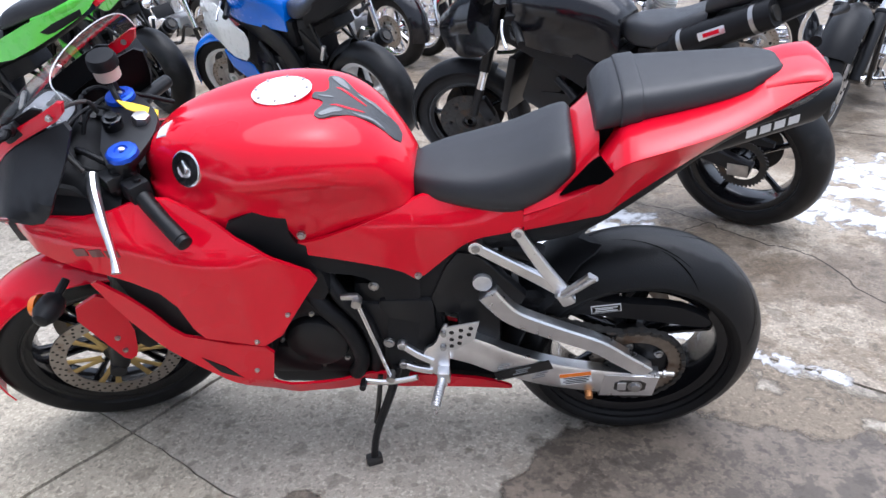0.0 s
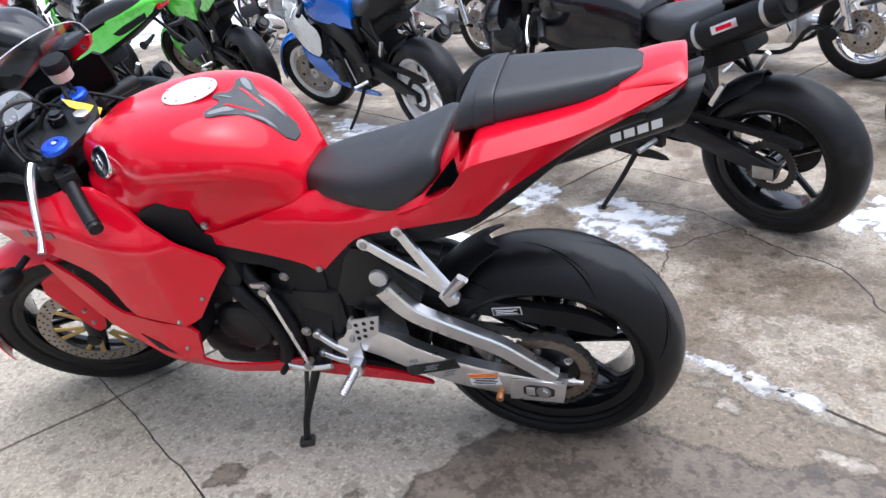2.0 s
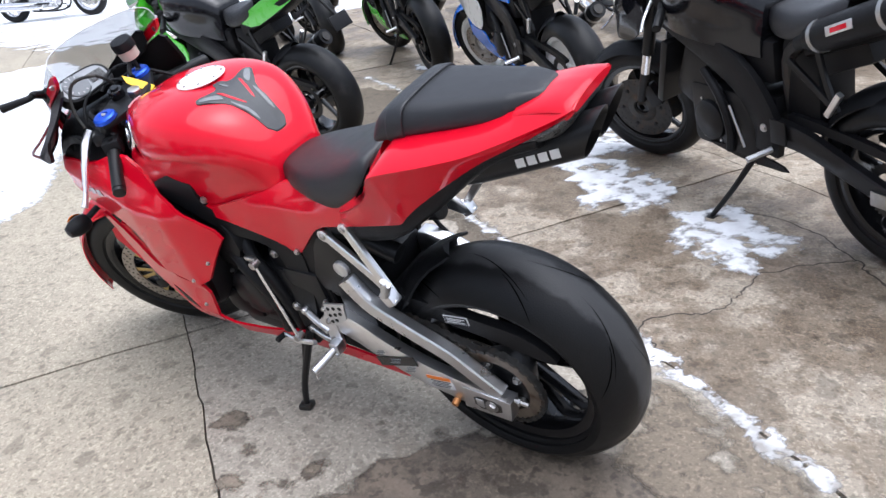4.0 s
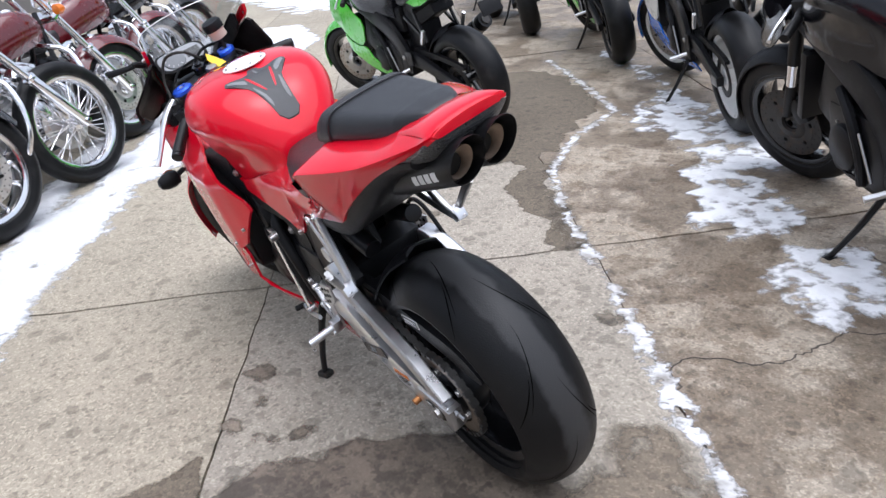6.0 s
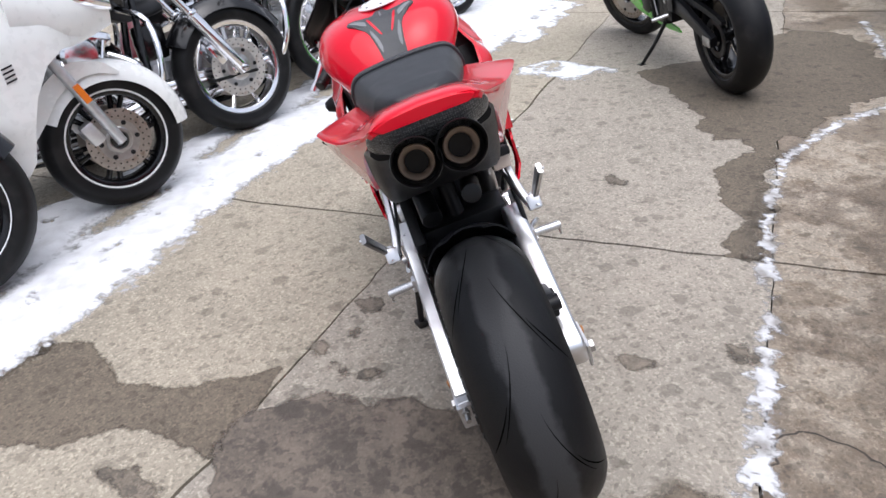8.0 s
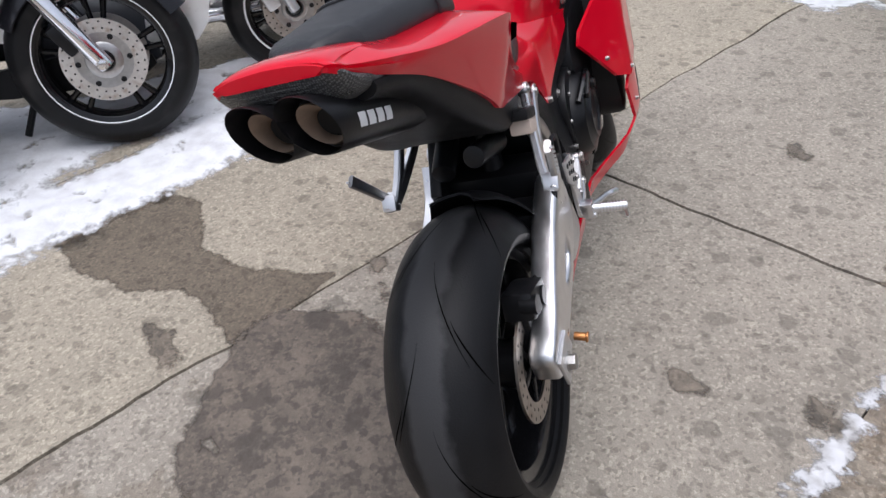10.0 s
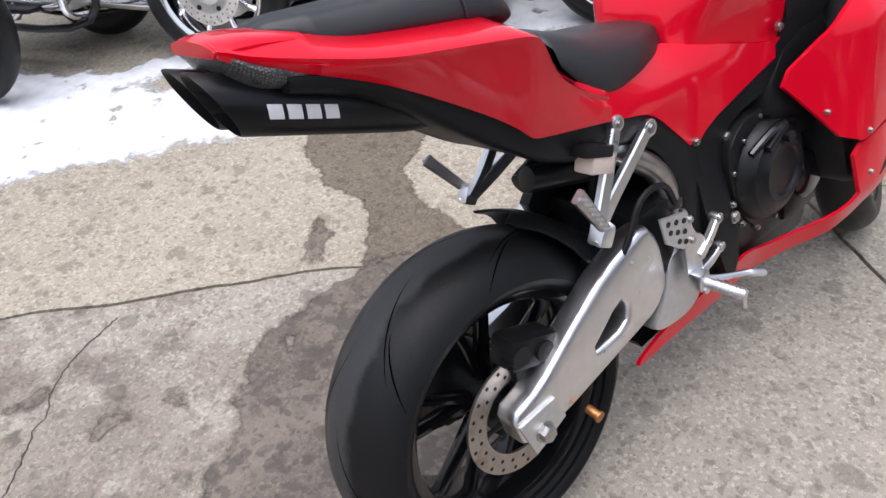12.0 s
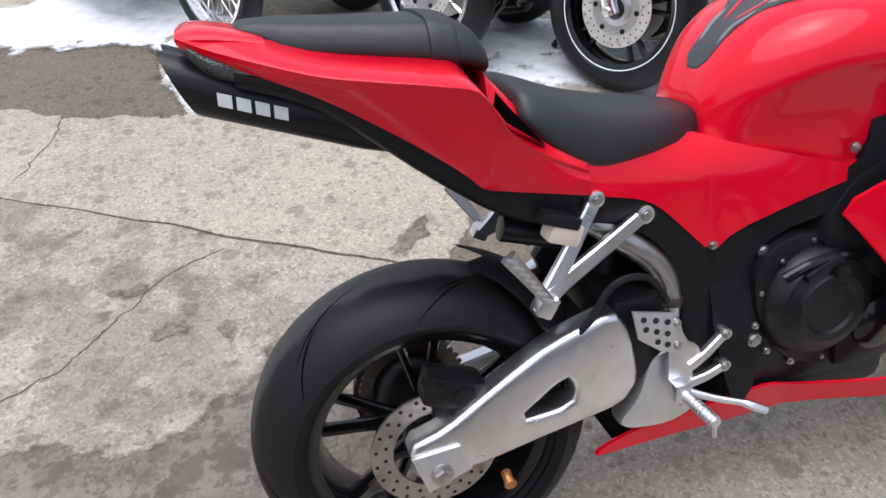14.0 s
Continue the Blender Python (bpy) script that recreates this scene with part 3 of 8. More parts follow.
patch("wet_patch", [(0.60, 1.62), (0.66, 1.86), (0.82, 1.76), (0.97, 1.66), (1.14, 1.54), (1.55, 1.26), (1.8, 1.1), (1.7, 0.98), (1.2, 1.22), (0.9, 1.32), (0.68, 1.48)],
      TAN, "damp brown concrete behind a motorcycle", "water", ragged=0.05, seed=27.0, cell=0.012, base=0.0008, holes=0.45, freq=6, kind="structure")
patch("wet_patch", [(-2.2, 3.25), (-1.72, 3.17), (-1.47, 3.17), (-1.21, 3.02), (-1.03, 3.10), (-0.89, 3.08), (-0.78, 2.82), (-0.57, 2.71), (-0.37, 2.63), (-0.19, 2.45), (-0.13, 2.53), (-0.5, 2.82), (-0.80, 3.08), (-1.0, 3.40), (-1.14, 3.75), (-1.23, 4.12), (-1.68, 4.46), (-2.2, 4.75), (-2.55, 4.5), (-2.3, 3.8)],
      WET, "wet dark concrete beside a parked motorcycle", "water", ragged=0.09, seed=17.0, cell=0.02, kind="structure")
patch("wet_patch", [(0.8, -1.6), (0.78, -0.95), (0.72, -0.58), (1.1, -0.75), (1.47, -0.98), (1.9, -1.2), (1.9, -1.9), (1.3, -1.75)], WET, "wet dark concrete at the edge of the snow", "water", ragged=0.06, seed=19.0, cell=0.02, kind="structure")
for k, (x, y, a, b, r) in enumerate(((0.17, 0.57, 0.10, 0.035, 45), (-0.37, 1.27, 0.05, 0.03, 20), (-0.20, 1.08, 0.03, 0.02, 0), (-0.08, 1.12, 0.025, 0.02, 40), (-0.02, 1.2, 0.03, 0.02, 80), (-0.25, 1.2, 0.02, 0.015, 0), (0.9, 0.72, 0.045, 0.018, 20), (0.75, 0.78, 0.035, 0.02, 60),
                                     (0.28, 2.2, 0.05, 0.025, 30), (1.0, 0.5, 0.05, 0.02, 0), (-0.9, 2.4, 0.05, 0.03, 10), (0.2, 1.9, 0.05, 0.03, 50))):
    c, sn = math.cos(radians(r)), math.sin(radians(r))
    ring = [(x + a * math.cos(t) * c - b * math.sin(t) * sn, y + a * math.cos(t) * sn + b * math.sin(t) * c) for t in [i * math.pi / 6 for i in range(12)]]
    patch("stain", ring, STAIN, "small dark oil stain on concrete", "stain", ragged=0.03, seed=30.0 + k, freq=16, cell=0.006, base=0.0025, kind="structure")


def crack(points, width, seed):
    """A jagged open crack: a thin dark ribbon that wanders."""
    pts = spline([(x, y, 0) for x, y in points], 14)
    bm = bmesh.new()
    prev = None
    for i, q in enumerate(pts):
        t = (pts[min(i + 1, len(pts) - 1)] - pts[max(i - 1, 0)]).normalized()
        nr = Vector((-t.y, t.x, 0))
        d = noise.noise(Vector((i * 0.9, seed, 0))) * 0.012 + noise.noise(Vector((i * 0.25, seed, 5))) * 0.02
        w = width * (0.5 + 0.9 * abs(noise.noise(Vector((i * 0.6, seed, 9)))))
        v = [bm.verts.new(q + nr * (d + w * e) + Vector((0, 0, 0.0008))) for e in (-0.5, 0.5)]
        if prev:
            bm.faces.new((prev[0], prev[1], v[1], v[0]))
        prev = v
    part("crack", bm, JOINT, ground, flat=True)


crack([(0.72, 0.40), (0.89, 0.47), (1.06, 0.64), (1.18, 0.76), (1.36, 0.86), (1.7, 1.3)], 0.007, 1)
crack([(1.05, -1.51), (1.20, -0.9), (1.24, -0.61), (1.36, -0.31)], 0.008, 2)
crack([(0.67, 1.94), (0.56, 2.13), (0.74, 2.25), (0.80, 2.35), (0.87, 2.56), (1.13, 2.73)], 0.009, 3)
crack([(1.13, 2.73), (1.24, 2.54), (1.40, 2.36), (1.46, 2.0), (1.7, 1.6)], 0.012, 4)
crack([(0.62, 3.10), (0.95, 2.95), (1.13, 2.73)], 0.010, 5)


# plain unseen walls, added far out to block low sky and darken reflections
WALL = material("added_wall", (0.16, 0.13, 0.11), 0.85, vary=0.25, scale=8, bump=0.4, bump_scale=60)
for name, x, y, sx, sy in (("wall_north", 0, 48.2, 96.8, 0.4), ("wall_south", 0, -48.2, 96.8, 0.4), ("wall_east", 48.2, 0, 0.4, 96), ("wall_west", -48.2, 0, 0.4, 96)):
    wl = part(name, box(x, y, 2, sx, sy, 4.04, 0.03), WALL, None)
    tagged(wl, "unseen plain dark wall added to darken the horizon in reflections", "wall", kind="structure")

# ---- wheels, shared by all motorcycles ----
def tyre_bm(R, W, rim, n=72, flat=0.0):
    """A tyre turned about the y axis: a round crown, side walls and beads."""
    crown = W * 1.05
    prof = []
    for k in range(-9, 10):
        a = radians(k * 7.6)
        prof.append((R - crown + crown * math.cos(a) - (flat if abs(k) < 3 else 0), crown * math.sin(a) * W / (crown * math.sin(radians(68.4)))))
    y = prof[-1][1]
    r1 = prof[-1][0]
    up = [(r1 - (r1 - rim) * f, y * (1 - 0.12 * f * f)) for f in (0.3, 0.6, 0.85)] + [(rim + 0.004, y * 0.84), (rim - 0.004, y * 0.78)]
    prof = [(r, -yy) for r, yy in up[::-1]] + prof + up
    return lathe(prof, n)


def groove_bm(R, W, count, a0, a1, t0, t1, width=0.0035, lift=0.0006, bend=0.5, side=0, turn=0.0):
    """Tread grooves: thin curved blades that follow the crown from angle a0 to a1 over the turn t0 to t1 (degrees)."""
    crown = W * 1.05
    ky = W / (crown * math.sin(radians(68.4)))
    bm = bmesh.new()
    for c in range(count):
        for s in ((side,) if side else (-1, 1)):
            off = turn + 360 / count * (c + (0.5 if s > 0 else 0))
            prev = None
            for k in range(9):
                f = k / 8
                a = radians(s * (a0 + (a1 - a0) * f ** (1 + bend)))
                th = radians(off + t0 + (t1 - t0) * f)
                w = width * math.sin(math.pi * min(0.95, 0.12 + f * 0.83)) / R
                r = R - crown + (crown + lift) * math.cos(a)
                y = (crown + lift) * math.sin(a) * ky
                pair = [bm.verts.new((r * math.cos(th + d), y, r * math.sin(th + d))) for d in (-w, w)]
                if prev:
                    bm.faces.new((prev[0], prev[1], pair[1], pair[0]))
                prev = pair
    return bm


def tyre_material():
    """Rubber with a grey, worn band round the middle of the tread, its sheen painted into the grey."""
    m = material("tyre_rubber_banded", (0.0065, 0.0065, 0.007), 0.44, spec=0.22, vary=0.2, scale=25, bump=0.25, bump_scale=300)
    n, l = m.node_tree.nodes, m.node_tree.links
    tc = n.new("ShaderNodeTexCoord")
    sp = n.new("ShaderNodeSeparateXYZ")
    l.new(tc.outputs["Object"], sp.inputs[0])
    ab = n.new("ShaderNodeMath")
    ab.operation = "ABSOLUTE"
    l.new(sp.outputs["Y"], ab.inputs[0])
    ns = n.new("ShaderNodeTexNoise")
    ns.inputs["Scale"].default_value, ns.inputs["Detail"].default_value = 22, 5
    l.new(tc.outputs["Object"], ns.inputs["Vector"])
    ad = n.new("ShaderNodeMath")
    ad.operation = "MULTIPLY_ADD"
    l.new(ns.outputs["Fac"], ad.inputs[0])
    ad.inputs[1].default_value = 0.035
    l.new(ab.outputs[0], ad.inputs[2])
    mr = n.new("ShaderNodeMapRange")
    mr.inputs["From Min"].default_value, mr.inputs["From Max"].default_value = 0.043, 0.056
    mr.inputs["To Min"].default_value, mr.inputs["To Max"].default_value = 1, 0
    l.new(ad.outputs[0], mr.inputs["Value"])
    mx = n.new("ShaderNodeMix")
    mx.data_type = "RGBA"
    b = n["Principled BSDF"]
    src = b.inputs["Base Color"].links[0].from_socket
    l.new(mr.outputs[0], mx.inputs["Factor"])
    l.new(src, mx.inputs["A"])
    mx.inputs["B"].default_value = (0.038, 0.038, 0.039, 1)
    l.new(mx.outputs["Result"], b.inputs["Base Color"])
    return m


TYRE_BAND = tyre_material()


def rim_bm(r, half):
    """The barrel of a cast rim with two lips."""
    lip = [(r + 0.006, half), (r + 0.008, half - 0.004), (r - 0.008, half - 0.012), (r - 0.02, half - 0.03)]
    inner = [(r - 0.03, half - 0.03), (r - 0.022, half - 0.008), (r - 0.006, half)]
    prof = lip + [(q, -y) for q, y in lip[::-1]] + [(q, -y) for q, y in inner[::-1]] + inner
    return lathe(prof, 56)


def spokes_bm(r0, r1, count, width, depth, pair=0.0, taper=0.7, phase=0.0):
    """Cast spokes, single or in leaning pairs."""
    out = []
    for k in range(count):
        for s in ((-1, 1) if pair else (0,)):
            a0 = 2 * math.pi * k / count + phase + s * pair * 0.35
            a1 = 2 * math.pi * k / count + phase + s * pair
            p = Vector((r0 * math.cos(a0), 0, r0 * math.sin(a0)))
            q = Vector((r1 * math.cos(a1), 0, r1 * math.sin(a1)))
            t = (q - p).normalized()
            side = t.cross(Vector((0, 1, 0)))
            rows = []
            for f in (0, 0.25, 0.5, 0.75, 1):
                w = width * (1 - (1 - taper) * math.sin(f * math.pi)) / 2
                d = depth * (1 - 0.25 * f) / 2
                c = p.lerp(q, f)
                rows.append([c + side * (w * math.cos(j * math.pi / 4 + 0.39)) * 1.08 + Vector((0, d * math.sin(j * math.pi / 4 + 0.39) * 1.08, 0)) for j in range(8)])
            out.append(rings(rows))
    return join(*out)


def disc_bm(r0, r1, y, thick=0.005, n=56):
    return lathe([(r0, y - thick / 2), (r1, y - thick / 2), (r1, y + thick / 2), (r0, y + thick / 2)], n)


def holes_bm(r0, r1, y, side, rows=3, count=24, rad=0.0038, thick=0.005):
    """The drillings of a brake disc: flat dark rounds on one face, the holes' shade in their colour."""
    out = bmesh.new()
    for k in range(rows):
        rr = r0 + (r1 - r0) * (k + 0.6) / rows
        for i in range(count):
            a = 2 * math.pi * (i + 0.33 * k) / count
            c = Vector((rr * math.cos(a), y + side * (thick / 2 + 0.0004), rr * math.sin(a)))
            vs = [out.verts.new(c + Vector((rad * math.cos(j * math.pi / 4), 0, rad * math.sin(j * math.pi / 4)))) for j in range(8)]
            out.faces.new(vs)
    return out


# near-black that stands for the shade inside holes, bores and front tyre grooves
HOLE = material("hollow_shade", (0.012, 0.011, 0.01), 0.8, vary=0.2)


def sprocket_bm(r, y, teeth=42):
    pts = []
    for i in range(teeth * 4):
        a = 2 * math.pi * i / (teeth * 4)
        q = r + (0.004 if i % 4 in (1, 2) else -0.004)
        pts.append((q * math.cos(a), q * math.sin(a)))
    bm = bmesh.new()
    n = len(pts)
    lay = []
    for yy, rad in ((y - 0.0035, None), (y - 0.0035, r * 0.72), (y + 0.0035, r * 0.72), (y + 0.0035, None)):
        if rad is None:
            lay.append([bm.verts.new((x, yy, z)) for x, z in pts])
        else:
            lay.append([bm.verts.new((rad * x / math.hypot(x, z), yy, rad * z / math.hypot(x, z))) for x, z in pts])
    for a, b in ((0, 1), (1, 2), (2, 3), (3, 0)):
        for i in range(n):
            j = (i + 1) % n
            bm.faces.new((lay[a][i], lay[a][j], lay[b][j], lay[b][i]))
    return bm

# ---- the red sport motorcycle, built upright, then leaned on its side stand ----
BIKE = pose(0.455, 1.552, -0.005, -13.9, 0, 173.8)
bike = thing("sport_motorcycle", BIKE, "glossy red sport motorcycle with black seats leaning on its side stand", "motorcycle")


def curve1(knots, x):
    """Straight interpolation through (x, value) knots."""
    for (a, p), (b, q) in zip(knots, knots[1:]):
        if x <= b:
            return p + (q - p) * max(0, (x - a)) / (b - a)
    return knots[-1][1]


# rear wheel
RA = Vector((0, 0, 0.303))
RM = Matrix.Translation(RA)
rear = part("rear_wheel", rim_bm(0.216, 0.072), BLACK_GLOSS, bike, "gloss black cast rim", m=RM)
part("tyre", tyre_bm(0.304, 0.099, 0.218), TYRE_BAND, rear, "wide black tyre with a worn tread", m=RM)
for k in range(7):
    for s in (1, -1):
        part("tread_groove", groove_bm(0.304, 0.099, 1, 4, 40, 0, 34, 0.0030, side=s, turn=360 / 7 * k), GROOVE, rear, m=RM)
        part("tread_groove", groove_bm(0.304, 0.099, 1, 24, 62, 20, 40, 0.0026, bend=0.2, side=s, turn=360 / 7 * k), GROOVE, rear, m=RM)
part("hub", lathe([(0.02, -0.075), (0.05, -0.07), (0.045, -0.03), (0.04, 0), (0.055, 0.03), (0.07, 0.05), (0.078, 0.098), (0.02, 0.102)], 32), BLACK_METAL, rear, m=RM)
for k in range(5):
    part("spoke", spokes_bm(0.04, 0.196, 1, 0.022, 0.04, 0.2, 0.75, phase=k * 2 * math.pi / 5 + 0.3), BLACK_GLOSS, rear, m=RM)
part("sprocket", sprocket_bm(0.105, 0.104), SPROCKET, rear, "rusty steel sprocket", m=RM)
for k in range(5):
    a = k * 2 * math.pi / 5
    part("sprocket_nut", bolt((0.062 * math.cos(a), 0.104, 0.062 * math.sin(a)), 0.008, 0.008), STEEL, rear, m=RM)
rdisc = part("brake_disc", disc_bm(0.074, 0.112, -0.088), DISC_STEEL, rear, "drilled steel brake disc", m=RM)
tagged(part("disc_drilling", holes_bm(0.078, 0.110, -0.088, -1, 2, 22), HOLE, rear, m=RM), kind="stuff")
for k in range(6):
    part("carrier_arm", spokes_bm(0.03, 0.085, 1, 0.016, 0.006, phase=k * math.pi / 3), BLACK_METAL, rear, m=Matrix.Translation(RA + Vector((0, -0.085, 0))))

# swingarm: a braced left arm, a solid right arm with a window
left_low = [(0.43, 0.405), (0.365, 0.380), (0.315, 0.351), (0.22, 0.312), (0.137, 0.292), (0.03, 0.276), (-0.035, 0.274)]
left_up = [(0.338, 0.560), (0.318, 0.530), (0.281, 0.490), (0.20, 0.448), (0.10, 0.402), (0.04, 0.358), (-0.02, 0.312)]


def beam(line, y, h, w, steps=4):
    """A flat box beam along a line in the side plane."""
    pts = spline([(x, y, z) for x, z in line], steps)
    rows = []
    for i, q in enumerate(pts):
        t = (pts[min(i + 1, len(pts) - 1)] - pts[max(i - 1, 0)]).normalized()
        nrm = Vector((-t.z, 0, t.x))
        f = i / (len(pts) - 1)
        hh = (h[0] + (h[1] - h[0]) * f) / 2 if isinstance(h, tuple) else h / 2
        rows.append([q + nrm * (hh * a) + Vector((0, w / 2 * b, 0)) for a, b in
                     ((-0.8, -1), (0.8, -1), (1, -0.75), (1, 0.75), (0.8, 1), (-0.8, 1), (-1, 0.75), (-1, -0.75))])
    return rings(rows)


arm = part("swingarm", join(beam(left_low, 0.128, (0.084, 0.070), 0.034), beam(left_up, 0.129, (0.046, 0.040), 0.03)), ALU, bike, "brushed aluminium swingarm")
part("axle_block", prism([(-0.05, 0.306), (0.075, 0.312), (0.085, 0.240), (-0.04, 0.240)], 0.112, 0.1475, 0.003), ALU, arm)
part("axle_slot", prism([(-0.022, 0.294), (0.050, 0.296), (0.052, 0.256), (-0.020, 0.256)], 0.146, 0.1490, 0.001, 1), DARK_METAL, arm)
part("axle_nut", bolt((0.004, 0.149, 0.276), 0.013, 0.008), STEEL, arm)
part("adjuster_plate", box(0.034, 0.1495, 0.276, 0.020, 0.003, 0.026, 0.002), CAST, arm)
part("adjuster_bolt", join(rod((-0.05, 0.13, 0.30), (-0.085, 0.13, 0.298), 0.006, 8), rod((-0.06, 0.13, 0.30), (-0.066, 0.13, 0.30), 0.01, 6)), STEEL, arm)
swr = [(0.300, 0.530), (0.328, 0.49), (0.350, 0.385), (0.324, 0.340), (0.20, 0.322), (0.10, 0.303), (0.062, 0.296), (-0.044, 0.29), (-0.055, 0.36), (0.008, 0.38), (0.10, 0.44), (0.19, 0.494)]
win = [(0.122, 0.362), (0.215, 0.432), (0.232, 0.408), (0.226, 0.370)]


def windowed(outer, hole, y0, y1, bevel=0.006):
    """A block with one opening right through it."""
    bm = bmesh.new()
    o, h = [Vector((x, y0, z)) for x, z in chaikin(outer, 1, 0.18)], [Vector((x, y0, z)) for x, z in chaikin(hole, 1)]
    ov, hv = [bm.verts.new(q) for q in o], [bm.verts.new(q) for q in h]
    es = [bm.edges.new((ov[i], ov[(i + 1) % len(ov)])) for i in range(len(ov))] + [bm.edges.new((hv[i], hv[(i + 1) % len(hv)])) for i in range(len(hv))]
    bmesh.ops.triangle_fill(bm, edges=es, use_beauty=True)
    geo = bmesh.ops.extrude_face_region(bm, geom=bm.faces[:])
    bmesh.ops.translate(bm, verts=[v for v in geo["geom"] if isinstance(v, bmesh.types.BMVert)], vec=(0, y1 - y0, 0))
    bmesh.ops.recalc_face_normals(bm, faces=bm.faces)
    rim = [e for e in bm.edges if len(e.link_faces) == 2 and e.calc_face_angle(0) > 1.2 and abs(e.verts[0].co.y - e.verts[1].co.y) < 1e-5]
    bmesh.ops.bevel(bm, geom=rim, offset=bevel, segments=3, affect="EDGES", profile=0.5)
    up, ang = Vector((-0.41, 0, 0.91)), None
    for k in range(9):
        bmesh.ops.bisect_plane(bm, geom=bm.verts[:] + bm.edges[:] + bm.faces[:], plane_co=(0.14, 0, 0.345 + 0.018 * k - 0.05), plane_no=up, dist=1e-5)
    for v in bm.verts:
        if v.co.y < y0 + 0.02:
            d = (v.co - Vector((0.14, 0, 0.375))).dot(up)
            v.co.y += 0.9 * d * d - 0.015 * d + 0.05 * max(0.0, v.co.x - 0.27)
    return bm


part("swingarm_right", windowed(swr, win, -0.150, -0.098, 0.009), ALU, arm, angle=50)
part("axle_block", prism([(-0.052, 0.345), (0.028, 0.352), (0.045, 0.302), (-0.03, 0.272)], -0.156, -0.149, 0.002), CAST, arm)
part("axle_nut", bolt((-0.006, -0.156, 0.305), 0.015, 0.014, -1), STEEL, arm)
part("spool", join(rod((0.103, -0.145, 0.268), (0.103, -0.168, 0.2635), 0.0085, 14, 0.002), rod((0.103, -0.168, 0.2635), (0.103, -0.173, 0.2625), 0.011, 14, 0.002)), BRASS, arm, "tarnished brass stand spool")
part("spool", join(rod((0.108, 0.12, 0.252), (0.108, 0.160, 0.246), 0.009, 14, 0.003)), BRASS, arm, "tarnished brass stand spool")
part("swingarm_bridge", join(box(0.36, 0, 0.45, 0.10, 0.24, 0.16, 0.02), box(0.25, 0, 0.46, 0.08, 0.20, 0.06, 0.015)), BLACK_METAL, arm)
tilt = pose(0, 0, 0, 0, 19, 0)
part("warning_label", box(0.262, 0.1462, 0.326, 0.135, 0.0012, 0.030, 0, tilt), BLACK_GLOSS, arm, "dark printed label")
for k in range(3):
    for dx, w in ((0.042, 0.03), (0.0, 0.036), (-0.042, 0.032)):
        part("label_line", box(0.262 + dx + 0.003 * k, 0.1472, 0.333 - 0.007 * k + 0.34 * dx, w - 0.008 * ((k + int(dx > 0)) % 2), 0.0012, 0.0022, 0, tilt), GREY_PRINT, arm)
tilt = pose(0, 0, 0, 0, 10, 0)
part("warning_label", box(0.140, 0.1462, 0.300, 0.072, 0.0012, 0.038, 0, tilt), WHITE_PRINT, arm, "white sticker with an orange head")
part("label_head", box(0.1425, 0.1472, 0.3135, 0.072, 0.0012, 0.011, 0, tilt), ORANGE, arm)
for k in range(4):
    part("label_line", box(0.139, 0.1472, 0.304 - 0.006 * k, 0.060 - 0.012 * (k % 2), 0.0012, 0.0022, 0, tilt), BLACK_GLOSS, arm)

# chain
def chain_bm(path, pitch=0.0127, y=0.104):
    pts = [Vector((x, y, z)) for x, z in path]
    out, acc, k = [], 0.0, 0
    for a, b in zip(pts, pts[1:]):
        L = (b - a).length
        while acc < L:
            q = a.lerp(b, acc / L)
            ang = math.degrees(math.atan2(-(b - a).z, (b - a).x))
            out.append(box(q.x, q.y, q.z, 0.0145, 0.018 if k % 2 else 0.012, 0.009, 0, pose(0, 0, 0, 0, ang, 0)))
            acc += pitch
            k += 1
        acc -= L
    return join(*out)


loop = [(0.43, 0.475), (0.2, 0.452)] + [(0.110 * math.cos(radians(a)), 0.303 + 0.110 * math.sin(radians(a))) for a in range(70, 291, 10)] + [(0.2, 0.235), (0.43, 0.375)]
part("chain", chain_bm(loop), DARK_METAL, bike, "dirty steel drive chain")
guard = part("chain_guard", plate([(0.46, 0.512), (0.17, 0.508), (0.048, 0.490), (-0.074, 0.480), (-0.125, 0.455), (-0.160, 0.428), (-0.142, 0.412), (0.0, 0.440), (0.17, 0.462), (0.46, 0.472)], lambda x, z: 0.094, 0.02, round_=1), BLACK_PLASTIC, bike, "black plastic chain guard")
part("label_frame", box(0.079, 0.0955, 0.476, 0.066, 0.002, 0.022, 0, pose(0, 0, 0, 0, 8, 0)), WHITE_PRINT, guard)
part("label_field", box(0.079, 0.0965, 0.476, 0.062, 0.002, 0.018, 0, pose(0, 0, 0, 0, 8, 0)), BLACK_GLOSS, guard)
for k in range(3):
    part("label_line", box(0.079 + 0.004 * (k % 2), 0.0975, 0.481 - 0.005 * k, 0.05 - 0.012 * (k % 2), 0.0014, 0.002, 0, pose(0, 0, 0, 0, 8, 0)), WHITE_PRINT, guard)


# hugger over the rear tyre
def arch(R, W, a0, a1, n=14, k=8, drop=0.5, thick=0.005, x0=0.0, z0=0.303, tip=None, horn=lambda b: 1.0):
    rows = []
    for i in range(n + 1):
        w = W * (1 if tip is None else 1 - (1 - tip) * max(0, (i / n - 0.6) / 0.4) ** 1.5)
        ring = []
        for s, d in ((1, 0), (-1, thick)):
            for j in range(k + 1):
                b = (2 * j / k - 1) * s
                a = radians(a0 + (a1 - a0) * horn(abs(b)) * i / n)
                r = R - drop * W * (abs(b) ** 2.2) - d
                ring.append(Vector((x0 + r * math.cos(a), W * b * (w / W), z0 + r * math.sin(a))))
        rows.append(ring)
    return rings(rows)


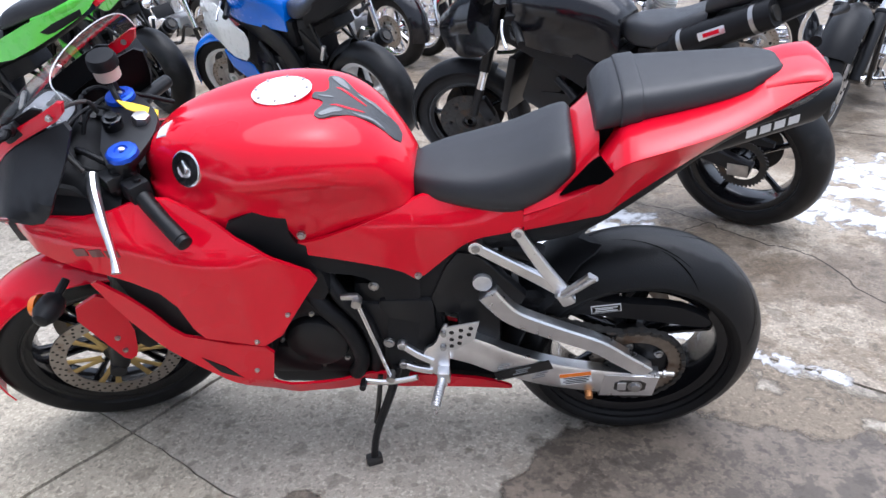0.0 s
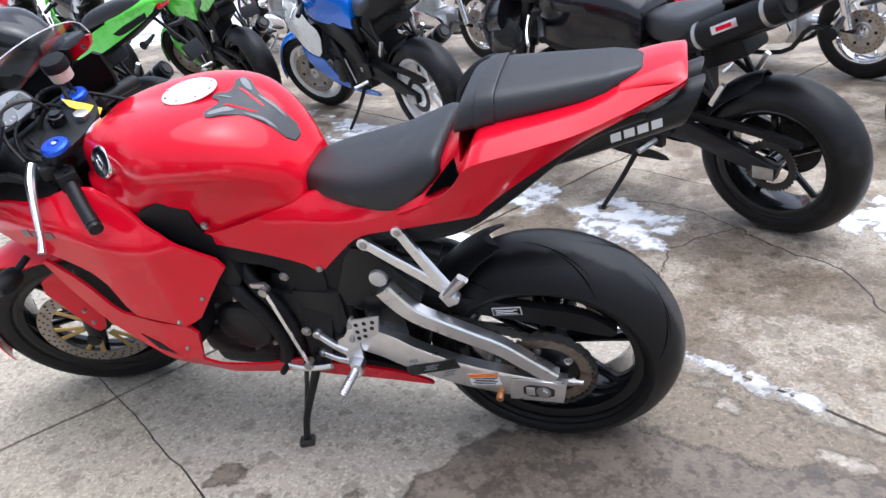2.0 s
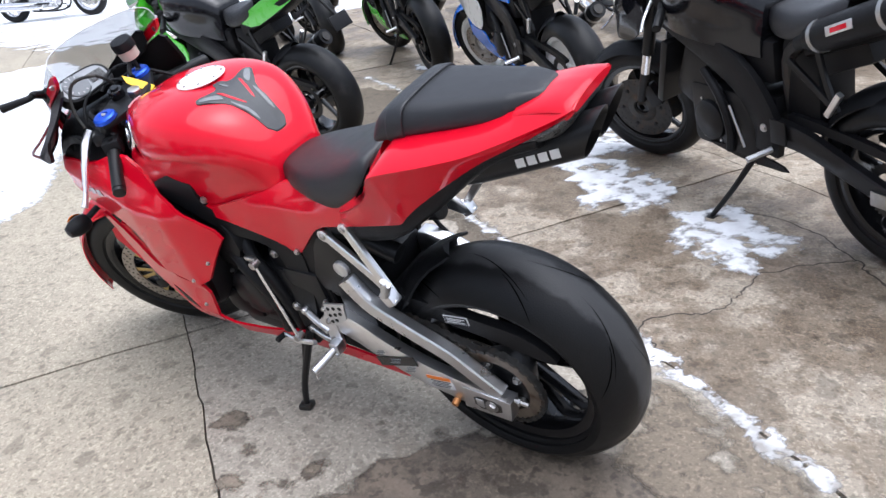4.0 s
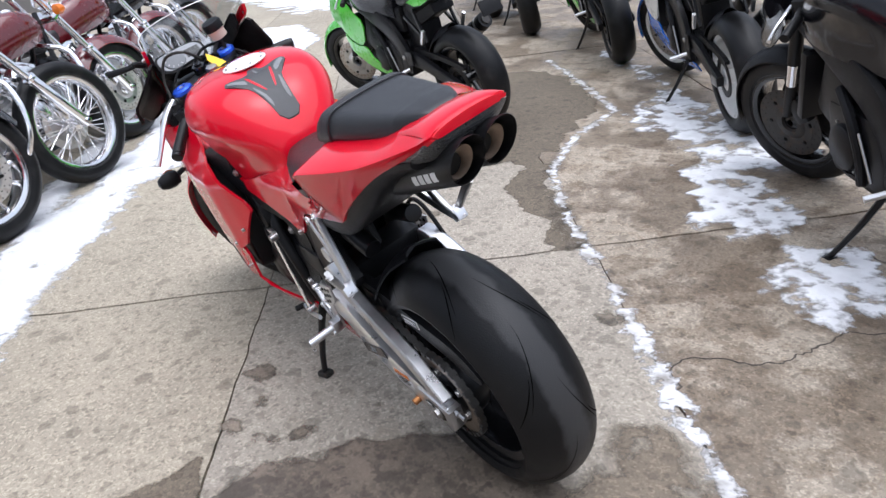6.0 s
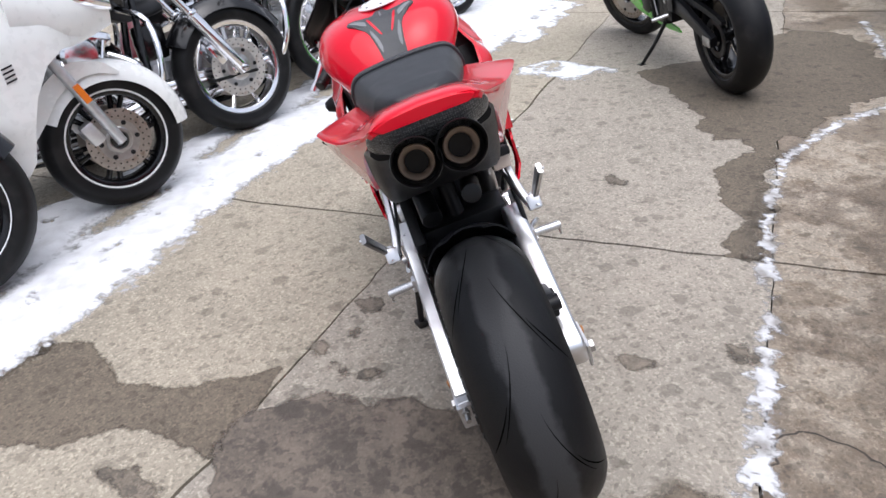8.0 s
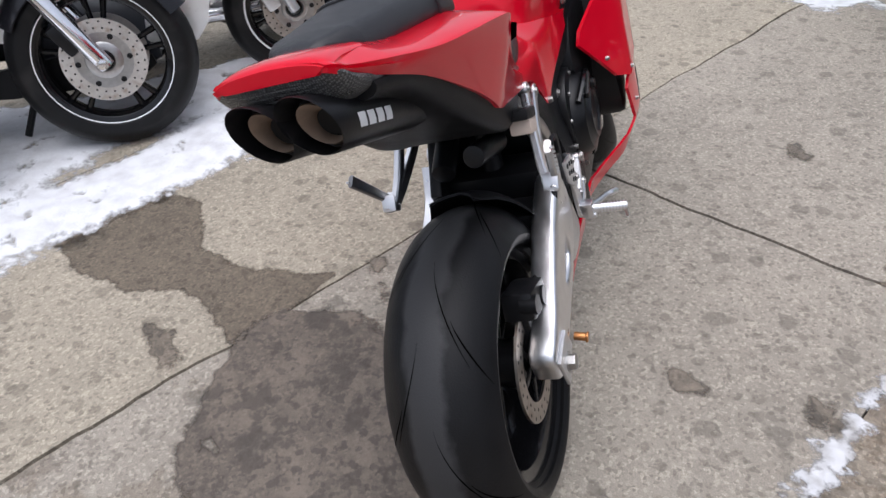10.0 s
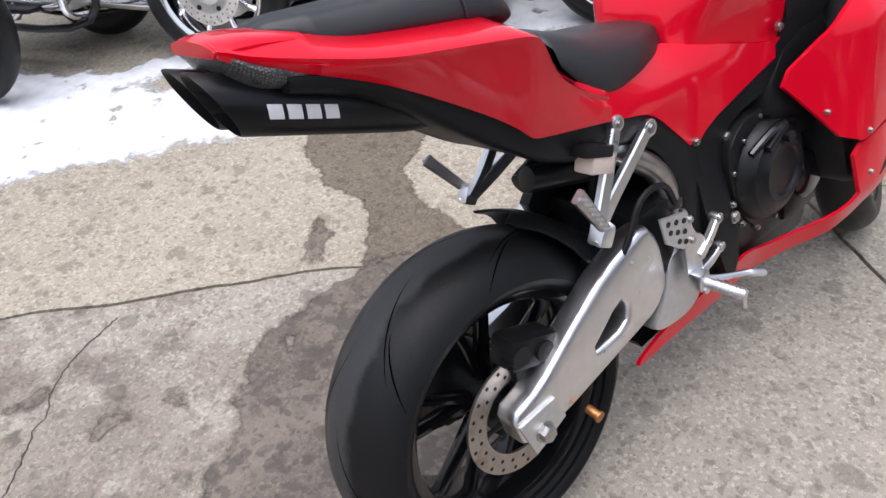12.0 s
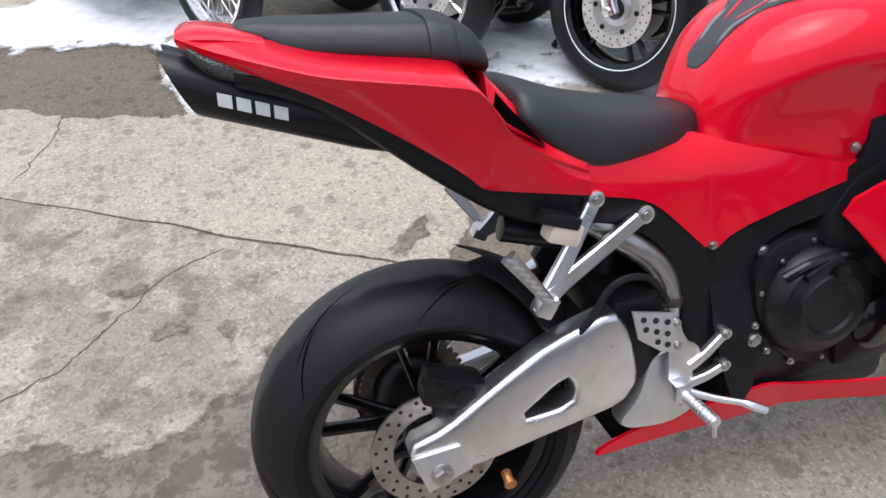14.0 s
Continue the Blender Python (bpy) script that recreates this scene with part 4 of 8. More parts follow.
part("hugger", arch(0.330, 0.106, 4, 75, k=16, drop=0.45, horn=lambda b: curve1([(0, 0.86), (0.25, 0.92), (0.42, 1.0), (0.6, 0.86), (1.0, 0.60)], b)), BLACK_PLASTIC, bike, "black plastic rear hugger")

# engine, frame and covers
def pair(name, make, mat, label="", parent=None, post=lambda bm: bm, **kw):
    a = part(name, post(make()), mat, parent or bike, label, **kw)
    b = part(name, post(mirrored(make())), mat, parent or bike, label, **kw)
    return a, b


def skew(x):
    """How far the fairing is pushed to the right of the middle plane."""
    f = min(1.0, max(0.0, (x - 0.68) / 0.18))
    return -0.021 * f * f * (3 - 2 * f)


def askew(bm):
    for v in bm.verts:
        v.co.y += skew(v.co.x)
    return bm


part("engine_shroud", askew(join(prism([(0.80, 0.52), (0.86, 0.74), (1.02, 0.78), (1.08, 0.66), (0.98, 0.50), (0.92, 0.40), (0.84, 0.36)], -0.205, 0.205, 0.02, 1), prism([(0.66, 0.60), (0.74, 0.72), (0.86, 0.74), (0.84, 0.50), (0.72, 0.50)], -0.15, 0.15, 0.02, 1))), BLACK_PLASTIC, bike, "black plastic shroud inside the fairing")
part("oil_pan", join(box(0.70, 0, 0.30, 0.36, 0.24, 0.12, 0.03), box(0.80, 0, 0.36, 0.14, 0.30, 0.10, 0.03)), BLACK_METAL, bike, "dark finned oil pan")
part("engine", join(box(0.70, 0, 0.40, 0.34, 0.25, 0.24, 0.03), box(0.86, 0, 0.50, 0.16, 0.24, 0.26, 0.03, pose(0, 0, 0, 0, -30, 0)), box(0.55, 0, 0.47, 0.18, 0.22, 0.20, 0.03)), BLACK_METAL, bike, "dark engine block")


def yf(x, z):
    """Half width of the side fairing."""
    b = curve1([(0.25, 0.10), (0.5, 0.14), (0.69, 0.167), (0.76, 0.205), (0.83, 0.238), (0.95, 0.240), (1.05, 0.229), (1.15, 0.220), (1.25, 0.205), (1.36, 0.12), (1.45, 0.05)], x)
    fold = curve1([(0.90, 0.722), (0.93, 0.728), (1.02, 0.758), (1.25, 0.79)], x)
    return b * curve1([(0.2, 0.5), (0.27, 0.72), (0.36, 0.9), (0.48, 1.0), (0.9, 1.0)], z) * curve1([(-1, 1.0), (-0.006, 1.0), (0.006, 0.97), (0.06, 0.80), (0.14, 0.58)], z - fold)


FAIR_UP = [(1.34, 0.79), (1.24, 0.808), (1.10, 0.806), (0.985, 0.842), (0.865, 0.782), (0.77, 0.722), (0.682, 0.64), (0.722, 0.59), (0.80, 0.478), (0.90, 0.50), (0.958, 0.512), (0.99, 0.627), (1.09, 0.675),
           (1.20, 0.70), (1.28, 0.745)]
FAIR_LOW = [(1.175, 0.672), (1.13, 0.565), (1.065, 0.468), (1.0, 0.412), (0.93, 0.362), (0.86, 0.31), (0.80, 0.275), (0.70, 0.250), (0.57, 0.236), (0.43, 0.226), (0.32, 0.214), (0.285, 0.212),
            (0.295, 0.228), (0.36, 0.256), (0.46, 0.280), (0.55, 0.298), (0.61, 0.312), (0.66, 0.296), (0.76, 0.312), (0.835, 0.352), (0.822, 0.40), (0.806, 0.468), (0.90, 0.488), (0.96, 0.498),
            (1.012, 0.506), (1.07, 0.592)]


def y_low(x, z):
    """Half width of the lower fairing: tucked in towards the keel."""
    b = curve1([(0.28, 0.119), (0.36, 0.127), (0.45, 0.138), (0.65, 0.162), (0.80, 0.226), (0.90, 0.236), (1.05, 0.225), (1.15, 0.216)], x)
    return b - curve1([(0.28, 0.1), (0.55, 0.25), (0.75, 0.45), (1.0, 0.5)], x) * max(0, 0.36 - z)


pair("side_fairing", lambda: plate(FAIR_UP, yf, cell=0.017, round_=1), RED, "glossy red side fairing", post=askew)
pair("lower_fairing", lambda: plate(FAIR_LOW, y_low, cell=0.02, round_=1), RED, "glossy red lower fairing and belly pan", post=askew)
part("belly_floor", plate([(0.32, 0.24), (0.55, 0.28), (0.84, 0.33), (0.88, 0.31), (0.70, 0.252), (0.50, 0.235), (0.33, 0.222)], lambda x, z: 0.085, 0.16, round_=0), BLACK_PLASTIC, bike)
pair("fairing_vent", lambda: plate([(1.13, 0.675), (0.98, 0.64), (0.94, 0.50), (1.02, 0.48), (1.10, 0.58)], lambda x, z: yf(x, z) - 0.026, round_=0), BLACK_PLASTIC, "black plastic vent", post=askew)
# the shade in the fairing's gap, drawn as a raised black plate
pair("fairing_slot", lambda: plate([(0.978, 0.438), (0.93, 0.412), (0.896, 0.378), (0.945, 0.392)], lambda x, z: y_low(x, z) + 0.0015, 0.002, round_=0, edge=0.001), BLACK_PLASTIC, post=askew)
FRAME = [(0.874, 0.772), (0.726, 0.828), (0.734, 0.722), (0.682, 0.690), (0.591, 0.676), (0.518, 0.650), (0.480, 0.615), (0.498, 0.40), (0.545, 0.262), (0.58, 0.33), (0.556, 0.548), (0.61, 0.600), (0.693, 0.63), (0.787, 0.70)]
pair("frame_cover", lambda: plate(FRAME, lambda x, z: curve1([(0.48, 0.113), (0.6, 0.117), (0.72, 0.148), (0.87, 0.176)], x) + curve1([(0.38, 0.024), (0.54, 0.0)], z), 0.02, round_=1), BLACK_PLASTIC, "matt black frame cover")
for x, y, z, r in ((0.586, 0.117, 0.567, 0.009), (0.567, 0.139, 0.411, 0.010), (0.706, 0.151, 0.737, 0.007), (0.485, 0.121, 0.600, 0.006)):
    part("frame_bolt", bolt((x, y, z), r), STEEL, bike)
    part("frame_bolt", bolt((x, -y, z), r, side=-1), STEEL, bike)
for x, z, f in ((0.76, 0.56, yf), (0.835, 0.50, yf), (0.86, 0.40, y_low)):
    part("fairing_bolt", bolt((x, f(x, z) + skew(x), z), 0.0045), STEEL, bike)
    part("fairing_bolt", bolt((x, -f(x, z) + skew(x), z), 0.0045, side=-1), STEEL, bike)

# left side of the engine
part("generator_cover", lathe([(0.0, 0.150), (0.055, 0.150), (0.07, 0.142), (0.078, 0.125), (0.078, 0.08)], 32, closed=False), BLACK_METAL, bike, "black engine side cover", m=Matrix.Translation((0.735, 0, 0.41)))
for k in range(8):
    a = k * math.pi / 4
    part("cover_bolt", bolt((0.735 + 0.085 * math.cos(a), 0.128, 0.41 + 0.085 * math.sin(a)), 0.005), STEEL, bike)
part("cover_flange", lathe([(0.0, 0.126), (0.092, 0.126), (0.095, 0.12), (0.095, 0.09)], 32, closed=False), BLACK_METAL, bike, m=Matrix.Translation((0.735, 0, 0.41)))
part("coolant_hose", tube([(0.74, 0.12, 0.58), (0.70, 0.14, 0.53), (0.655, 0.142, 0.46), (0.635, 0.138, 0.36), (0.66, 0.13, 0.30)], 0.019, 12), BLACK_PLASTIC, bike, "black rubber hose")
part("coolant_hose", tube([(0.69, 0.11, 0.60), (0.66, 0.13, 0.55), (0.615, 0.135, 0.48), (0.60, 0.13, 0.38), (0.61, 0.12, 0.31)], 0.017, 12), BLACK_PLASTIC, bike, "black rubber hose")
part("gear_cover", box(0.52, 0.10, 0.42, 0.13, 0.05, 0.22, 0.02), BLACK_METAL, bike)
rodp = part("shift_rod", rod((0.617, 0.162, 0.56), (0.567, 0.175, 0.335), 0.005, 10), CHROME, bike, "chromed shift rod")
part("rod_end", join(rod((0.617, 0.15, 0.562), (0.617, 0.172, 0.562), 0.011, 12), box(0.632, 0.155, 0.572, 0.04, 0.012, 0.014, 0.004)), STEEL, rodp)
part("rod_end", rod((0.567, 0.16, 0.335), (0.567, 0.185, 0.335), 0.010, 12), STEEL, rodp)
part("shift_lever", tube([(0.63, 0.172, 0.318), (0.58, 0.176, 0.318), (0.53, 0.176, 0.328), (0.505, 0.176, 0.336)], 0.008, 8, flat=0.7), ALU, bike)
part("shift_toe", rod((0.632, 0.168, 0.318), (0.632, 0.20, 0.322), 0.008, 10, 0.002), RUBBER, bike)

# side stand
FOOT = BIKE.inverted() @ Vector((-0.185 * 1.08, 1.293 * 1.08, 0.012))
stand = part("side_stand", tube([(0.555, 0.14, 0.335), (0.575, 0.165, 0.27), (0.62, 0.195, 0.15), tuple(FOOT)], [0.013, 0.011, 0.0095, 0.009], 10), BLACK_METAL, bike, "black steel side stand with a flat foot")
part("stand_foot", box(FOOT.x, FOOT.y, FOOT.z - 0.002, 0.04, 0.034, 0.018, 0.006, pose(0, 0, 0, 13.9, 0, 20)), DARK_METAL, stand)
part("stand_spring", tube([(0.60, 0.14, 0.30), (0.612, 0.165, 0.22), (0.622, 0.18, 0.17)], 0.006, 8), DARK_METAL, stand)

# right side of the engine: the clutch cover
part("clutch_flange", prism([(0.555, 0.545), (0.62, 0.60), (0.73, 0.585), (0.81, 0.52), (0.85, 0.42), (0.83, 0.33), (0.73, 0.315), (0.63, 0.355), (0.575, 0.44)], -0.135, -0.10, 0.006, 2), BLACK_METAL, bike)
part("clutch_cover", lathe([(0.0, -0.171), (0.045, -0.171), (0.05, -0.176), (0.062, -0.176), (0.068, -0.170), (0.088, -0.164), (0.100, -0.150), (0.107, -0.135), (0.109, -0.11)], 24, closed=False), BLACK_METAL, bike, "black clutch cover", m=Matrix.Translation((0.685, 0, 0.465)))
part("pulse_cover", lathe([(0.0, -0.165), (0.04, -0.163), (0.052, -0.155), (0.055, -0.12)], 32, closed=False), BLACK_GLOSS, bike, m=Matrix.Translation((0.81, 0, 0.40)))
for k in range(12):
    a = k * math.pi / 6 + 0.2
    part("cover_bolt", bolt((0.69 + 0.122 * math.cos(a), -0.133, 0.46 + 0.122 * math.sin(a)), 0.005, side=-1), STEEL, bike)
part("cover_ridge", tube([(0.60, -0.155, 0.53), (0.645, -0.165, 0.555), (0.70, -0.165, 0.56), (0.75, -0.158, 0.545)], 0.008, 8), BLACK_GLOSS, bike)
part("clutch_arm", join(box(0.66, -0.172, 0.545, 0.07, 0.012, 0.018, 0.004, pose(0, 0, 0, 0, -25, 0)), rod((0.69, -0.16, 0.535), (0.69, -0.185, 0.535), 0.012, 12)), BLACK_METAL, bike)
part("rear_frame_arch", beam([(0.26, 0.715), (0.34, 0.695), (0.42, 0.640), (0.468, 0.555), (0.482, 0.45), (0.492, 0.34)], -0.098, 0.075, 0.036), BLACK_PLASTIC, bike)
part("rear_frame_arch", beam([(0.30, 0.715), (0.40, 0.68), (0.455, 0.60), (0.475, 0.50), (0.465, 0.38)], 0.092, 0.07, 0.036), BLACK_PLASTIC, bike)
part("exhaust_pipe", tube([(0.20, -0.06, 0.705), (0.28, -0.085, 0.672), (0.343, -0.10, 0.625), (0.393, -0.10, 0.580), (0.418, -0.10, 0.526), (0.42, -0.095, 0.45), (0.41, -0.085, 0.35)], 0.022, 14), STEEL, bike, "grey steel exhaust pipe")
part("pipe_joint", rod((0.417, -0.10, 0.500), (0.419, -0.10, 0.514), 0.027, 16, 0.003), DARK_METAL, bike)
part("collector_shield", prism([(0.378, 0.41), (0.42, 0.42), (0.45, 0.36), (0.478, 0.285), (0.423, 0.261), (0.345, 0.268), (0.318, 0.288), (0.36, 0.335)], -0.124, -0.080, 0.012, 2), CAST, bike, "cast grey heat shield")
part("shock", join(rod((0.33, 0.0, 0.40), (0.38, 0, 0.66), 0.022, 14)), BLACK_METAL, bike)
part("reservoir_can", join(rod((0.15, -0.042, 0.663), (0.28, -0.05, 0.625), 0.0215, 16, 0.004)), BLACK_METAL, bike)
part("left_reservoir_can", join(rod((0.22, 0.055, 0.60), (0.31, 0.06, 0.63), 0.024, 16, 0.004)), BLACK_METAL, bike)
part("frame_plug", rod((0.349, 0.105, 0.581), (0.349, 0.128, 0.581), 0.021, 20, 0.003), CAST, bike)
part("pivot_plate", prism([(0.48, 0.49), (0.41, 0.66), (0.36, 0.655), (0.31, 0.597), (0.24, 0.515), (0.36, 0.475)], 0.09, 0.117, 0.006, 1), BLACK_METAL, bike)

# foot rests
def splayed(line, h, w):
    """A flat arm through (x, y, z) points, leaning outwards as they do."""
    pts = spline(line, 4)
    rows = []
    for i, q in enumerate(pts):
        t = (pts[min(i + 1, len(pts) - 1)] - pts[max(i - 1, 0)]).normalized()
        side = Vector((0, 1, 0)) - t * t.y
        side.normalize()
        nrm = t.cross(side)
        f = i / (len(pts) - 1)
        hh = (h[0] + (h[1] - h[0]) * f) / 2
        rows.append([q + nrm * (hh * a) + side * (w / 2 * b) for a, b in ((-0.75, -1), (0.75, -1), (1, -0.6), (1, 0.6), (0.75, 1), (-0.75, 1), (-1, 0.6), (-1, -0.6))])
    return rings(rows)


def hanger(s):
    h = part("pillion_hanger", join(splayed([(0.360, 0.119 * s, 0.677), (0.295, 0.128 * s, 0.640), (0.225, 0.140 * s, 0.604), (0.178, 0.152 * s, 0.580)], (0.024, 0.030), 0.014),
                                    splayed([(0.274, 0.128 * s, 0.720), (0.243, 0.134 * s, 0.668), (0.205, 0.143 * s, 0.612), (0.178, 0.152 * s, 0.578)], (0.021, 0.030), 0.014),
                                    rod((0.360, 0.108 * s, 0.677), (0.360, 0.127 * s, 0.677), 0.0155, 18, 0.002), rod((0.274, 0.118 * s, 0.720), (0.274, 0.136 * s, 0.720), 0.0135, 18, 0.002)), ALU, bike, "silver pillion foot rest hanger")
    part("hanger_bolt", bolt((0.360, 0.127 * s, 0.677), 0.007, 0.004, side=s), STEEL, h)
    part("hanger_bolt", bolt((0.274, 0.136 * s, 0.720), 0.0055, 0.004, side=s), STEEL, h)
    part("knuckle", join(box(0.176, 0.162 * s, 0.578, 0.030, 0.030, 0.034, 0.006, pose(0, 0, 0, 0, 30, 0)), rod((0.160, 0.166 * s, 0.570), (0.196, 0.166 * s, 0.588), 0.009, 10, 0.002)), ALU, h)
    a, e = Vector((0.186, 0.167 * s, 0.580)), Vector((0.116, 0.185 * s, 0.679)) if s < 0 else Vector((0.130, 0.200 * s, 0.664))
    part("pillion_peg", splayed([a, a.lerp(e, 0.45), e], (0.016, 0.024), 0.012), STEEL, h, "ribbed silver pillion peg folded up")
    for k in range(7):
        f = k / 6
        q = a.lerp(e, 0.15 + 0.8 * f)
        part("peg_rib", box(q.x, q.y + 0.007 * s, q.z, 0.018, 0.005, 0.0045, 0.001, pose(0, 0, 0, 0, 30, 0)), CAST, h)
    return h


hanger(1)
hanger(-1)


def rearset(s, dx, dz):
    """Heel plate, forked bracket and folding peg."""
    y = 0.152 * s
    q = lambda x, z: (x + dx, z + dz)
    r = part("heel_plate", prism([q(*v) for v in ((0.318, 0.538), (0.392, 0.520), (0.394, 0.446), (0.372, 0.452), (0.330, 0.484))], y - 0.003, y + 0.003, 0.0015, 0), CAST, bike, "drilled aluminium heel plate")
    for x, z in ((0.337, 0.520), (0.359, 0.514), (0.380, 0.507), (0.342, 0.501), (0.361, 0.493), (0.381, 0.485), (0.364, 0.473), (0.382, 0.464)):
        x, z = q(x, z)
        part("plate_hole", rod((x, y - 0.0045, z), (x, y + 0.0045, z), 0.0052, 12), HOLE, r)
    inner, outer = min(y - 0.014 * s, y - 0.004 * s), max(y - 0.014 * s, y - 0.004 * s)
    part("bracket", prism([q(*v) for v in ((0.386, 0.522), (0.400, 0.520), (0.420, 0.460), (0.444, 0.446), (0.452, 0.420), (0.436, 0.398), (0.440, 0.372), (0.424, 0.352), (0.396, 0.350), (0.390, 0.40))], inner, outer, 0.003, 1), ALU, r)
    for a, b in (((0.430, 0.405), (0.497, 0.452)), ((0.432, 0.372), (0.500, 0.388))):
        a, b = q(*a), q(*b)
        part("bracket_arm", join(splayed([(a[0], y - 0.006 * s, a[1]), ((a[0] + b[0]) / 2, y - 0.008 * s, (a[1] + b[1]) / 2 - 0.003), (b[0], y - 0.012 * s, b[1])], (0.020, 0.016), 0.014), rod((b[0], y - 0.024 * s, b[1]), (b[0], y - 0.004 * s, b[1]), 0.011, 14, 0.002)), ALU, r)
        part("bracket_bolt", bolt((b[0], y - 0.004 * s, b[1]), 0.006, 0.003, side=s), STEEL, r)
    for x, z in ((0.398, 0.500), (0.402, 0.456)):
        x, z = q(x, z)
        part("bracket_bolt", bolt((x, y + 0.001 * s, z), 0.006, side=s), STEEL, r)
    x, z = q(0.405, 0.372)
    part("peg_mount", join(box(x, y + 0.008 * s, z, 0.030, 0.028, 0.034, 0.005), rod((x, y - 0.002 * s, z - 0.018), (x, y + 0.026 * s, z - 0.018), 0.008, 10, 0.002)), ALU, r)
    peg = part("rider_peg", tube([(x + 0.004, y + 0.018 * s, z - 0.004), (x + 0.010, y + 0.055 * s, z - 0.010), (x + 0.016, y + 0.092 * s, z - 0.014)], [0.0105, 0.0105, 0.0095], 12), CAST, r, "knurled aluminium rider peg")
    for k in range(8):
        f = 0.25 + k / 11
        part("peg_ring", rod((x + 0.004 + 0.012 * f, y + (0.018 + 0.074 * f) * s, z - 0.004 - 0.010 * f), (x + 0.0045 + 0.012 * f, y + (0.0215 + 0.074 * f) * s, z - 0.0045 - 0.010 * f), 0.0118, 12), ALU, peg)
    part("feeler", rod((x + 0.015, y + 0.088 * s, z - 0.016), (x + 0.016, y + 0.089 * s, z - 0.042), 0.004, 8), ALU, r)
    return r


rearset(1, 0.040, -0.045)
rs = rearset(-1, 0.008, -0.010)
part("brake_pedal", tube([(0.425, -0.150, 0.352), (0.47, -0.170, 0.338), (0.515, -0.188, 0.328), (0.528, -0.196, 0.324), (0.552, -0.206, 0.314)], [0.008, 0.0065, 0.006, 0.008, 0.007], 10), ALU, rs)
part("brake_hose", tube([(0.40, -0.13, 0.52), (0.36, -0.14, 0.575), (0.30, -0.14, 0.575), (0.24, -0.14, 0.50), (0.14, -0.12, 0.435), (0.06, -0.10, 0.43)], 0.006, 8), BLACK_PLASTIC, bike, "black brake hose")
part("rear_caliper", join(box(0.035, -0.095, 0.425, 0.10, 0.06, 0.055, 0.012, pose(0, 0, 0, 0, 20, 0)), rod((0.0, -0.13, 0.44), (0.0, -0.10, 0.44), 0.018, 14), rod((0.05, -0.13, 0.42), (0.05, -0.10, 0.42), 0.018, 14), box(0.03, -0.09, 0.365, 0.06, 0.03, 0.09, 0.01)), BLACK_METAL, bike, "black rear brake caliper")
res = part("rear_reservoir", box(0.222, -0.125, 0.676, 0.052, 0.04, 0.034, 0.006, pose(0, 0, 0, 0, 20, 0)), FLUID, bike, "cream brake fluid reservoir with a black cap")
part("reservoir_cap", box(0.214, -0.125, 0.700, 0.064, 0.046, 0.020, 0.005, pose(0, 0, 0, 0, 20, 0)), BLACK_PLASTIC, res)

# ---- tank, seats, tail and exhaust ----
def half_loft(stations, steps=4, along=4):
    """A closed body from stations (x, [(y, z) from the lower edge over the side to the middle]); mirrored over the middle plane."""
    k = len(stations[0][1])
    lines = []
    for j in range(k):
        lines.append(spline([(x, *pts[j]) for x, pts in stations], along))
    rows = []
    for i in range(len(lines[0])):
        half = spline([lines[j][i] for j in range(k)], steps)
        half[-1].y = 0
        rows.append(half + [Vector((q.x, -q.y, q.z)) for q in half[-2::-1]])
    return rings(rows)


def tank_ring(top, sy, sz, ly, lz, knee):
    """Half section: lower edge, hollow knee, a soft crease at the widest line, broad shoulder, flat top."""
    return [(ly, lz), (knee, sz * 0.5 + lz * 0.5), (sy + (knee - sy) * 0.30, sz - 0.024), (sy, sz), (sy * 0.965, sz + (top - sz) * 0.42), (sy * 0.80, sz + (top - sz) * 0.84), (sy * 0.45, top + 0.003), (0, top)]


TANK = [(1.035, tank_ring(0.868, 0.045, 0.84, 0.05, 0.80, 0.05)), (1.01, tank_ring(0.898, 0.072, 0.850, 0.095, 0.79, 0.09)), (0.96, tank_ring(0.930, 0.104, 0.862, 0.14, 0.77, 0.132)),
        (0.88, tank_ring(0.954, 0.145, 0.866, 0.160, 0.75, 0.156)), (0.79, tank_ring(0.966, 0.184, 0.876, 0.146, 0.725, 0.160)), (0.70, tank_ring(0.968, 0.186, 0.882, 0.132, 0.71, 0.150)),
        (0.62, tank_ring(0.955, 0.170, 0.874, 0.114, 0.70, 0.132)), (0.555, tank_ring(0.918, 0.136, 0.848, 0.104, 0.69, 0.112)), (0.51, tank_ring(0.868, 0.100, 0.818, 0.098, 0.68, 0.100)),
        (0.482, tank_ring(0.822, 0.07, 0.792, 0.09, 0.68, 0.092))]
tank = part("fuel_tank", half_loft(TANK), RED, bike, "glossy red fuel tank", angle=50)
cap_m = pose(0.735, -0.012, 0.9715, 0, 1, 0) @ Matrix.Diagonal((0.92, 0.92, 0.92, 1))
part("filler_ring", lathe([(0.05, 0.0), (0.064, 0.0), (0.065, 0.003), (0.06, 0.006), (0.05, 0.005)], 40), CAP_SILVER, tank, m=cap_m @ pose(0, 0, 0, 90, 0, 0))
part("filler_cap", lathe([(0.0, 0.008), (0.045, 0.0075), (0.051, 0.005), (0.052, 0.0)], 40, closed=False), CAP_SILVER, tank, "silver filler cap with a bolted ring", m=cap_m @ pose(0, 0, 0, 90, 0, 0))
for k in range(8):
    a = k * math.pi / 4
    part("cap_bolt", rod((0.056 * math.cos(a), 0.056 * math.sin(a), 0.003), (0.056 * math.cos(a), 0.056 * math.sin(a), 0.009), 0.0035, 8), STEEL, tank, m=cap_m)
part("cap_hinge", box(0.0, 0.0, 0.009, 0.05, 0.016, 0.004, 0.002), CAP_SILVER, tank, m=cap_m)


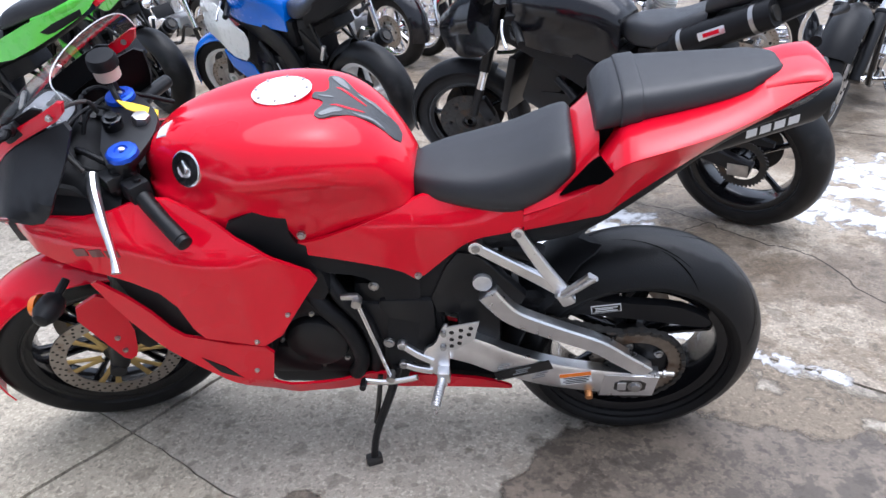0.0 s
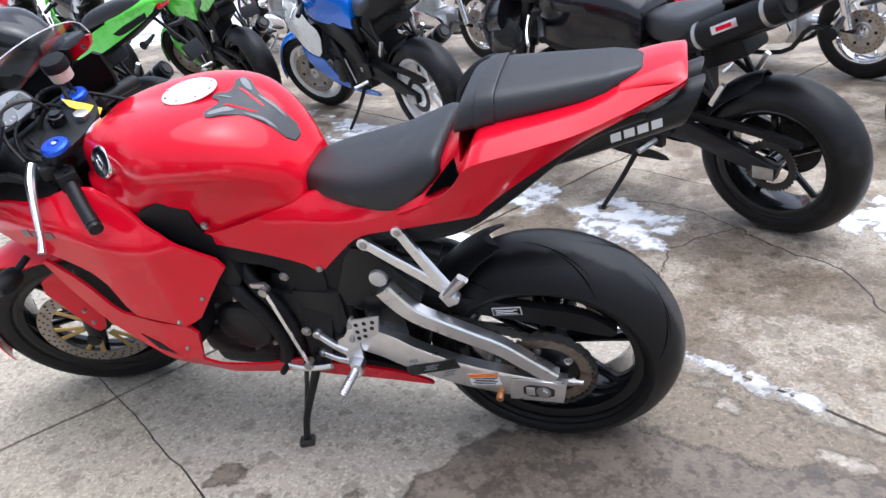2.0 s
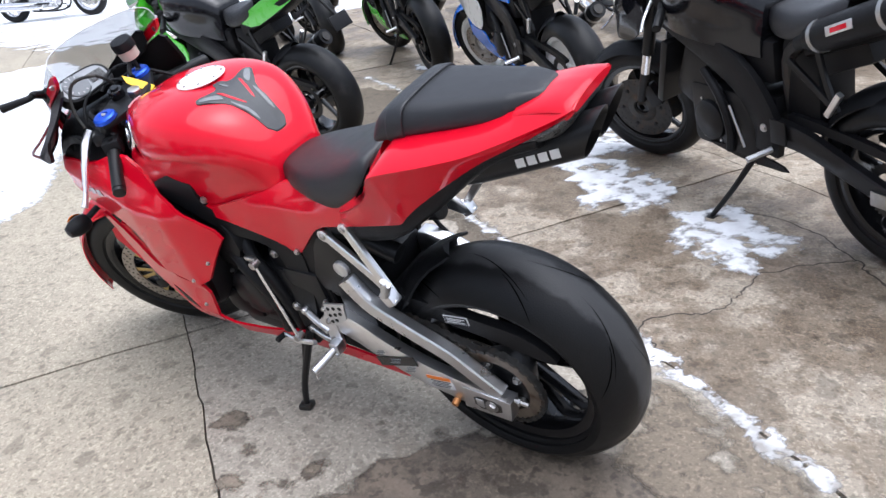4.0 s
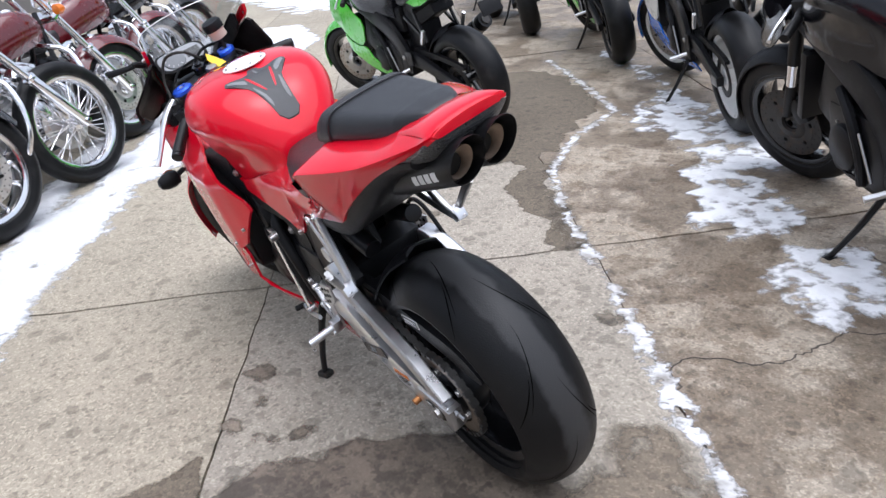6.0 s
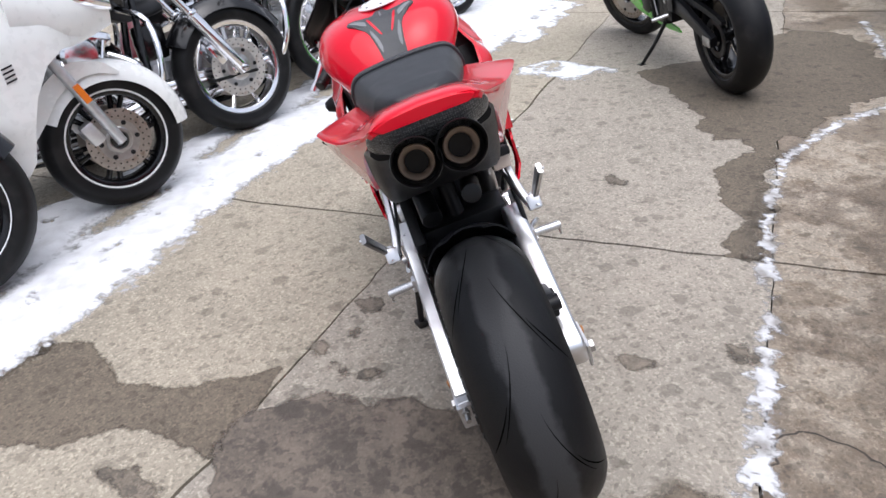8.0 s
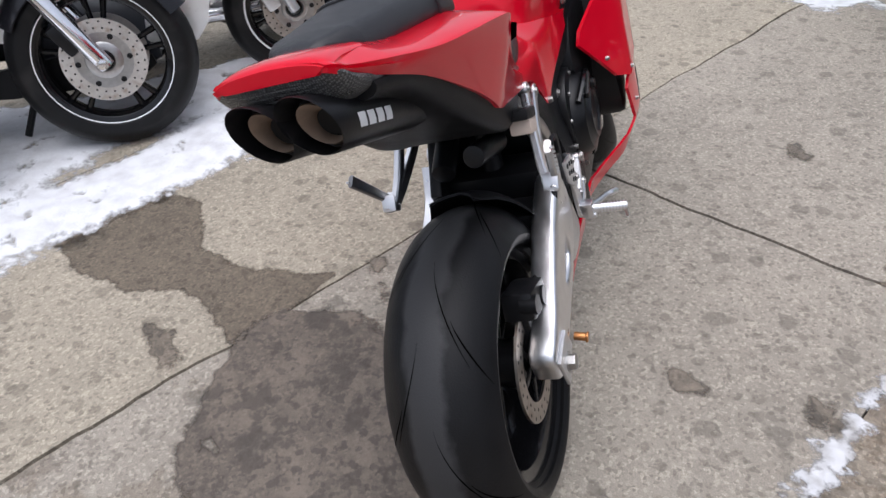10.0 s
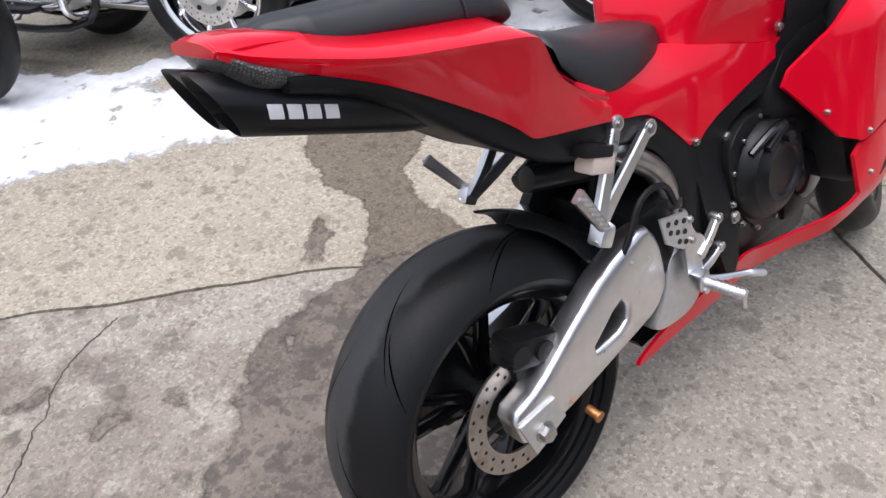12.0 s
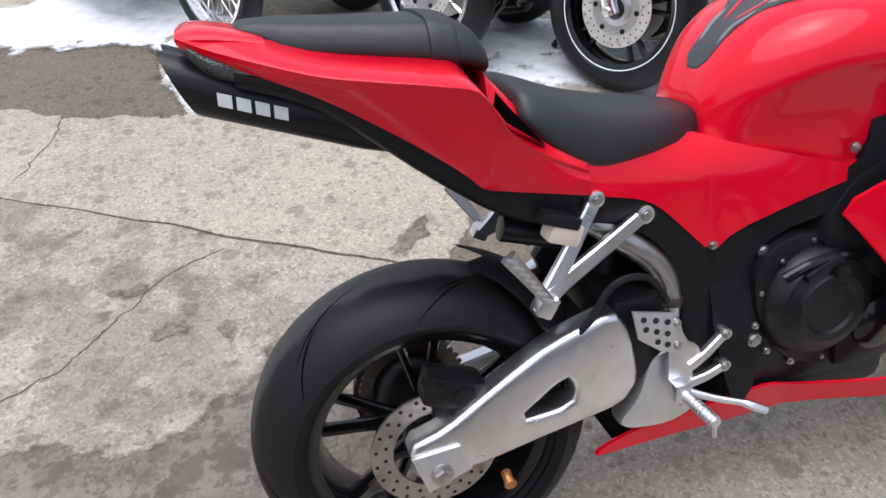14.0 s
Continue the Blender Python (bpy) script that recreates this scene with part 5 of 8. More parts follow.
def on_tank(x, y):
    """Height of the tank's top over a place."""
    for (a, p), (b, q) in zip(TANK, TANK[1:]):
        if b <= x <= a:
            f = (x - a) / (b - a)
            r = [(u[0] + (w[0] - u[0]) * f, u[1] + (w[1] - u[1]) * f) for u, w in zip(p, q)]
            top = spline([(0, *w) for w in r[1:]], 4)
            for s, t in zip(top, top[1:]):
                if t.y <= abs(y) <= s.y:
                    return s.z + (t.z - s.z) * (s.y - abs(y)) / (s.y - t.y + 1e-9)
            return r[3][1]
    return TANK[-1][1][-1][1]


def draped(poly, lift, cell=0.012, round_=1, depth=0.006):
    """A soft pad on the tank, from its outline seen from above."""
    pts = chaikin(poly, round_)
    bm = bmesh.new()
    bm.faces.new([bm.verts.new((x, y, 0)) for x, y in pts])
    for axis in (0, 1):
        vals = [p[axis] for p in pts]
        lo, hi = min(vals), max(vals)
        k = max(1, int((hi - lo) / cell))
        for i in range(1, k):
            co, no = [0, 0, 0], [0, 0, 0]
            co[axis], no[axis] = lo + (hi - lo) * i / k + 1e-5, 1
            bmesh.ops.bisect_plane(bm, geom=bm.verts[:] + bm.edges[:] + bm.faces[:], plane_co=co, plane_no=no, dist=1e-6)
    rim = {v for e in bm.edges if len(e.link_faces) == 1 for v in e.verts}
    for v in bm.verts:
        v.co.z = on_tank(v.co.x, v.co.y) + lift
    low = {v: bm.verts.new(v.co - Vector((0, 0, depth))) for v in rim}
    for e in [e for e in bm.edges if len(e.link_faces) == 1]:
        bm.faces.new((e.verts[0], e.verts[1], low[e.verts[1]], low[e.verts[0]]))
    return bm


PAD = material("tank_pad", (0.05, 0.051, 0.054), 0.4, vary=0.2, scale=50, bump=0.4, bump_scale=900)
PAD_GREY = material("tank_pad_grey", (0.2, 0.205, 0.21), 0.35, vary=0.2, scale=50, bump=0.3, bump_scale=900)
pad = part("tank_pad", draped([(0.672, -0.012), (0.672, 0.012), (0.650, 0.017), (0.644, 0.034), (0.656, 0.078), (0.640, 0.090), (0.612, 0.066), (0.590, 0.044), (0.550, 0.034), (0.506, 0.027), (0.506, -0.027), (0.550, -0.034),
                               (0.590, -0.044), (0.612, -0.066), (0.640, -0.090), (0.656, -0.078), (0.644, -0.034), (0.650, -0.017)], 0.0048, depth=0.007), PAD, tank, "black and grey rubber tank pad")
for s in (1, -1):
    part("pad_inlay", draped([(0.648, 0.074 * s), (0.638, 0.082 * s), (0.614, 0.058 * s), (0.604, 0.040 * s), (0.622, 0.042 * s)], 0.0062), PAD_GREY, pad)
    part("pad_inlay", draped([(0.594, 0.036 * s), (0.586, 0.039 * s), (0.545, 0.030 * s), (0.530, 0.024 * s), (0.548, 0.020 * s)], 0.0062), PAD_GREY, pad)
    part("pad_gap", draped([(0.632, 0.034 * s), (0.628, 0.038 * s), (0.598, 0.028 * s), (0.570, 0.014 * s), (0.572, 0.011 * s), (0.602, 0.022 * s)], 0.0056), RED, pad)
part("pad_inlay", draped([(0.660, -0.002), (0.660, 0.002), (0.632, 0.003), (0.632, -0.003)], 0.0062), PAD_GREY, pad)
for s in (1, -1):
    bm = lathe([(0.0, 0.004), (0.032, 0.003), (0.036, 0.001), (0.037, -0.004)], 32, closed=False)
    m = Matrix.Translation((0.905, 0.1345 * s, 0.889)) @ pose(0, 0, 0, 22 * s, 0, -24 * s) @ (Matrix.Identity(4) if s > 0 else Matrix.Rotation(math.pi, 4, "Z"))
    bd = part("tank_badge", bm, CHROME, tank, "round chrome badge with a dark field", m=m)
    part("badge_field", lathe([(0.0, 0.0045), (0.0325, 0.0042)], 32, closed=False), BLACK_GLOSS, bd, m=m)
    part("badge_shape", prism([(-0.016, -0.014), (0.012, -0.016), (0.018, 0.004), (0.004, 0.02), (-0.006, 0.006), (-0.018, 0.004)], 0.0046, 0.0064, 0.0005, 1), CHROME, bd, m=m)
part("tank_sticker", draped([(0.985, 0.03), (0.955, 0.03), (0.955, 0.075), (0.985, 0.06)], 0.004, depth=0.004, round_=0), WHITE_PRINT, tank, "white printed sticker")

# red side covers between tank and tail
def y_side(x, z):
    """Half width of the side cover, leaning in towards the seat."""
    return curve1([(0.25, 0.1315), (0.35, 0.125), (0.48, 0.117), (0.6, 0.132), (0.74, 0.148)], x) - curve1([(0.25, 0.1), (0.33, 0.25), (0.44, 0.75), (0.6, 0.45), (0.74, 0.2)], x) * max(0, z - 0.735)


pair("side_cover", lambda: plate([(0.738, 0.715), (0.695, 0.711), (0.598, 0.740), (0.512, 0.764), (0.47, 0.782), (0.43, 0.786), (0.364, 0.778), (0.29, 0.772), (0.262, 0.778), (0.262, 0.727), (0.30, 0.718), (0.352, 0.704), (0.384, 0.686), (0.424, 0.647), (0.486, 0.584), (0.523, 0.618), (0.624, 0.655), (0.738, 0.690)],
                                 y_side, 0.006, cell=0.02, round_=1), RED, "red side cover")

# tail cowl: flat shoulders out to a crease, sides tucked in below
COWL = [(-0.266, 0.040, 1.016, 0.074, 1.009, 0.074, 1.000), (-0.255, 0.045, 1.017, 0.082, 1.004, 0.080, 0.992), (-0.23, 0.050, 1.014, 0.088, 0.992, 0.083, 0.979), (-0.17, 0.060, 0.998, 0.113, 0.971, 0.098, 0.951),
        (-0.10, 0.072, 0.975, 0.141, 0.950, 0.111, 0.916), (-0.03, 0.086, 0.961, 0.165, 0.938, 0.121, 0.871), (0.04, 0.096, 0.950, 0.183, 0.927, 0.129, 0.821), (0.082, 0.098, 0.941, 0.190, 0.917, 0.131, 0.786),
        (0.104, 0.108, 0.908, 0.182, 0.897, 0.131, 0.765), (0.14, 0.118, 0.858, 0.163, 0.846, 0.131, 0.755), (0.20, 0.127, 0.815, 0.145, 0.800, 0.132, 0.742), (0.263, 0.127, 0.777, 0.134, 0.767, 0.132, 0.728)]


def cowl_bm():
    st = [(x, [(by, bz), (cy * 0.62 + by * 0.38 + 0.003, cz * 0.62 + bz * 0.38), (cy - 0.004, cz - 0.006), (cy, cz), (cy - 0.006, cz + 0.004), (sy, sz), (sy - 0.02, sz - 0.006)]) for x, sy, sz, cy, cz, by, bz in COWL]
    lines = [spline([(x, *p[j]) for x, p in st], 4) for j in range(7)]
    bm = bmesh.new()
    vs = [[bm.verts.new(q) for q in l] for l in lines]
    for a, b in zip(vs, vs[1:]):
        for i in range(len(a) - 1):
            bm.faces.new((a[i], a[i + 1], b[i + 1], b[i]))
    rim = [e for e in bm.edges if len(e.link_faces) == 1]
    inner = {}
    for e in rim:
        for v in e.verts:
            if v not in inner:
                inner[v] = bm.verts.new(v.co + Vector((0, -0.012, 0.002)))
    for e in rim:
        bm.faces.new((e.verts[0], e.verts[1], inner[e.verts[1]], inner[e.verts[0]]))
    return bm


pair("tail_cowl", cowl_bm, RED, "red tail cowl with a crease", angle=40)
part("tail_top", half_loft([(-0.268, [(0.060, 1.000), (0.070, 1.008), (0.045, 1.015), (0, 1.018)]), (-0.255, [(0.066, 0.995), (0.078, 1.006), (0.05, 1.018), (0, 1.022)]), (-0.22, [(0.064, 0.985), (0.074, 1.002), (0.05, 1.014), (0, 1.018)]),
                                 (-0.16, [(0.064, 0.97), (0.072, 0.990), (0.05, 0.998), (0, 1.002)])]), RED, bike, angle=40)
part("seat_cowl", half_loft([(0.205, [(0.128, 0.79), (0.122, 0.815), (0.09, 0.832), (0, 0.836)]), (0.165, [(0.126, 0.81), (0.112, 0.846), (0.09, 0.872), (0, 0.880)]), (0.125, [(0.14, 0.84), (0.104, 0.888), (0.088, 0.918), (0, 0.930)])]), RED, bike, "red panel between the two seats", angle=40)
# the vent's opening is a raised plate; its colour carries the shade inside
pair("tail_vent", lambda: plate([(0.196, 0.815), (0.126, 0.900), (0.108, 0.893), (0.128, 0.866)], lambda x, z: 0.008 + curve1([(0.082, 0.190), (0.108, 0.182), (0.14, 0.164), (0.20, 0.145)], x) - 1.2 * max(0, z - curve1([(0.082, 0.917), (0.108, 0.895), (0.14, 0.850), (0.20, 0.800)], x)), 0.004, cell=0.012, round_=0), GROOVE, "tail vent as a raised plate in near-black for its shade")
part("tail_light", half_loft([(-0.264, [(0.04, 0.992), (0.066, 0.998), (0.066, 1.006), (0, 1.012)]), (-0.252, [(0.05, 0.972), (0.080, 0.986), (0.078, 0.999), (0, 1.008)]), (-0.228, [(0.055, 0.950), (0.084, 0.966), (0.082, 0.984), (0, 1.0)]),
                               (-0.18, [(0.06, 0.938), (0.088, 0.945), (0.085, 0.965), (0, 0.98)])]), LENS, bike, "smoked textured tail light", angle=40)
part("undertail", half_loft([(-0.205, [(0.03, 0.935), (0.084, 0.942), (0.084, 0.965), (0, 0.97)]), (-0.10, [(0.04, 0.885), (0.098, 0.90), (0.102, 0.935), (0, 0.95)]), (0.05, [(0.07, 0.772), (0.113, 0.780), (0.116, 0.88), (0, 0.91)]),
                             (0.17, [(0.07, 0.694), (0.116, 0.702), (0.12, 0.80), (0, 0.85)]), (0.36, [(0.05, 0.640), (0.095, 0.648), (0.105, 0.76), (0, 0.80)])]), BLACK_PLASTIC, bike, "black plastic undertail", angle=40)


def seat_ring(top, ey, ez, side):
    return [(ey - 0.02, ez - 0.012), (ey, ez), (ey * 0.97, ez + (top - ez) * side), (ey * 0.80, top - (top - ez) * 0.12), (ey * 0.4, top - 0.001), (0, top)]


seat = part("rider_seat", half_loft([(0.502, seat_ring(0.792, 0.040, 0.764, 0.5)), (0.488, seat_ring(0.812, 0.060, 0.762, 0.55)), (0.43, seat_ring(0.824, 0.092, 0.774, 0.55)), (0.364, seat_ring(0.834, 0.115, 0.773, 0.55)),
                                     (0.29, seat_ring(0.853, 0.126, 0.770, 0.55)), (0.24, seat_ring(0.872, 0.128, 0.790, 0.55)), (0.205, seat_ring(0.886, 0.126, 0.816, 0.5)), (0.178, seat_ring(0.892, 0.121, 0.842, 0.45)),
                                     (0.166, seat_ring(0.884, 0.110, 0.850, 0.4))]), VINYL, bike, "black vinyl rider seat", angle=60)
pil = part("pillion_seat", half_loft([(-0.200, seat_ring(1.010, 0.026, 1.004, 0.5)), (-0.186, seat_ring(1.016, 0.040, 1.004, 0.5)), (-0.145, seat_ring(1.016, 0.064, 0.984, 0.5)), (-0.125, seat_ring(1.014, 0.070, 0.974, 0.5)), (-0.03, seat_ring(1.006, 0.087, 0.961, 0.5)),
                                      (0.05, seat_ring(1.000, 0.098, 0.949, 0.5)), (0.09, seat_ring(0.994, 0.101, 0.941, 0.5)), (0.116, seat_ring(0.980, 0.100, 0.935, 0.5)), (0.132, seat_ring(0.955, 0.095, 0.928, 0.5))]),
           VINYL, bike, "black vinyl pillion seat with a strap", angle=60)
part("strap", half_loft([(0.052, seat_ring(1.001, 0.100, 0.949, 0.5)), (0.056, seat_ring(1.004, 0.1025, 0.948, 0.5)), (0.086, seat_ring(0.999, 0.1045, 0.941, 0.5)), (0.090, seat_ring(0.995, 0.103, 0.940, 0.5))]), VINYL, pil, angle=60)


# two slash-cut silencers under the tail
def silencer(s):
    ax = Vector((-0.936, 0, 0.352)).normalized()
    up = Vector((0.352, 0, 0.936)).normalized()
    y = 0.033 * s
    c0 = Vector((0.085, y, 0.812))
    rows = []
    n = 28

    def ring(d, r, cut=0.0):
        out = []
        for j in range(n):
            a = 2 * math.pi * j / n
            off = up * (r * math.cos(a)) + Vector((0, r * math.sin(a), 0))
            out.append(c0 + ax * (d + cut * math.cos(a)) + off)
        return out

    rows = [ring(0.0, 0.020), ring(0.05, 0.026), ring(0.10, 0.034), ring(0.13, 0.0365), ring(0.30, 0.0365), ring(0.388, 0.0365, 0.032), ring(0.390, 0.0355, 0.032), ring(0.384, 0.034, 0.032), ring(0.31, 0.034, 0.015), ring(0.25, 0.032)]
    m = part("silencer", rings(rows), BLACK_METAL, bike, "matt black slash-cut silencer", angle=40)
    part("outlet_recess", rings([ring(0.325, 0.0336, 0.02), ring(0.335, 0.0335, 0.02), ring(0.330, 0.0262, 0.018), ring(0.325, 0.0262, 0.018)]), DARK_METAL, m)
    part("outlet", rings([ring(0.328, 0.0268, 0.018), ring(0.361, 0.0266, 0.024), ring(0.364, 0.0250, 0.024), ring(0.361, 0.0232, 0.023), ring(0.345, 0.0185, 0.016), ring(0.325, 0.0172, 0.012)]), BURNT, m, "heat-browned steel outlet")
    part("outlet_bore", rings([ring(0.336, 0.0171, 0.012), ring(0.25, 0.0171), ring(0.248, 0.004)]), HOLE, m)
    # maker's mark as four plain bars
    for k in range(4):
        d = 0.254 + 0.0245 * (k if s > 0 else 3 - k)
        bm = bmesh.new()
        grid = []
        for e in (-0.0095, 0.0, 0.0095):
            line = []
            for t in range(5):
                a = s * radians(82 + t * 6.8)
                off = up * (0.0371 * math.cos(a)) + Vector((0, 0.0371 * math.sin(a), 0))
                line.append(bm.verts.new(c0 + ax * (d + e + 0.0012 * (2 - t)) + off))
            grid.append(line)
        for g, h in zip(grid, grid[1:]):
            for t in range(4):
                bm.faces.new((g[t], g[t + 1], h[t + 1], h[t]))
        part("mark_bar", bm, WHITE_PRINT, m)
    return m


silencer(1)
silencer(-1)
part("exhaust_clamp", rod((0.06, 0.0, 0.80), (0.12, 0.0, 0.785), 0.03, 18, 0.004), DARK_METAL, bike)
part("link_pipe", tube([(0.10, 0.0, 0.80), (0.20, -0.03, 0.75), (0.30, -0.07, 0.70)], 0.028, 14), CAST, bike)

# ---- front end, turned to the left on the steering lock ----
AXIS = Vector((-0.36, 0, 0.933)).normalized()
STEER = Matrix.Translation((1.05, 0, 0.92)) @ Matrix.Rotation(radians(23), 4, AXIS) @ Matrix.Translation((-1.05, 0, -0.92))
FA = Vector((1.315, 0, 0.303))
FM = STEER @ Matrix.Translation(FA)
front = part("front_wheel", rim_bm(0.216, 0.048), BLACK_GLOSS, bike, "gloss black cast rim", m=FM)
part("tyre", tyre_bm(0.297, 0.060, 0.218), RUBBER, front, "black front tyre", m=FM)
for k in range(9):
    for s in (1, -1):
        part("tread_groove", groove_bm(0.297, 0.060, 1, 6, 50, 0, 22, side=s, turn=40 * k), HOLE, front, m=FM)
part("hub", lathe([(0.015, -0.06), (0.035, -0.055), (0.03, 0), (0.035, 0.055), (0.015, 0.06)], 24), BLACK_METAL, front, m=FM)
for k in range(6):
    part("spoke", spokes_bm(0.03, 0.196, 1, 0.02, 0.03, 0.12, 0.75, phase=k * math.pi / 3), BLACK_GLOSS, front, m=FM)
for s in (1, -1):
    part("brake_disc", disc_bm(0.118, 0.155, 0.066 * s), DISC_STEEL, front, "drilled steel brake disc", m=FM)
    tagged(part("disc_drilling", holes_bm(0.122, 0.153, 0.066 * s, s, 3, 30), HOLE, front, m=FM), kind="stuff")
    for k in range(6):
        part("carrier_arm", spokes_bm(0.04, 0.124, 1, 0.018, 0.006, 0.18, phase=k * math.pi / 3), GOLD, front, "gold disc carrier arm", m=FM @ Matrix.Translation((0, 0.064 * s, 0)))
    y = 0.100 * s
    fork = part("fork_leg", join(rod((1.08, y, 0.915), (1.20, y, 0.605), 0.0265, 18), rod((1.20, y, 0.605), (1.245, y, 0.488), 0.020, 18)), BLACK_METAL, bike, "black fork leg", m=STEER)
    part("fork_slider", rod((1.225, y, 0.54), (1.268, y, 0.428), 0.021, 18), CAST, fork, m=STEER)
    part("fork_foot", join(tube([(1.258, y, 0.455), (1.288, y, 0.37), (1.308, y * 0.96, 0.305)], [0.028, 0.027, 0.022], 14), rod((1.315, y - 0.02 * s, 0.303), (1.315, y + 0.022 * s, 0.303), 0.02, 16, 0.003)), BLACK_METAL, fork, m=STEER)
    part("front_caliper", join(box(1.222, y - 0.02 * s, 0.40, 0.06, 0.06, 0.11, 0.014, pose(0, 0, 0, 0, 24, 0))), BLACK_METAL, fork, m=STEER)
    part("fork_cap", lathe([(0.0, 0.004), (0.012, 0.004), (0.014, 0.008), (0.026, 0.007), (0.031, 0.003), (0.032, -0.006), (0.027, -0.010)], 12, closed=False), BLUE_ANOD, fork, "blue anodised fork cap", m=STEER @ pose(1.078, y, 0.925, 90, 0, 0))
    part("fork_adjuster", rod((1.077, y, 0.928), (1.0755, y, 0.934), 0.006, 10), STEEL, fork, m=STEER)
fender = part("front_fender", arch(0.318, 0.072, -12, 128, n=22, x0=FA.x, z0=FA.z), RED, bike, "red front mudguard", m=STEER)
for s in (1, -1):
    part("fender_arm", plate([(1.24, 0.60), (1.33, 0.56), (1.295, 0.42), (1.275, 0.345), (1.245, 0.36), (1.22, 0.47)], lambda x, z: s * 0.130, 0.005, round_=1), RED, fender, m=STEER)
    for z in (0.44, 0.39):
        part("fender_bolt", bolt((1.267, 0.131 * s, z), 0.005, side=s), STEEL, fender, m=STEER)
LAY = STEER @ Matrix(((1, 0, 0, 0), (0, 0, 1, 0), (0, 1, 0, 0), (0, 0, 0, 1)))
clamp = part("top_clamp", prism([(1.115, -0.115), (1.125, 0.115), (1.06, 0.132), (1.015, 0.05), (1.005, 0), (1.015, -0.05), (1.06, -0.132)], 0.902, 0.918, 0.004, 1), BLACK_METAL, bike, "black top fork clamp", m=LAY)
part("stem_nut", rod((1.04, 0, 0.915), (1.036, 0, 0.933), 0.018, 6, 0.002), STEEL, clamp, m=STEER)
part("ignition", join(rod((1.095, 0, 0.91), (1.091, 0, 0.942), 0.02, 20, 0.003), rod((1.091, 0, 0.942), (1.09, 0, 0.948), 0.012, 16)), BLACK_GLOSS, clamp, m=STEER)
part("key_tag", prism([(1.086, -0.018), (1.066, -0.010), (1.046, -0.018), (1.020, -0.036), (1.026, -0.058), (1.050, -0.046), (1.072, -0.030)], 0.0, 0.0025, 0.0005, 0), YELLOW, clamp, "yellow key tag", m=Matrix(((1, 0, 0, 0), (0, 0, 1, 0), (0.78, 1, 0, 0.112), (0, 0, 0, 1))))


def other_side(bm):
    """The same part at the right end of the turned bar."""
    bmesh.ops.transform(bm, matrix=STEER.inverted(), verts=bm.verts)
    mirrored(bm)
    bmesh.ops.transform(bm, matrix=STEER, verts=bm.verts)
    return bm


for flip in (lambda q: q, other_side):
    bar = part("clip_on_bar", flip(join(rod((1.06, 0.075, 0.862), (1.045, 0.12, 0.853), 0.026, 16, 0.004), rod((1.055, 0.10, 0.855), (0.912, 0.226, 0.790), 0.011, 12))), BLACK_METAL, bike, "black clip-on handlebar")
    part("grip", flip(tube([(1.005, 0.146, 0.832), (0.96, 0.187, 0.811), (0.912, 0.2265, 0.789)], [0.0175, 0.0158, 0.0168], 14)), RUBBER, bar, "black rubber grip")
    part("bar_end", flip(rod((0.912, 0.2265, 0.789), (0.903, 0.234, 0.785), 0.0158, 14, 0.002)), BLACK_METAL, bar)
    part("switch_box", flip(join(box(1.022, 0.131, 0.843, 0.05, 0.045, 0.042, 0.008, pose(0, 0, 0, 0, 0, -40)), rod((1.01, 0.135, 0.86), (1.01, 0.135, 0.87), 0.006, 8))), BLACK_PLASTIC, bar)
    part("lever_perch", flip(box(1.07, 0.125, 0.862, 0.05, 0.035, 0.03, 0.006, pose(0, 0, 0, 0, 0, -40))), BLACK_METAL, bar)
    part("lever", flip(tube([(1.10, 0.13, 0.878), (1.088, 0.165, 0.858), (1.068, 0.205, 0.822), (1.045, 0.25, 0.772), (1.036, 0.275, 0.748)], [0.012, 0.0125, 0.009, 0.0062, 0.009], 10)), ALU, bar, "silver hand lever")
part("clutch_cable", tube([(1.115, 0.13, 0.885), (1.15, 0.115, 0.935), (1.155, 0.08, 0.985), (1.12, 0.03, 0.985), (1.13, -0.01, 0.94)], 0.0045, 8), DARK_METAL, bike)
for k, pts in enumerate(([(1.13, -0.09, 0.975), (1.10, -0.05, 0.945), (1.115, -0.10, 0.90)], [(1.04, -0.16, 0.88), (1.12, -0.10, 0.935), (1.165, -0.03, 0.925), (1.18, 0.02, 0.86)], [(1.03, 0.11, 0.862), (1.10, 0.105, 0.905), (1.15, 0.07, 0.90), (1.17, 0.03, 0.85)],
                         [(1.06, 0.10, 0.86), (1.13, 0.11, 0.885), (1.17, 0.06, 0.93), (1.15, -0.02, 0.945), (1.12, -0.05, 0.92)], [(1.11, -0.12, 0.91), (1.16, -0.10, 0.95), (1.17, -0.04, 0.96), (1.155, 0.02, 0.93)])):
    part("control_cable", tube(pts, (0.006, 0.005, 0.007, 0.004, 0.005)[k], 8), BLACK_PLASTIC, bike, "black control cable")
bres = part("brake_reservoir", lathe([(0.0, -0.022), (0.026, -0.022), (0.028, 0.018), (0.0, 0.02)], 24, closed=False), FLUID, bike, "cream brake fluid cup with a black lid", m=pose(1.125, -0.088, 1.0, 78, 0, 20))
part("reservoir_lid", lathe([(0.0, 0.026), (0.028, 0.024), (0.031, 0.016), (0.031, 0.0), (0.028, 0.0)], 24, closed=False), BLACK_PLASTIC, bres, m=pose(1.125, -0.088, 1.006, 78, 0, 20))
part("reservoir_stay", rod((1.115, -0.09, 0.94), (1.122, -0.088, 0.985), 0.006, 8), BLACK_METAL, bres)

# upper fairing, screen and dash
def leant(bm):
    """The nose sits a little askew on its stay, pushed to the right."""
    for v in bm.verts:
        v.co.z += 0.010
        v.co.y -= 0.026
    return bm


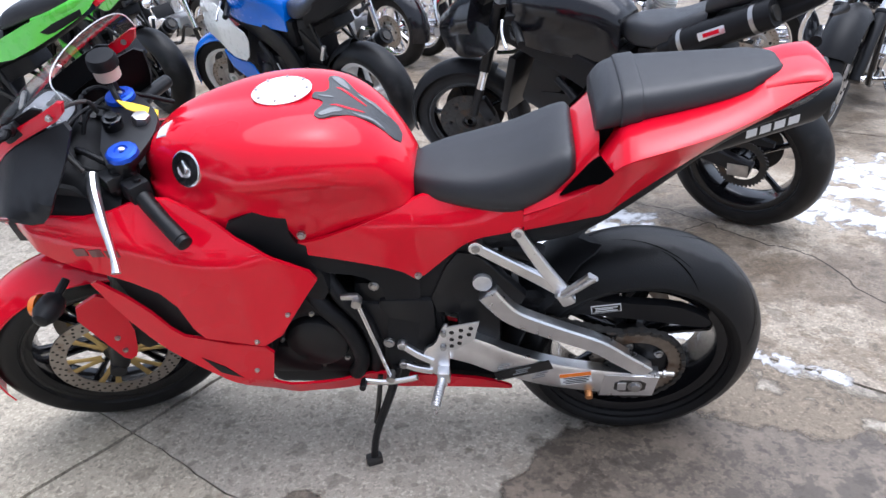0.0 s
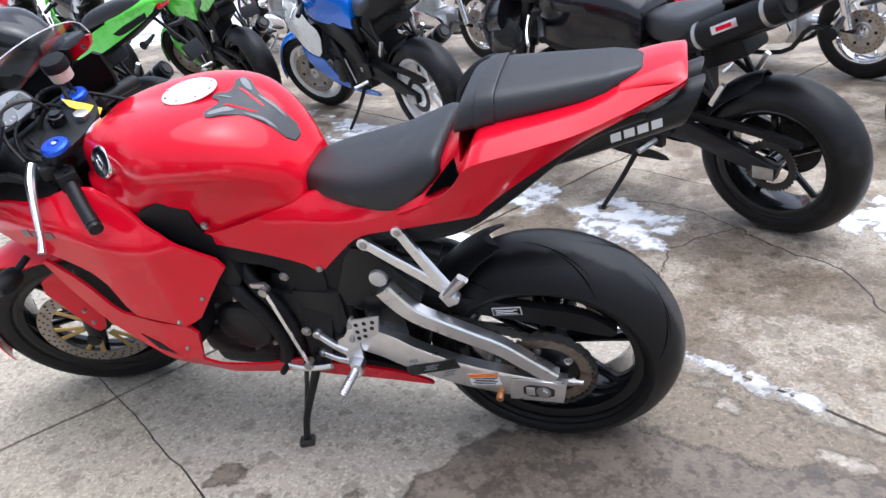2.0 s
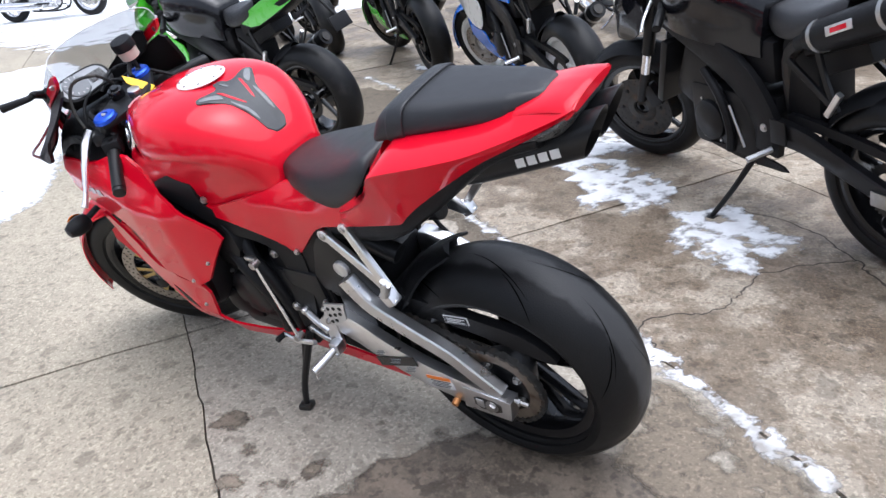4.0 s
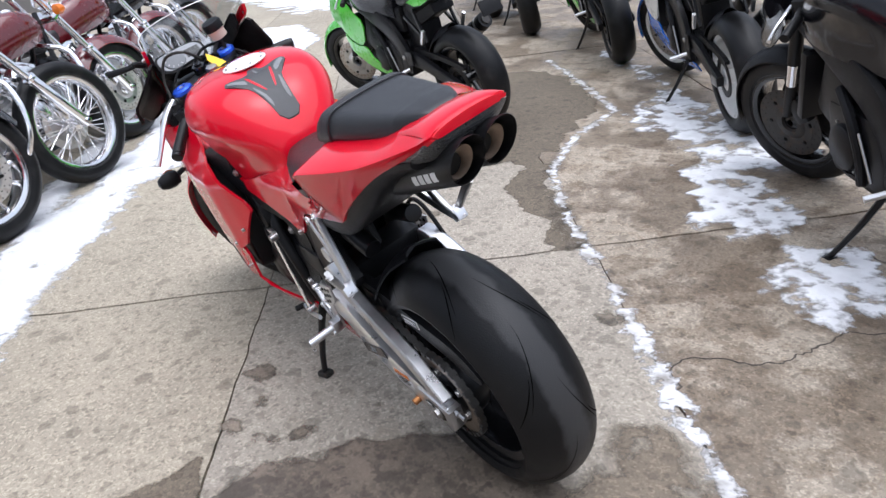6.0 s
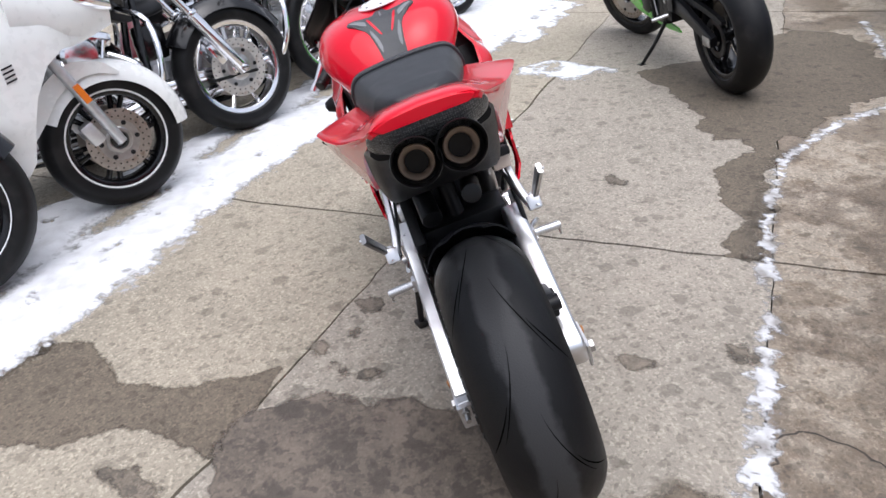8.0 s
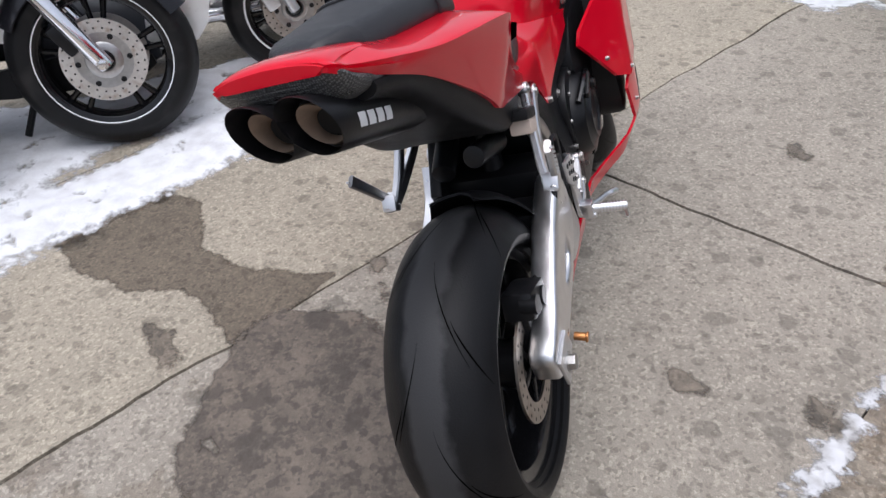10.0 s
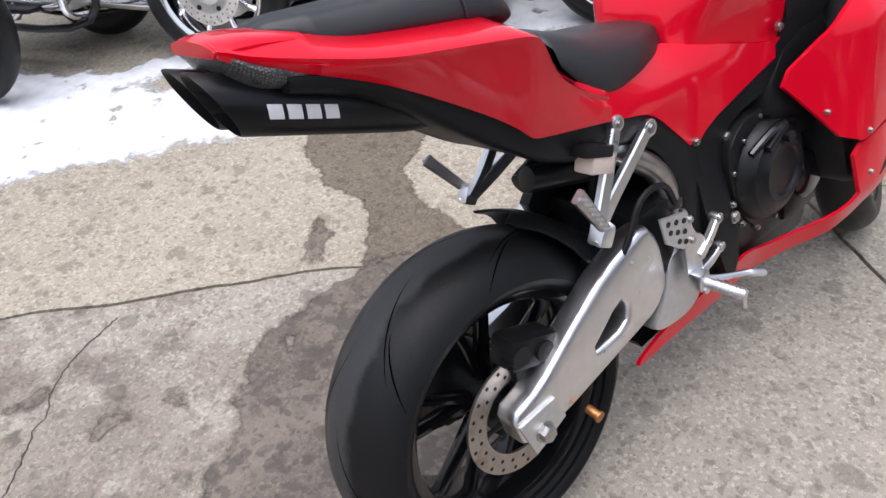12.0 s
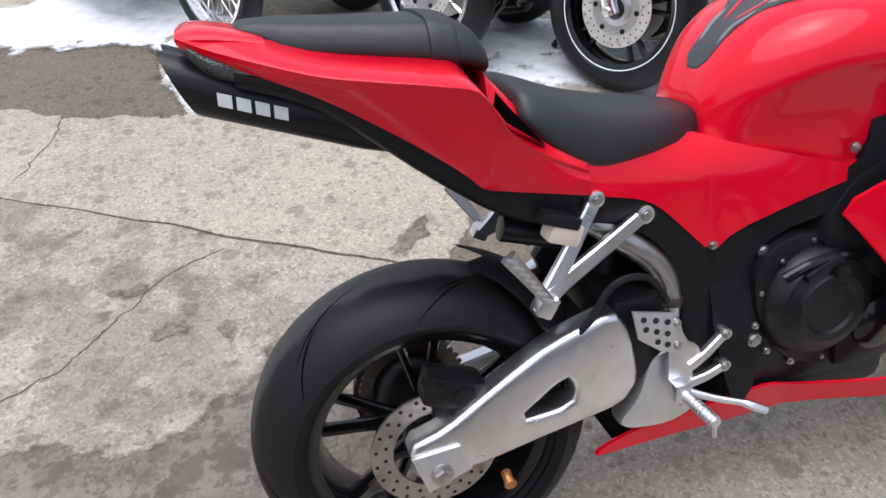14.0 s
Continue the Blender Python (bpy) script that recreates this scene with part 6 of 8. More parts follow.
part("nose_fairing", leant(half_loft([(1.31, [(0.13, 0.70), (0.152, 0.775), (0.135, 0.815), (0.085, 0.865), (0, 0.885)]), (1.38, [(0.09, 0.68), (0.12, 0.75), (0.10, 0.80), (0.06, 0.845), (0, 0.86)]),
                                      (1.46, [(0.03, 0.66), (0.05, 0.72), (0.045, 0.76), (0.03, 0.79), (0, 0.80)])])), RED, bike, "red nose fairing", angle=45)
RAIL_TOP = [(1.085, 1.038), (1.15, 1.002), (1.25, 0.953), (1.36, 0.882), (1.44, 0.80)]
RAIL_Y = [(1.08, 0.172), (1.25, 0.150), (1.36, 0.115), (1.44, 0.06)]


def rail(s):
    """The upper fairing's arm along the screen's lower edge."""
    return leant(plate(RAIL_TOP + [(1.39, 0.80), (1.33, 0.858), (1.25, 0.925), (1.17, 0.965), (1.098, 1.000)], lambda x, z: s * curve1(RAIL_Y, x), 0.006, round_=1))


for s in (1, -1):
    rl = part("screen_rail", rail(s), RED, bike, "red fairing arm under the screen")
    part("rail_lining", leant(plate([(1.15, 1.018), (1.25, 0.968), (1.36, 0.896), (1.435, 0.815), (1.385, 0.80), (1.33, 0.85), (1.25, 0.912), (1.155, 0.958)], lambda x, z: s * (curve1(RAIL_Y, x) - 0.015), 0.003, round_=1)), BLACK_PLASTIC, rl, "black inner lining")
    part("rail_bolt", leant(bolt((1.125, 0.169 * s, 1.0), 0.005, side=s)), STEEL, rl)


def screen_rows():
    rows = []
    for i in range(13):
        f = i / 12
        ex = 1.425 - 0.34 * f
        ez, ey = curve1(RAIL_TOP, ex) - 0.004, curve1(RAIL_Y, ex) - 0.006
        cx, cz = 1.43 - 0.318 * f, 0.835 + 0.252 * f + 0.02 * math.sin(math.pi * f)
        row = []
        for j in range(21):
            a = math.pi * (j / 20 - 0.5)
            c = max(0.0, math.cos(a)) ** 0.5
            row.append(Vector((ex + (cx - ex) * c, ey * math.sin(a), ez + (cz - ez) * c)))
        rows.append(row)
    return rows


def screen_bm():
    bm = bmesh.new()
    vs = [[bm.verts.new(q) for q in r] for r in screen_rows()]
    for a, b in zip(vs, vs[1:]):
        for j in range(20):
            bm.faces.new((a[j], a[j + 1], b[j + 1], b[j]))
    bmesh.ops.solidify(bm, geom=bm.faces[:], thickness=0.003)
    return bm


part("nose_lining", leant(half_loft([(1.28, [(0.145, 0.77), (0.145, 0.80), (0.132, 0.832), (0.085, 0.872), (0, 0.892)]), (1.36, [(0.115, 0.77), (0.118, 0.79), (0.10, 0.825), (0.06, 0.862), (0, 0.876)]), (1.42, [(0.07, 0.765), (0.075, 0.775), (0.06, 0.805), (0.04, 0.835), (0, 0.842)])])), BLACK_PLASTIC, bike, "black lining under the screen", angle=45)
scr = part("windscreen", leant(screen_bm()), CLEAR, bike, "clear plastic windscreen", angle=60)
# the highlight on the screen's rim, drawn as a thin pale metal tube
part("screen_edge", leant(tube(screen_rows()[-1], 0.0014, 6)), CAST, scr, "thin pale tube for the highlight along the screen's edge")
dash = part("dash_panel", half_loft([(1.06, [(0.15, 0.73), (0.165, 0.775), (0.14, 0.815), (0.09, 0.825), (0, 0.825)]), (1.19, [(0.165, 0.74), (0.168, 0.79), (0.145, 0.84), (0.10, 0.89), (0, 0.90)]), (1.32, [(0.135, 0.72), (0.14, 0.78), (0.115, 0.83), (0.08, 0.86), (0, 0.875)])]), BLACK_PLASTIC, bike, "black inner dash")
for s in (1, -1):
    part("inner_panel", leant(plate([(1.085, 0.995), (1.17, 0.962), (1.25, 0.922), (1.33, 0.858), (1.37, 0.80), (1.34, 0.775), (1.26, 0.83), (1.17, 0.822), (1.13, 0.86), (1.10, 0.92)],
                                    lambda x, z: s * (curve1(RAIL_Y, x) - 0.004 + (0.105 if s > 0 else 0.05) * min(1.0, max(0.0, (curve1([(1.085, 1.0), (1.25, 0.93), (1.36, 0.85), (1.44, 0.78)], x) - z) / 0.10)) ** 1.3), 0.006, cell=0.018, round_=1)), BLACK_PLASTIC, dash, "black inner fairing panel")
    part("panel_edge", leant(tube([(x, s * (y + (0.0 if s > 0 else -0.03)), z) for x, y, z in ((1.335, 0.13, 0.866), (1.345, 0.19, 0.83), (1.30, 0.232, 0.835), (1.262, 0.252, 0.836), (1.22, 0.245, 0.828))], 0.004, 8)), MAROON, dash, "thin dark red fairing edge")
    part("duct_cover", leant(plate([(1.10, 0.80), (1.16, 0.855), (1.25, 0.84), (1.29, 0.80), (1.24, 0.775), (1.12, 0.775)], lambda x, z: s * 0.170, 0.016, round_=1)), BLACK_PLASTIC, dash, "black duct cover")
DM = pose(1.222, 0.022, 0.943, 0, -40, 0) @ Matrix.Diagonal((0.86, 0.86, 0.86, 1))
inst = part("instrument", prism([(-0.048, -0.085), (-0.052, 0.05), (-0.03, 0.095), (0.03, 0.10), (0.05, 0.07), (0.052, -0.07), (0.02, -0.10)], -0.02, 0.02, 0.008, 2), BLACK_PLASTIC, bike, "instrument cluster with a round dial and a painted grey sky reflection", m=DM @ Matrix(((1, 0, 0, 0), (0, 0, 1, 0), (0, 1, 0, 0), (0, 0, 0, 1))))
part("instrument_glass", prism([(-0.038, -0.075), (-0.042, 0.045), (-0.026, 0.083), (0.026, 0.088), (0.04, 0.06), (0.042, -0.06), (0.016, -0.088)], 0.0, 0.023, 0.002, 2), DIAL_GREY, inst, m=DM @ Matrix(((1, 0, 0, 0), (0, 0, 1, 0), (0, 1, 0, 0), (0, 0, 0, 1))))
part("dial", lathe([(0.0, 0.0285), (0.036, 0.0285), (0.040, 0.0275), (0.042, 0.023)], 32, closed=False), GREY_PRINT, inst, m=DM @ pose(0, 0.03, 0, 90, 0, 0))
for k in range(9):
    a = radians(-30 + k * 30)
    part("dial_mark", box(0.032 * math.cos(a), 0.03 + 0.032 * math.sin(a), 0.0292, 0.007, 0.002, 0.001, 0, Matrix.Rotation(a, 4, "Z")), WHITE_PRINT, inst, m=DM)
part("display", box(0, -0.045, 0.025, 0.035, 0.055, 0.003, 0.001), LENS, inst, m=DM)
for s in (1, -1):
    sig = part("turn_signal", lathe([(0.0, 0.05), (0.016, 0.045), (0.026, 0.025), (0.028, 0.0), (0.022, -0.02), (0.0, -0.03)], 20, closed=False), BLACK_PLASTIC, bike, "black turn signal with an orange lens", m=Matrix.Translation((1.245, 0.232 * s, 0.622)) @ pose(0, 0, 0, 0, 0, 0) @ (Matrix.Identity(4) if s > 0 else Matrix.Rotation(math.pi, 4, "Z")))
    part("signal_lens", lathe([(0.0, 0.02), (0.022, 0.015), (0.026, 0.0)], 18, closed=False), ORANGE, sig, m=Matrix.Translation((1.267, 0.232 * s, 0.622)) @ pose(0, 0, -90, 0, 0, 0) @ pose(0, 0, 90, 0, 0, -90))
    part("signal_stalk", rod((1.235, 0.17 * s, 0.64), (1.243, 0.215 * s, 0.626), 0.009, 10), BLACK_PLASTIC, sig)
# model name on the fairing, as plain bars
for k in range(3):
    x = 1.16 - 0.035 * k
    part("model_mark", plate([(x, 0.728), (x - 0.028, 0.732), (x - 0.024, 0.75), (x + 0.004, 0.746)], lambda a, b: yf(a, b) + skew(a) + 0.0015, 0.001, round_=0, edge=0.001), material("dark_red_print", (0.12, 0.004, 0.008), 0.3, vary=0.05, coat=0.8) if k == 0 else bpy.data.materials["dark_red_print"], bike)

mir = part("mirror_stay", leant(tube([(1.225, 0.15, 0.965), (1.205, 0.185, 0.985), (1.200, 0.205, 0.985), (1.24, 0.262, 0.985)], [0.012, 0.010, 0.008, 0.011], 10)), BLACK_PLASTIC, bike, "black mirror stay folded flat, with no mirror")
part("stay_base", leant(box(1.225, 0.150, 0.962, 0.045, 0.016, 0.03, 0.005, pose(0, 0, 0, 0, 28, 0))), BLACK_PLASTIC, mir)

# ---- the other motorcycles parked round it ----
def at_rear(x, y, heading, lean):
    return pose(x, y, 0, lean, 0, heading)


def at_front(x, y, heading, lean, base):
    return pose(x - base * math.cos(radians(heading)), y - base * math.sin(radians(heading)), 0, lean, 0, heading)


def wheel(parent, c, R, W, rim_r, rim_mat, spokes=5, pair_=0.2, disc=(0.0,), disc_r=(0.10, 0.15), tyre_mat=None, m=None, name="front_wheel", label="", spoke_mat=None, wire=0, pale=None):
    """A wheel: rim, tyre, hub, spokes and discs."""
    m = (m or Matrix.Identity(4)) @ Matrix.Translation(c)
    w = part(name, rim_bm(rim_r - 0.002, W * 0.8), rim_mat, parent, label, m=m)
    part("tyre", tyre_bm(R, W, rim_r, 48), tyre_mat or RUBBER, w, m=m)
    part("hub", lathe([(0.015, -W), (0.04, -W * 0.9), (0.035, 0), (0.04, W * 0.9), (0.015, W)], 20), spoke_mat or rim_mat, w, m=m)
    if wire:
        for k in range(wire):
            s = 1 if k % 2 else -1
            a = 2 * math.pi * k / wire
            b = a + (0.55 if k % 4 < 2 else -0.55)
            part("wire_spoke", rod((0.036 * math.cos(b), s * W * 0.7, 0.036 * math.sin(b)), ((rim_r - 0.02) * math.cos(a), s * W * 0.12, (rim_r - 0.02) * math.sin(a)), 0.0022, 5), CHROME, w, m=m)
    else:
        for k in range(spokes):
            part("spoke", spokes_bm(0.03, rim_r - 0.018, 1, 0.026, 0.035, pair_, 0.75, phase=k * 2 * math.pi / spokes + 0.2), spoke_mat or rim_mat, w, m=m)
    for s in disc:
        part("brake_disc", disc_bm(disc_r[0], disc_r[1], s), pale or DISC_STEEL, w, "drilled steel brake disc", m=m)
        tagged(part("disc_drilling", holes_bm(disc_r[0] + 0.004, disc_r[1] - 0.002, s, 1 if s > 0 else -1, 2, 24, 0.004), HOLE, w, m=m), kind="stuff")
        e = 1 if s > 0 else -1
        part("disc_carrier", lathe([(0.035, s * 0.9), (0.04, s + 0.006 * e), (disc_r[0] * 0.62, s + 0.005 * e), (disc_r[0] * 0.68, s + 0.001 * e), (disc_r[0] + 0.003, s + 0.003 * e), (disc_r[0] + 0.003, s * 0.96), (0.035, s * 0.86)], 30), pale if pale == DARK_METAL else STEEL, w, m=m)
        for k in range(6):
            part("carrier_bolt", bolt(((disc_r[0] - 0.008) * math.cos(k * 1.047), s + 0.004 * e, (disc_r[0] - 0.008) * math.sin(k * 1.047)), 0.008, 0.004, side=e), BLACK_METAL, w, m=m)
    return w


def sport(m, label, tank_mat, side_mat, tail_mat, rim_mat, frame_mat, trim_mat, cans, steer=24, plate_=False, bare=False):
    """A sport motorcycle; rear axle over the origin, nose along +x."""
    b = thing("sport_motorcycle", m, label, "motorcycle", "parked sport motorcycles")
    rw = wheel(b, (0, 0, 0.31), 0.312, 0.09, 0.218, rim_mat, 5, 0.0, (-0.085,), (0.07, 0.11), RUBBER, pale=DARK_METAL if bare else None, name="rear_wheel", label="black tyre on a cast rim")
    part("sprocket", sprocket_bm(0.10, 0.08, 40), DARK_METAL, rw, m=Matrix.Translation((0, 0, 0.31)))
    ax = Vector((-0.40, 0, 0.917)).normalized()
    st = Matrix.Translation((1.06, 0, 0.93)) @ Matrix.Rotation(radians(steer), 4, ax) @ Matrix.Translation((-1.06, 0, -0.93))
    wheel(b, (1.375, 0, 0.30), 0.302, 0.062, 0.218, rim_mat, 5, 0.0, (0.062, -0.062), (0.11, 0.155), RUBBER, pale=DARK_METAL if bare else None, m=st, label="black tyre on a cast rim")
    for s in (1, -1):
        part("swingarm", beam([(0.45, 0.43), (0.30, 0.415), (0.12, 0.36), (-0.05, 0.31)], 0.115 * s, (0.095, 0.055), 0.035), BLACK_METAL, b, "black swingarm")
        part("axle_plate", prism([(-0.045, 0.335), (0.035, 0.335), (0.035, 0.285), (-0.045, 0.285)], 0.134 * s, 0.138 * s, 0.001), STEEL, b)
        part("fork_leg", join(rod((1.09, 0.10 * s, 0.93), (1.225, 0.10 * s, 0.61), 0.026, 14), rod((1.225, 0.10 * s, 0.61), (1.33, 0.10 * s, 0.37), 0.021, 14)), BLACK_METAL, b, m=st)
        part("fork_tube", rod((1.225, 0.10 * s, 0.61), (1.265, 0.10 * s, 0.515), 0.0225, 14), CHROME, b, m=st)
        part("caliper", box(1.27, 0.085 * s, 0.39, 0.06, 0.05, 0.11, 0.012, pose(0, 0, 0, 0, 20, 0)), BLACK_METAL, b, m=st)
        part("frame_spar", beam([(1.02, 0.82), (0.80, 0.72), (0.58, 0.60), (0.47, 0.45), (0.47, 0.34)], 0.125 * s, (0.13, 0.11), 0.035), frame_mat, b)
        part("spar_bolt", bolt((0.47, 0.144 * s, 0.44), 0.012, side=s), STEEL, b)
        yy = lambda x, z: s * curve1([(0.5, 0.14), (0.8, 0.19), (1.05, 0.215), (1.25, 0.19), (1.42, 0.09)], x) * curve1([(0.2, 0.55), (0.32, 0.85), (0.45, 1), (0.72, 1), (0.88, 0.7)], z)
        part("side_fairing", plate([(1.40, 0.76), (1.28, 0.83), (1.10, 0.84), (1.02, 0.77), (1.10, 0.70), (1.22, 0.68), (1.34, 0.70)] if bare else [(1.40, 0.76), (1.28, 0.83), (1.08, 0.84), (0.92, 0.74), (0.80, 0.66), (0.86, 0.50), (0.98, 0.52), (1.08, 0.60), (1.22, 0.66), (1.34, 0.70)], yy), side_mat, b, "painted side fairing")
        part("lower_fairing", plate([(0.80, 0.31), (0.62, 0.24), (0.42, 0.24), (0.44, 0.28), (0.66, 0.31)] if bare else [(1.12, 0.58), (1.04, 0.44), (0.90, 0.33), (0.62, 0.24), (0.42, 0.24), (0.44, 0.28), (0.66, 0.30), (0.82, 0.40), (0.85, 0.49), (0.98, 0.50)], lambda x, z: yy(x, z) * 0.97), trim_mat, b)
        part("grip", rod((1.0, 0.24 * s, 0.865), (0.965, 0.345 * s, 0.85), 0.017, 12, 0.003), RUBBER, b, m=st)
        part("lever", tube([(1.07, 0.19 * s, 0.885), (1.06, 0.27 * s, 0.86), (1.03, 0.35 * s, 0.84)], [0.008, 0.006, 0.008], 8), ALU, b, m=st)
        part("clip_on_bar", join(rod((1.06, 0.11 * s, 0.90), (1.0, 0.25 * s, 0.866), 0.012, 10), box(1.03, 0.18 * s, 0.89, 0.05, 0.05, 0.04, 0.008)), BLACK_PLASTIC, b, m=st)
        mm = Matrix.Translation((1.22, 0.32 * s, 1.06)) @ pose(0, 0, 0, 16, 0, 90 - 12 * s) @ Matrix.Diagonal((1.3, 1, 0.8, 1))
        mi = part("mirror", lathe([(0.0, -0.045), (0.035, -0.038), (0.052, -0.018), (0.054, 0.002)], 20, closed=False), side_mat, b, m=mm)
        part("mirror_glass", lathe([(0.0, 0.0), (0.05, 0.0)], 20, closed=False), CHROME, mi, m=mm)
        part("mirror_stalk", rod((1.23, 0.14 * s, 0.96), (1.23, 0.29 * s, 1.045), 0.008, 8), BLACK_PLASTIC, mi)
        part("tail_side", plate([(0.30, 0.80), (0.10, 0.90), (-0.18, 1.0), (-0.30, 1.01), (-0.24, 0.95), (-0.02, 0.84), (0.18, 0.76)], lambda x, z: s * curve1([(-0.3, 0.045), (0, 0.105), (0.3, 0.13)], x)), tail_mat, b)
        part("pillion_hanger", join(beam([(0.36, 0.70), (0.25, 0.62), (0.17, 0.56)], 0.12 * s, 0.022, 0.014), beam([(0.24, 0.75), (0.21, 0.65), (0.17, 0.56)], 0.12 * s, 0.02, 0.014)), BLACK_METAL, b)
        part("pillion_peg", beam([(0.18, 0.56), (0.13, 0.64)], 0.15 * s, 0.02, 0.018), ALU, b)
        part("heel_plate", box(0.40, 0.145 * s, 0.44, 0.07, 0.006, 0.09, 0.003), BLACK_METAL, b)
        part("rider_peg", rod((0.43, 0.15 * s, 0.37), (0.45, 0.24 * s, 0.36), 0.011, 10), ALU, b)
        part("turn_signal", tube([(-0.22, 0.06 * s, 0.86), (-0.23, 0.13 * s, 0.85), (-0.235, 0.17 * s, 0.85)], [0.007, 0.012, 0.02], 10), BLACK_PLASTIC, b)
    part("engine", join(box(0.70, 0, 0.41, 0.36, 0.27, 0.26, 0.03), box(0.86, 0, 0.55, 0.18, 0.25, 0.24, 0.03, pose(0, 0, 0, 0, -25, 0)), box(0.52, 0, 0.44, 0.14, 0.2, 0.2, 0.03)), BLACK_METAL, b)
    part("engine_cover", lathe([(0.0, 0.165), (0.06, 0.163), (0.08, 0.15), (0.085, 0.12)], 28, closed=False), BLACK_METAL, b, m=Matrix.Translation((0.76, 0, 0.40)))
    part("engine_cover", lathe([(0.0, -0.165), (0.08, -0.163), (0.1, -0.15), (0.105, -0.12)], 28, closed=False), BLACK_METAL, b, m=Matrix.Translation((0.68, 0, 0.42)))
    for k in range(6):
        a = k * math.pi / 3
        part("cover_bolt", bolt((0.76 + 0.092 * math.cos(a), 0.133, 0.40 + 0.092 * math.sin(a)), 0.006), STEEL, b)
    part("airbox", join(box(0.62, 0, 0.66, 0.34, 0.20, 0.16, 0.03), box(0.36, 0, 0.60, 0.16, 0.16, 0.30, 0.03)), BLACK_PLASTIC, b)
    part("battery_tray", box(0.20, 0, 0.73, 0.22, 0.15, 0.12, 0.02, pose(0, 0, 0, 0, 22, 0)), BLACK_PLASTIC, b)
    part("hose", tube([(0.78, 0.13, 0.60), (0.68, 0.15, 0.52), (0.64, 0.15, 0.40), (0.66, 0.14, 0.30)], 0.018, 10), BLACK_PLASTIC, b)
    part("shift_rod", rod((0.62, 0.16, 0.50), (0.55, 0.165, 0.35), 0.005, 8), STEEL, b)
    part("fuel_tank", half_loft([(1.06, tank_ring(0.90, 0.06, 0.87, 0.08, 0.80, 0.08)), (0.98, tank_ring(0.965, 0.14, 0.90, 0.15, 0.77, 0.155)), (0.84, tank_ring(0.995, 0.185, 0.90, 0.17, 0.74, 0.18)), (0.70, tank_ring(0.985, 0.175, 0.88, 0.145, 0.71, 0.15)),
                                 (0.58, tank_ring(0.93, 0.13, 0.84, 0.12, 0.69, 0.12)), (0.50, tank_ring(0.86, 0.09, 0.80, 0.11, 0.68, 0.105))], 3, 3), tank_mat, b, "painted fuel tank", angle=50)
    part("filler_cap", lathe([(0.0, 0.006), (0.045, 0.006), (0.055, 0.0), (0.055, -0.005)], 24, closed=False), BLACK_METAL, b, m=pose(0.80, 0, 0.998, 90, 0, 0))
    part("rider_seat", half_loft([(0.52, seat_ring(0.835, 0.05, 0.79, 0.5)), (0.44, seat_ring(0.855, 0.10, 0.77, 0.5)), (0.32, seat_ring(0.86, 0.13, 0.78, 0.5)), (0.20, seat_ring(0.90, 0.125, 0.83, 0.5)), (0.15, seat_ring(0.915, 0.10, 0.87, 0.4))], 3, 3), VINYL, b, "black seat", angle=60)
    part("pillion_seat", half_loft([(0.16, seat_ring(0.95, 0.09, 0.90, 0.5)), (0.10, seat_ring(0.99, 0.10, 0.92, 0.5)), (-0.06, seat_ring(1.03, 0.09, 0.965, 0.5)), (-0.18, seat_ring(1.04, 0.065, 1.0, 0.5)), (-0.20, seat_ring(1.02, 0.04, 1.005, 0.5))], 3, 3), VINYL, b, angle=60)
    part("tail_top", half_loft([(0.0, [(0.08, 0.88), (0.10, 0.92), (0.085, 0.955), (0, 0.97)]), (-0.18, [(0.06, 0.95), (0.075, 0.985), (0.06, 1.01), (0, 1.02)]), (-0.31, [(0.02, 1.0), (0.03, 1.015), (0.025, 1.03), (0, 1.035)])], 3, 3), tail_mat, b)
    part("undertail", half_loft([(0.30, [(0.06, 0.70), (0.11, 0.72), (0.11, 0.80), (0, 0.82)]), (0.0, [(0.05, 0.81), (0.095, 0.83), (0.095, 0.90), (0, 0.92)]), (-0.22, [(0.03, 0.93), (0.06, 0.94), (0.06, 0.97), (0, 0.98)])], 3, 3), BLACK_PLASTIC, b)
    part("tail_light", box(-0.285, 0, 0.985, 0.03, 0.07, 0.028, 0.006, pose(0, 0, 0, 0, 30, 0)), bpy.data.materials["red_paint"], b)
    part("hugger", arch(0.335, 0.095, 10, 80, z0=0.31, tip=0.5), BLACK_PLASTIC, b)
    part("chain_guard", plate([(0.40, 0.50), (0.10, 0.47), (-0.12, 0.43), (-0.12, 0.40), (0.10, 0.44), (0.40, 0.46)], lambda x, z: 0.10, 0.02), BLACK_PLASTIC, b)
    part("front_fender", arch(0.322, 0.07, -5, 125, n=16, x0=1.375, z0=0.30), trim_mat, b, m=st)
    part("nose_fairing", half_loft([(1.18, [(0.16, 0.76), (0.19, 0.83), (0.15, 0.91), (0.09, 0.96), (0, 0.985)]), (1.30, [(0.12, 0.70), (0.155, 0.79), (0.12, 0.87), (0.07, 0.91), (0, 0.925)]), (1.44, [(0.05, 0.66), (0.08, 0.74), (0.07, 0.79), (0.04, 0.82), (0, 0.83)])], 3, 3), side_mat, b, angle=45)
    part("headlight", half_loft([(1.36, [(0.05, 0.735), (0.10, 0.755), (0.095, 0.80), (0, 0.805)]), (1.41, [(0.03, 0.735), (0.085, 0.75), (0.075, 0.785), (0, 0.79)])], 3, 3), CHROME, b)
    sc = part("windscreen", screen_bm(), SMOKE, b, m=Matrix.Translation((0.02, 0, 0.03)), angle=60)
    part("dash", box(1.17, 0, 0.93, 0.08, 0.18, 0.06, 0.01, pose(0, 0, 0, 0, -35, 0)), BLACK_PLASTIC, b)
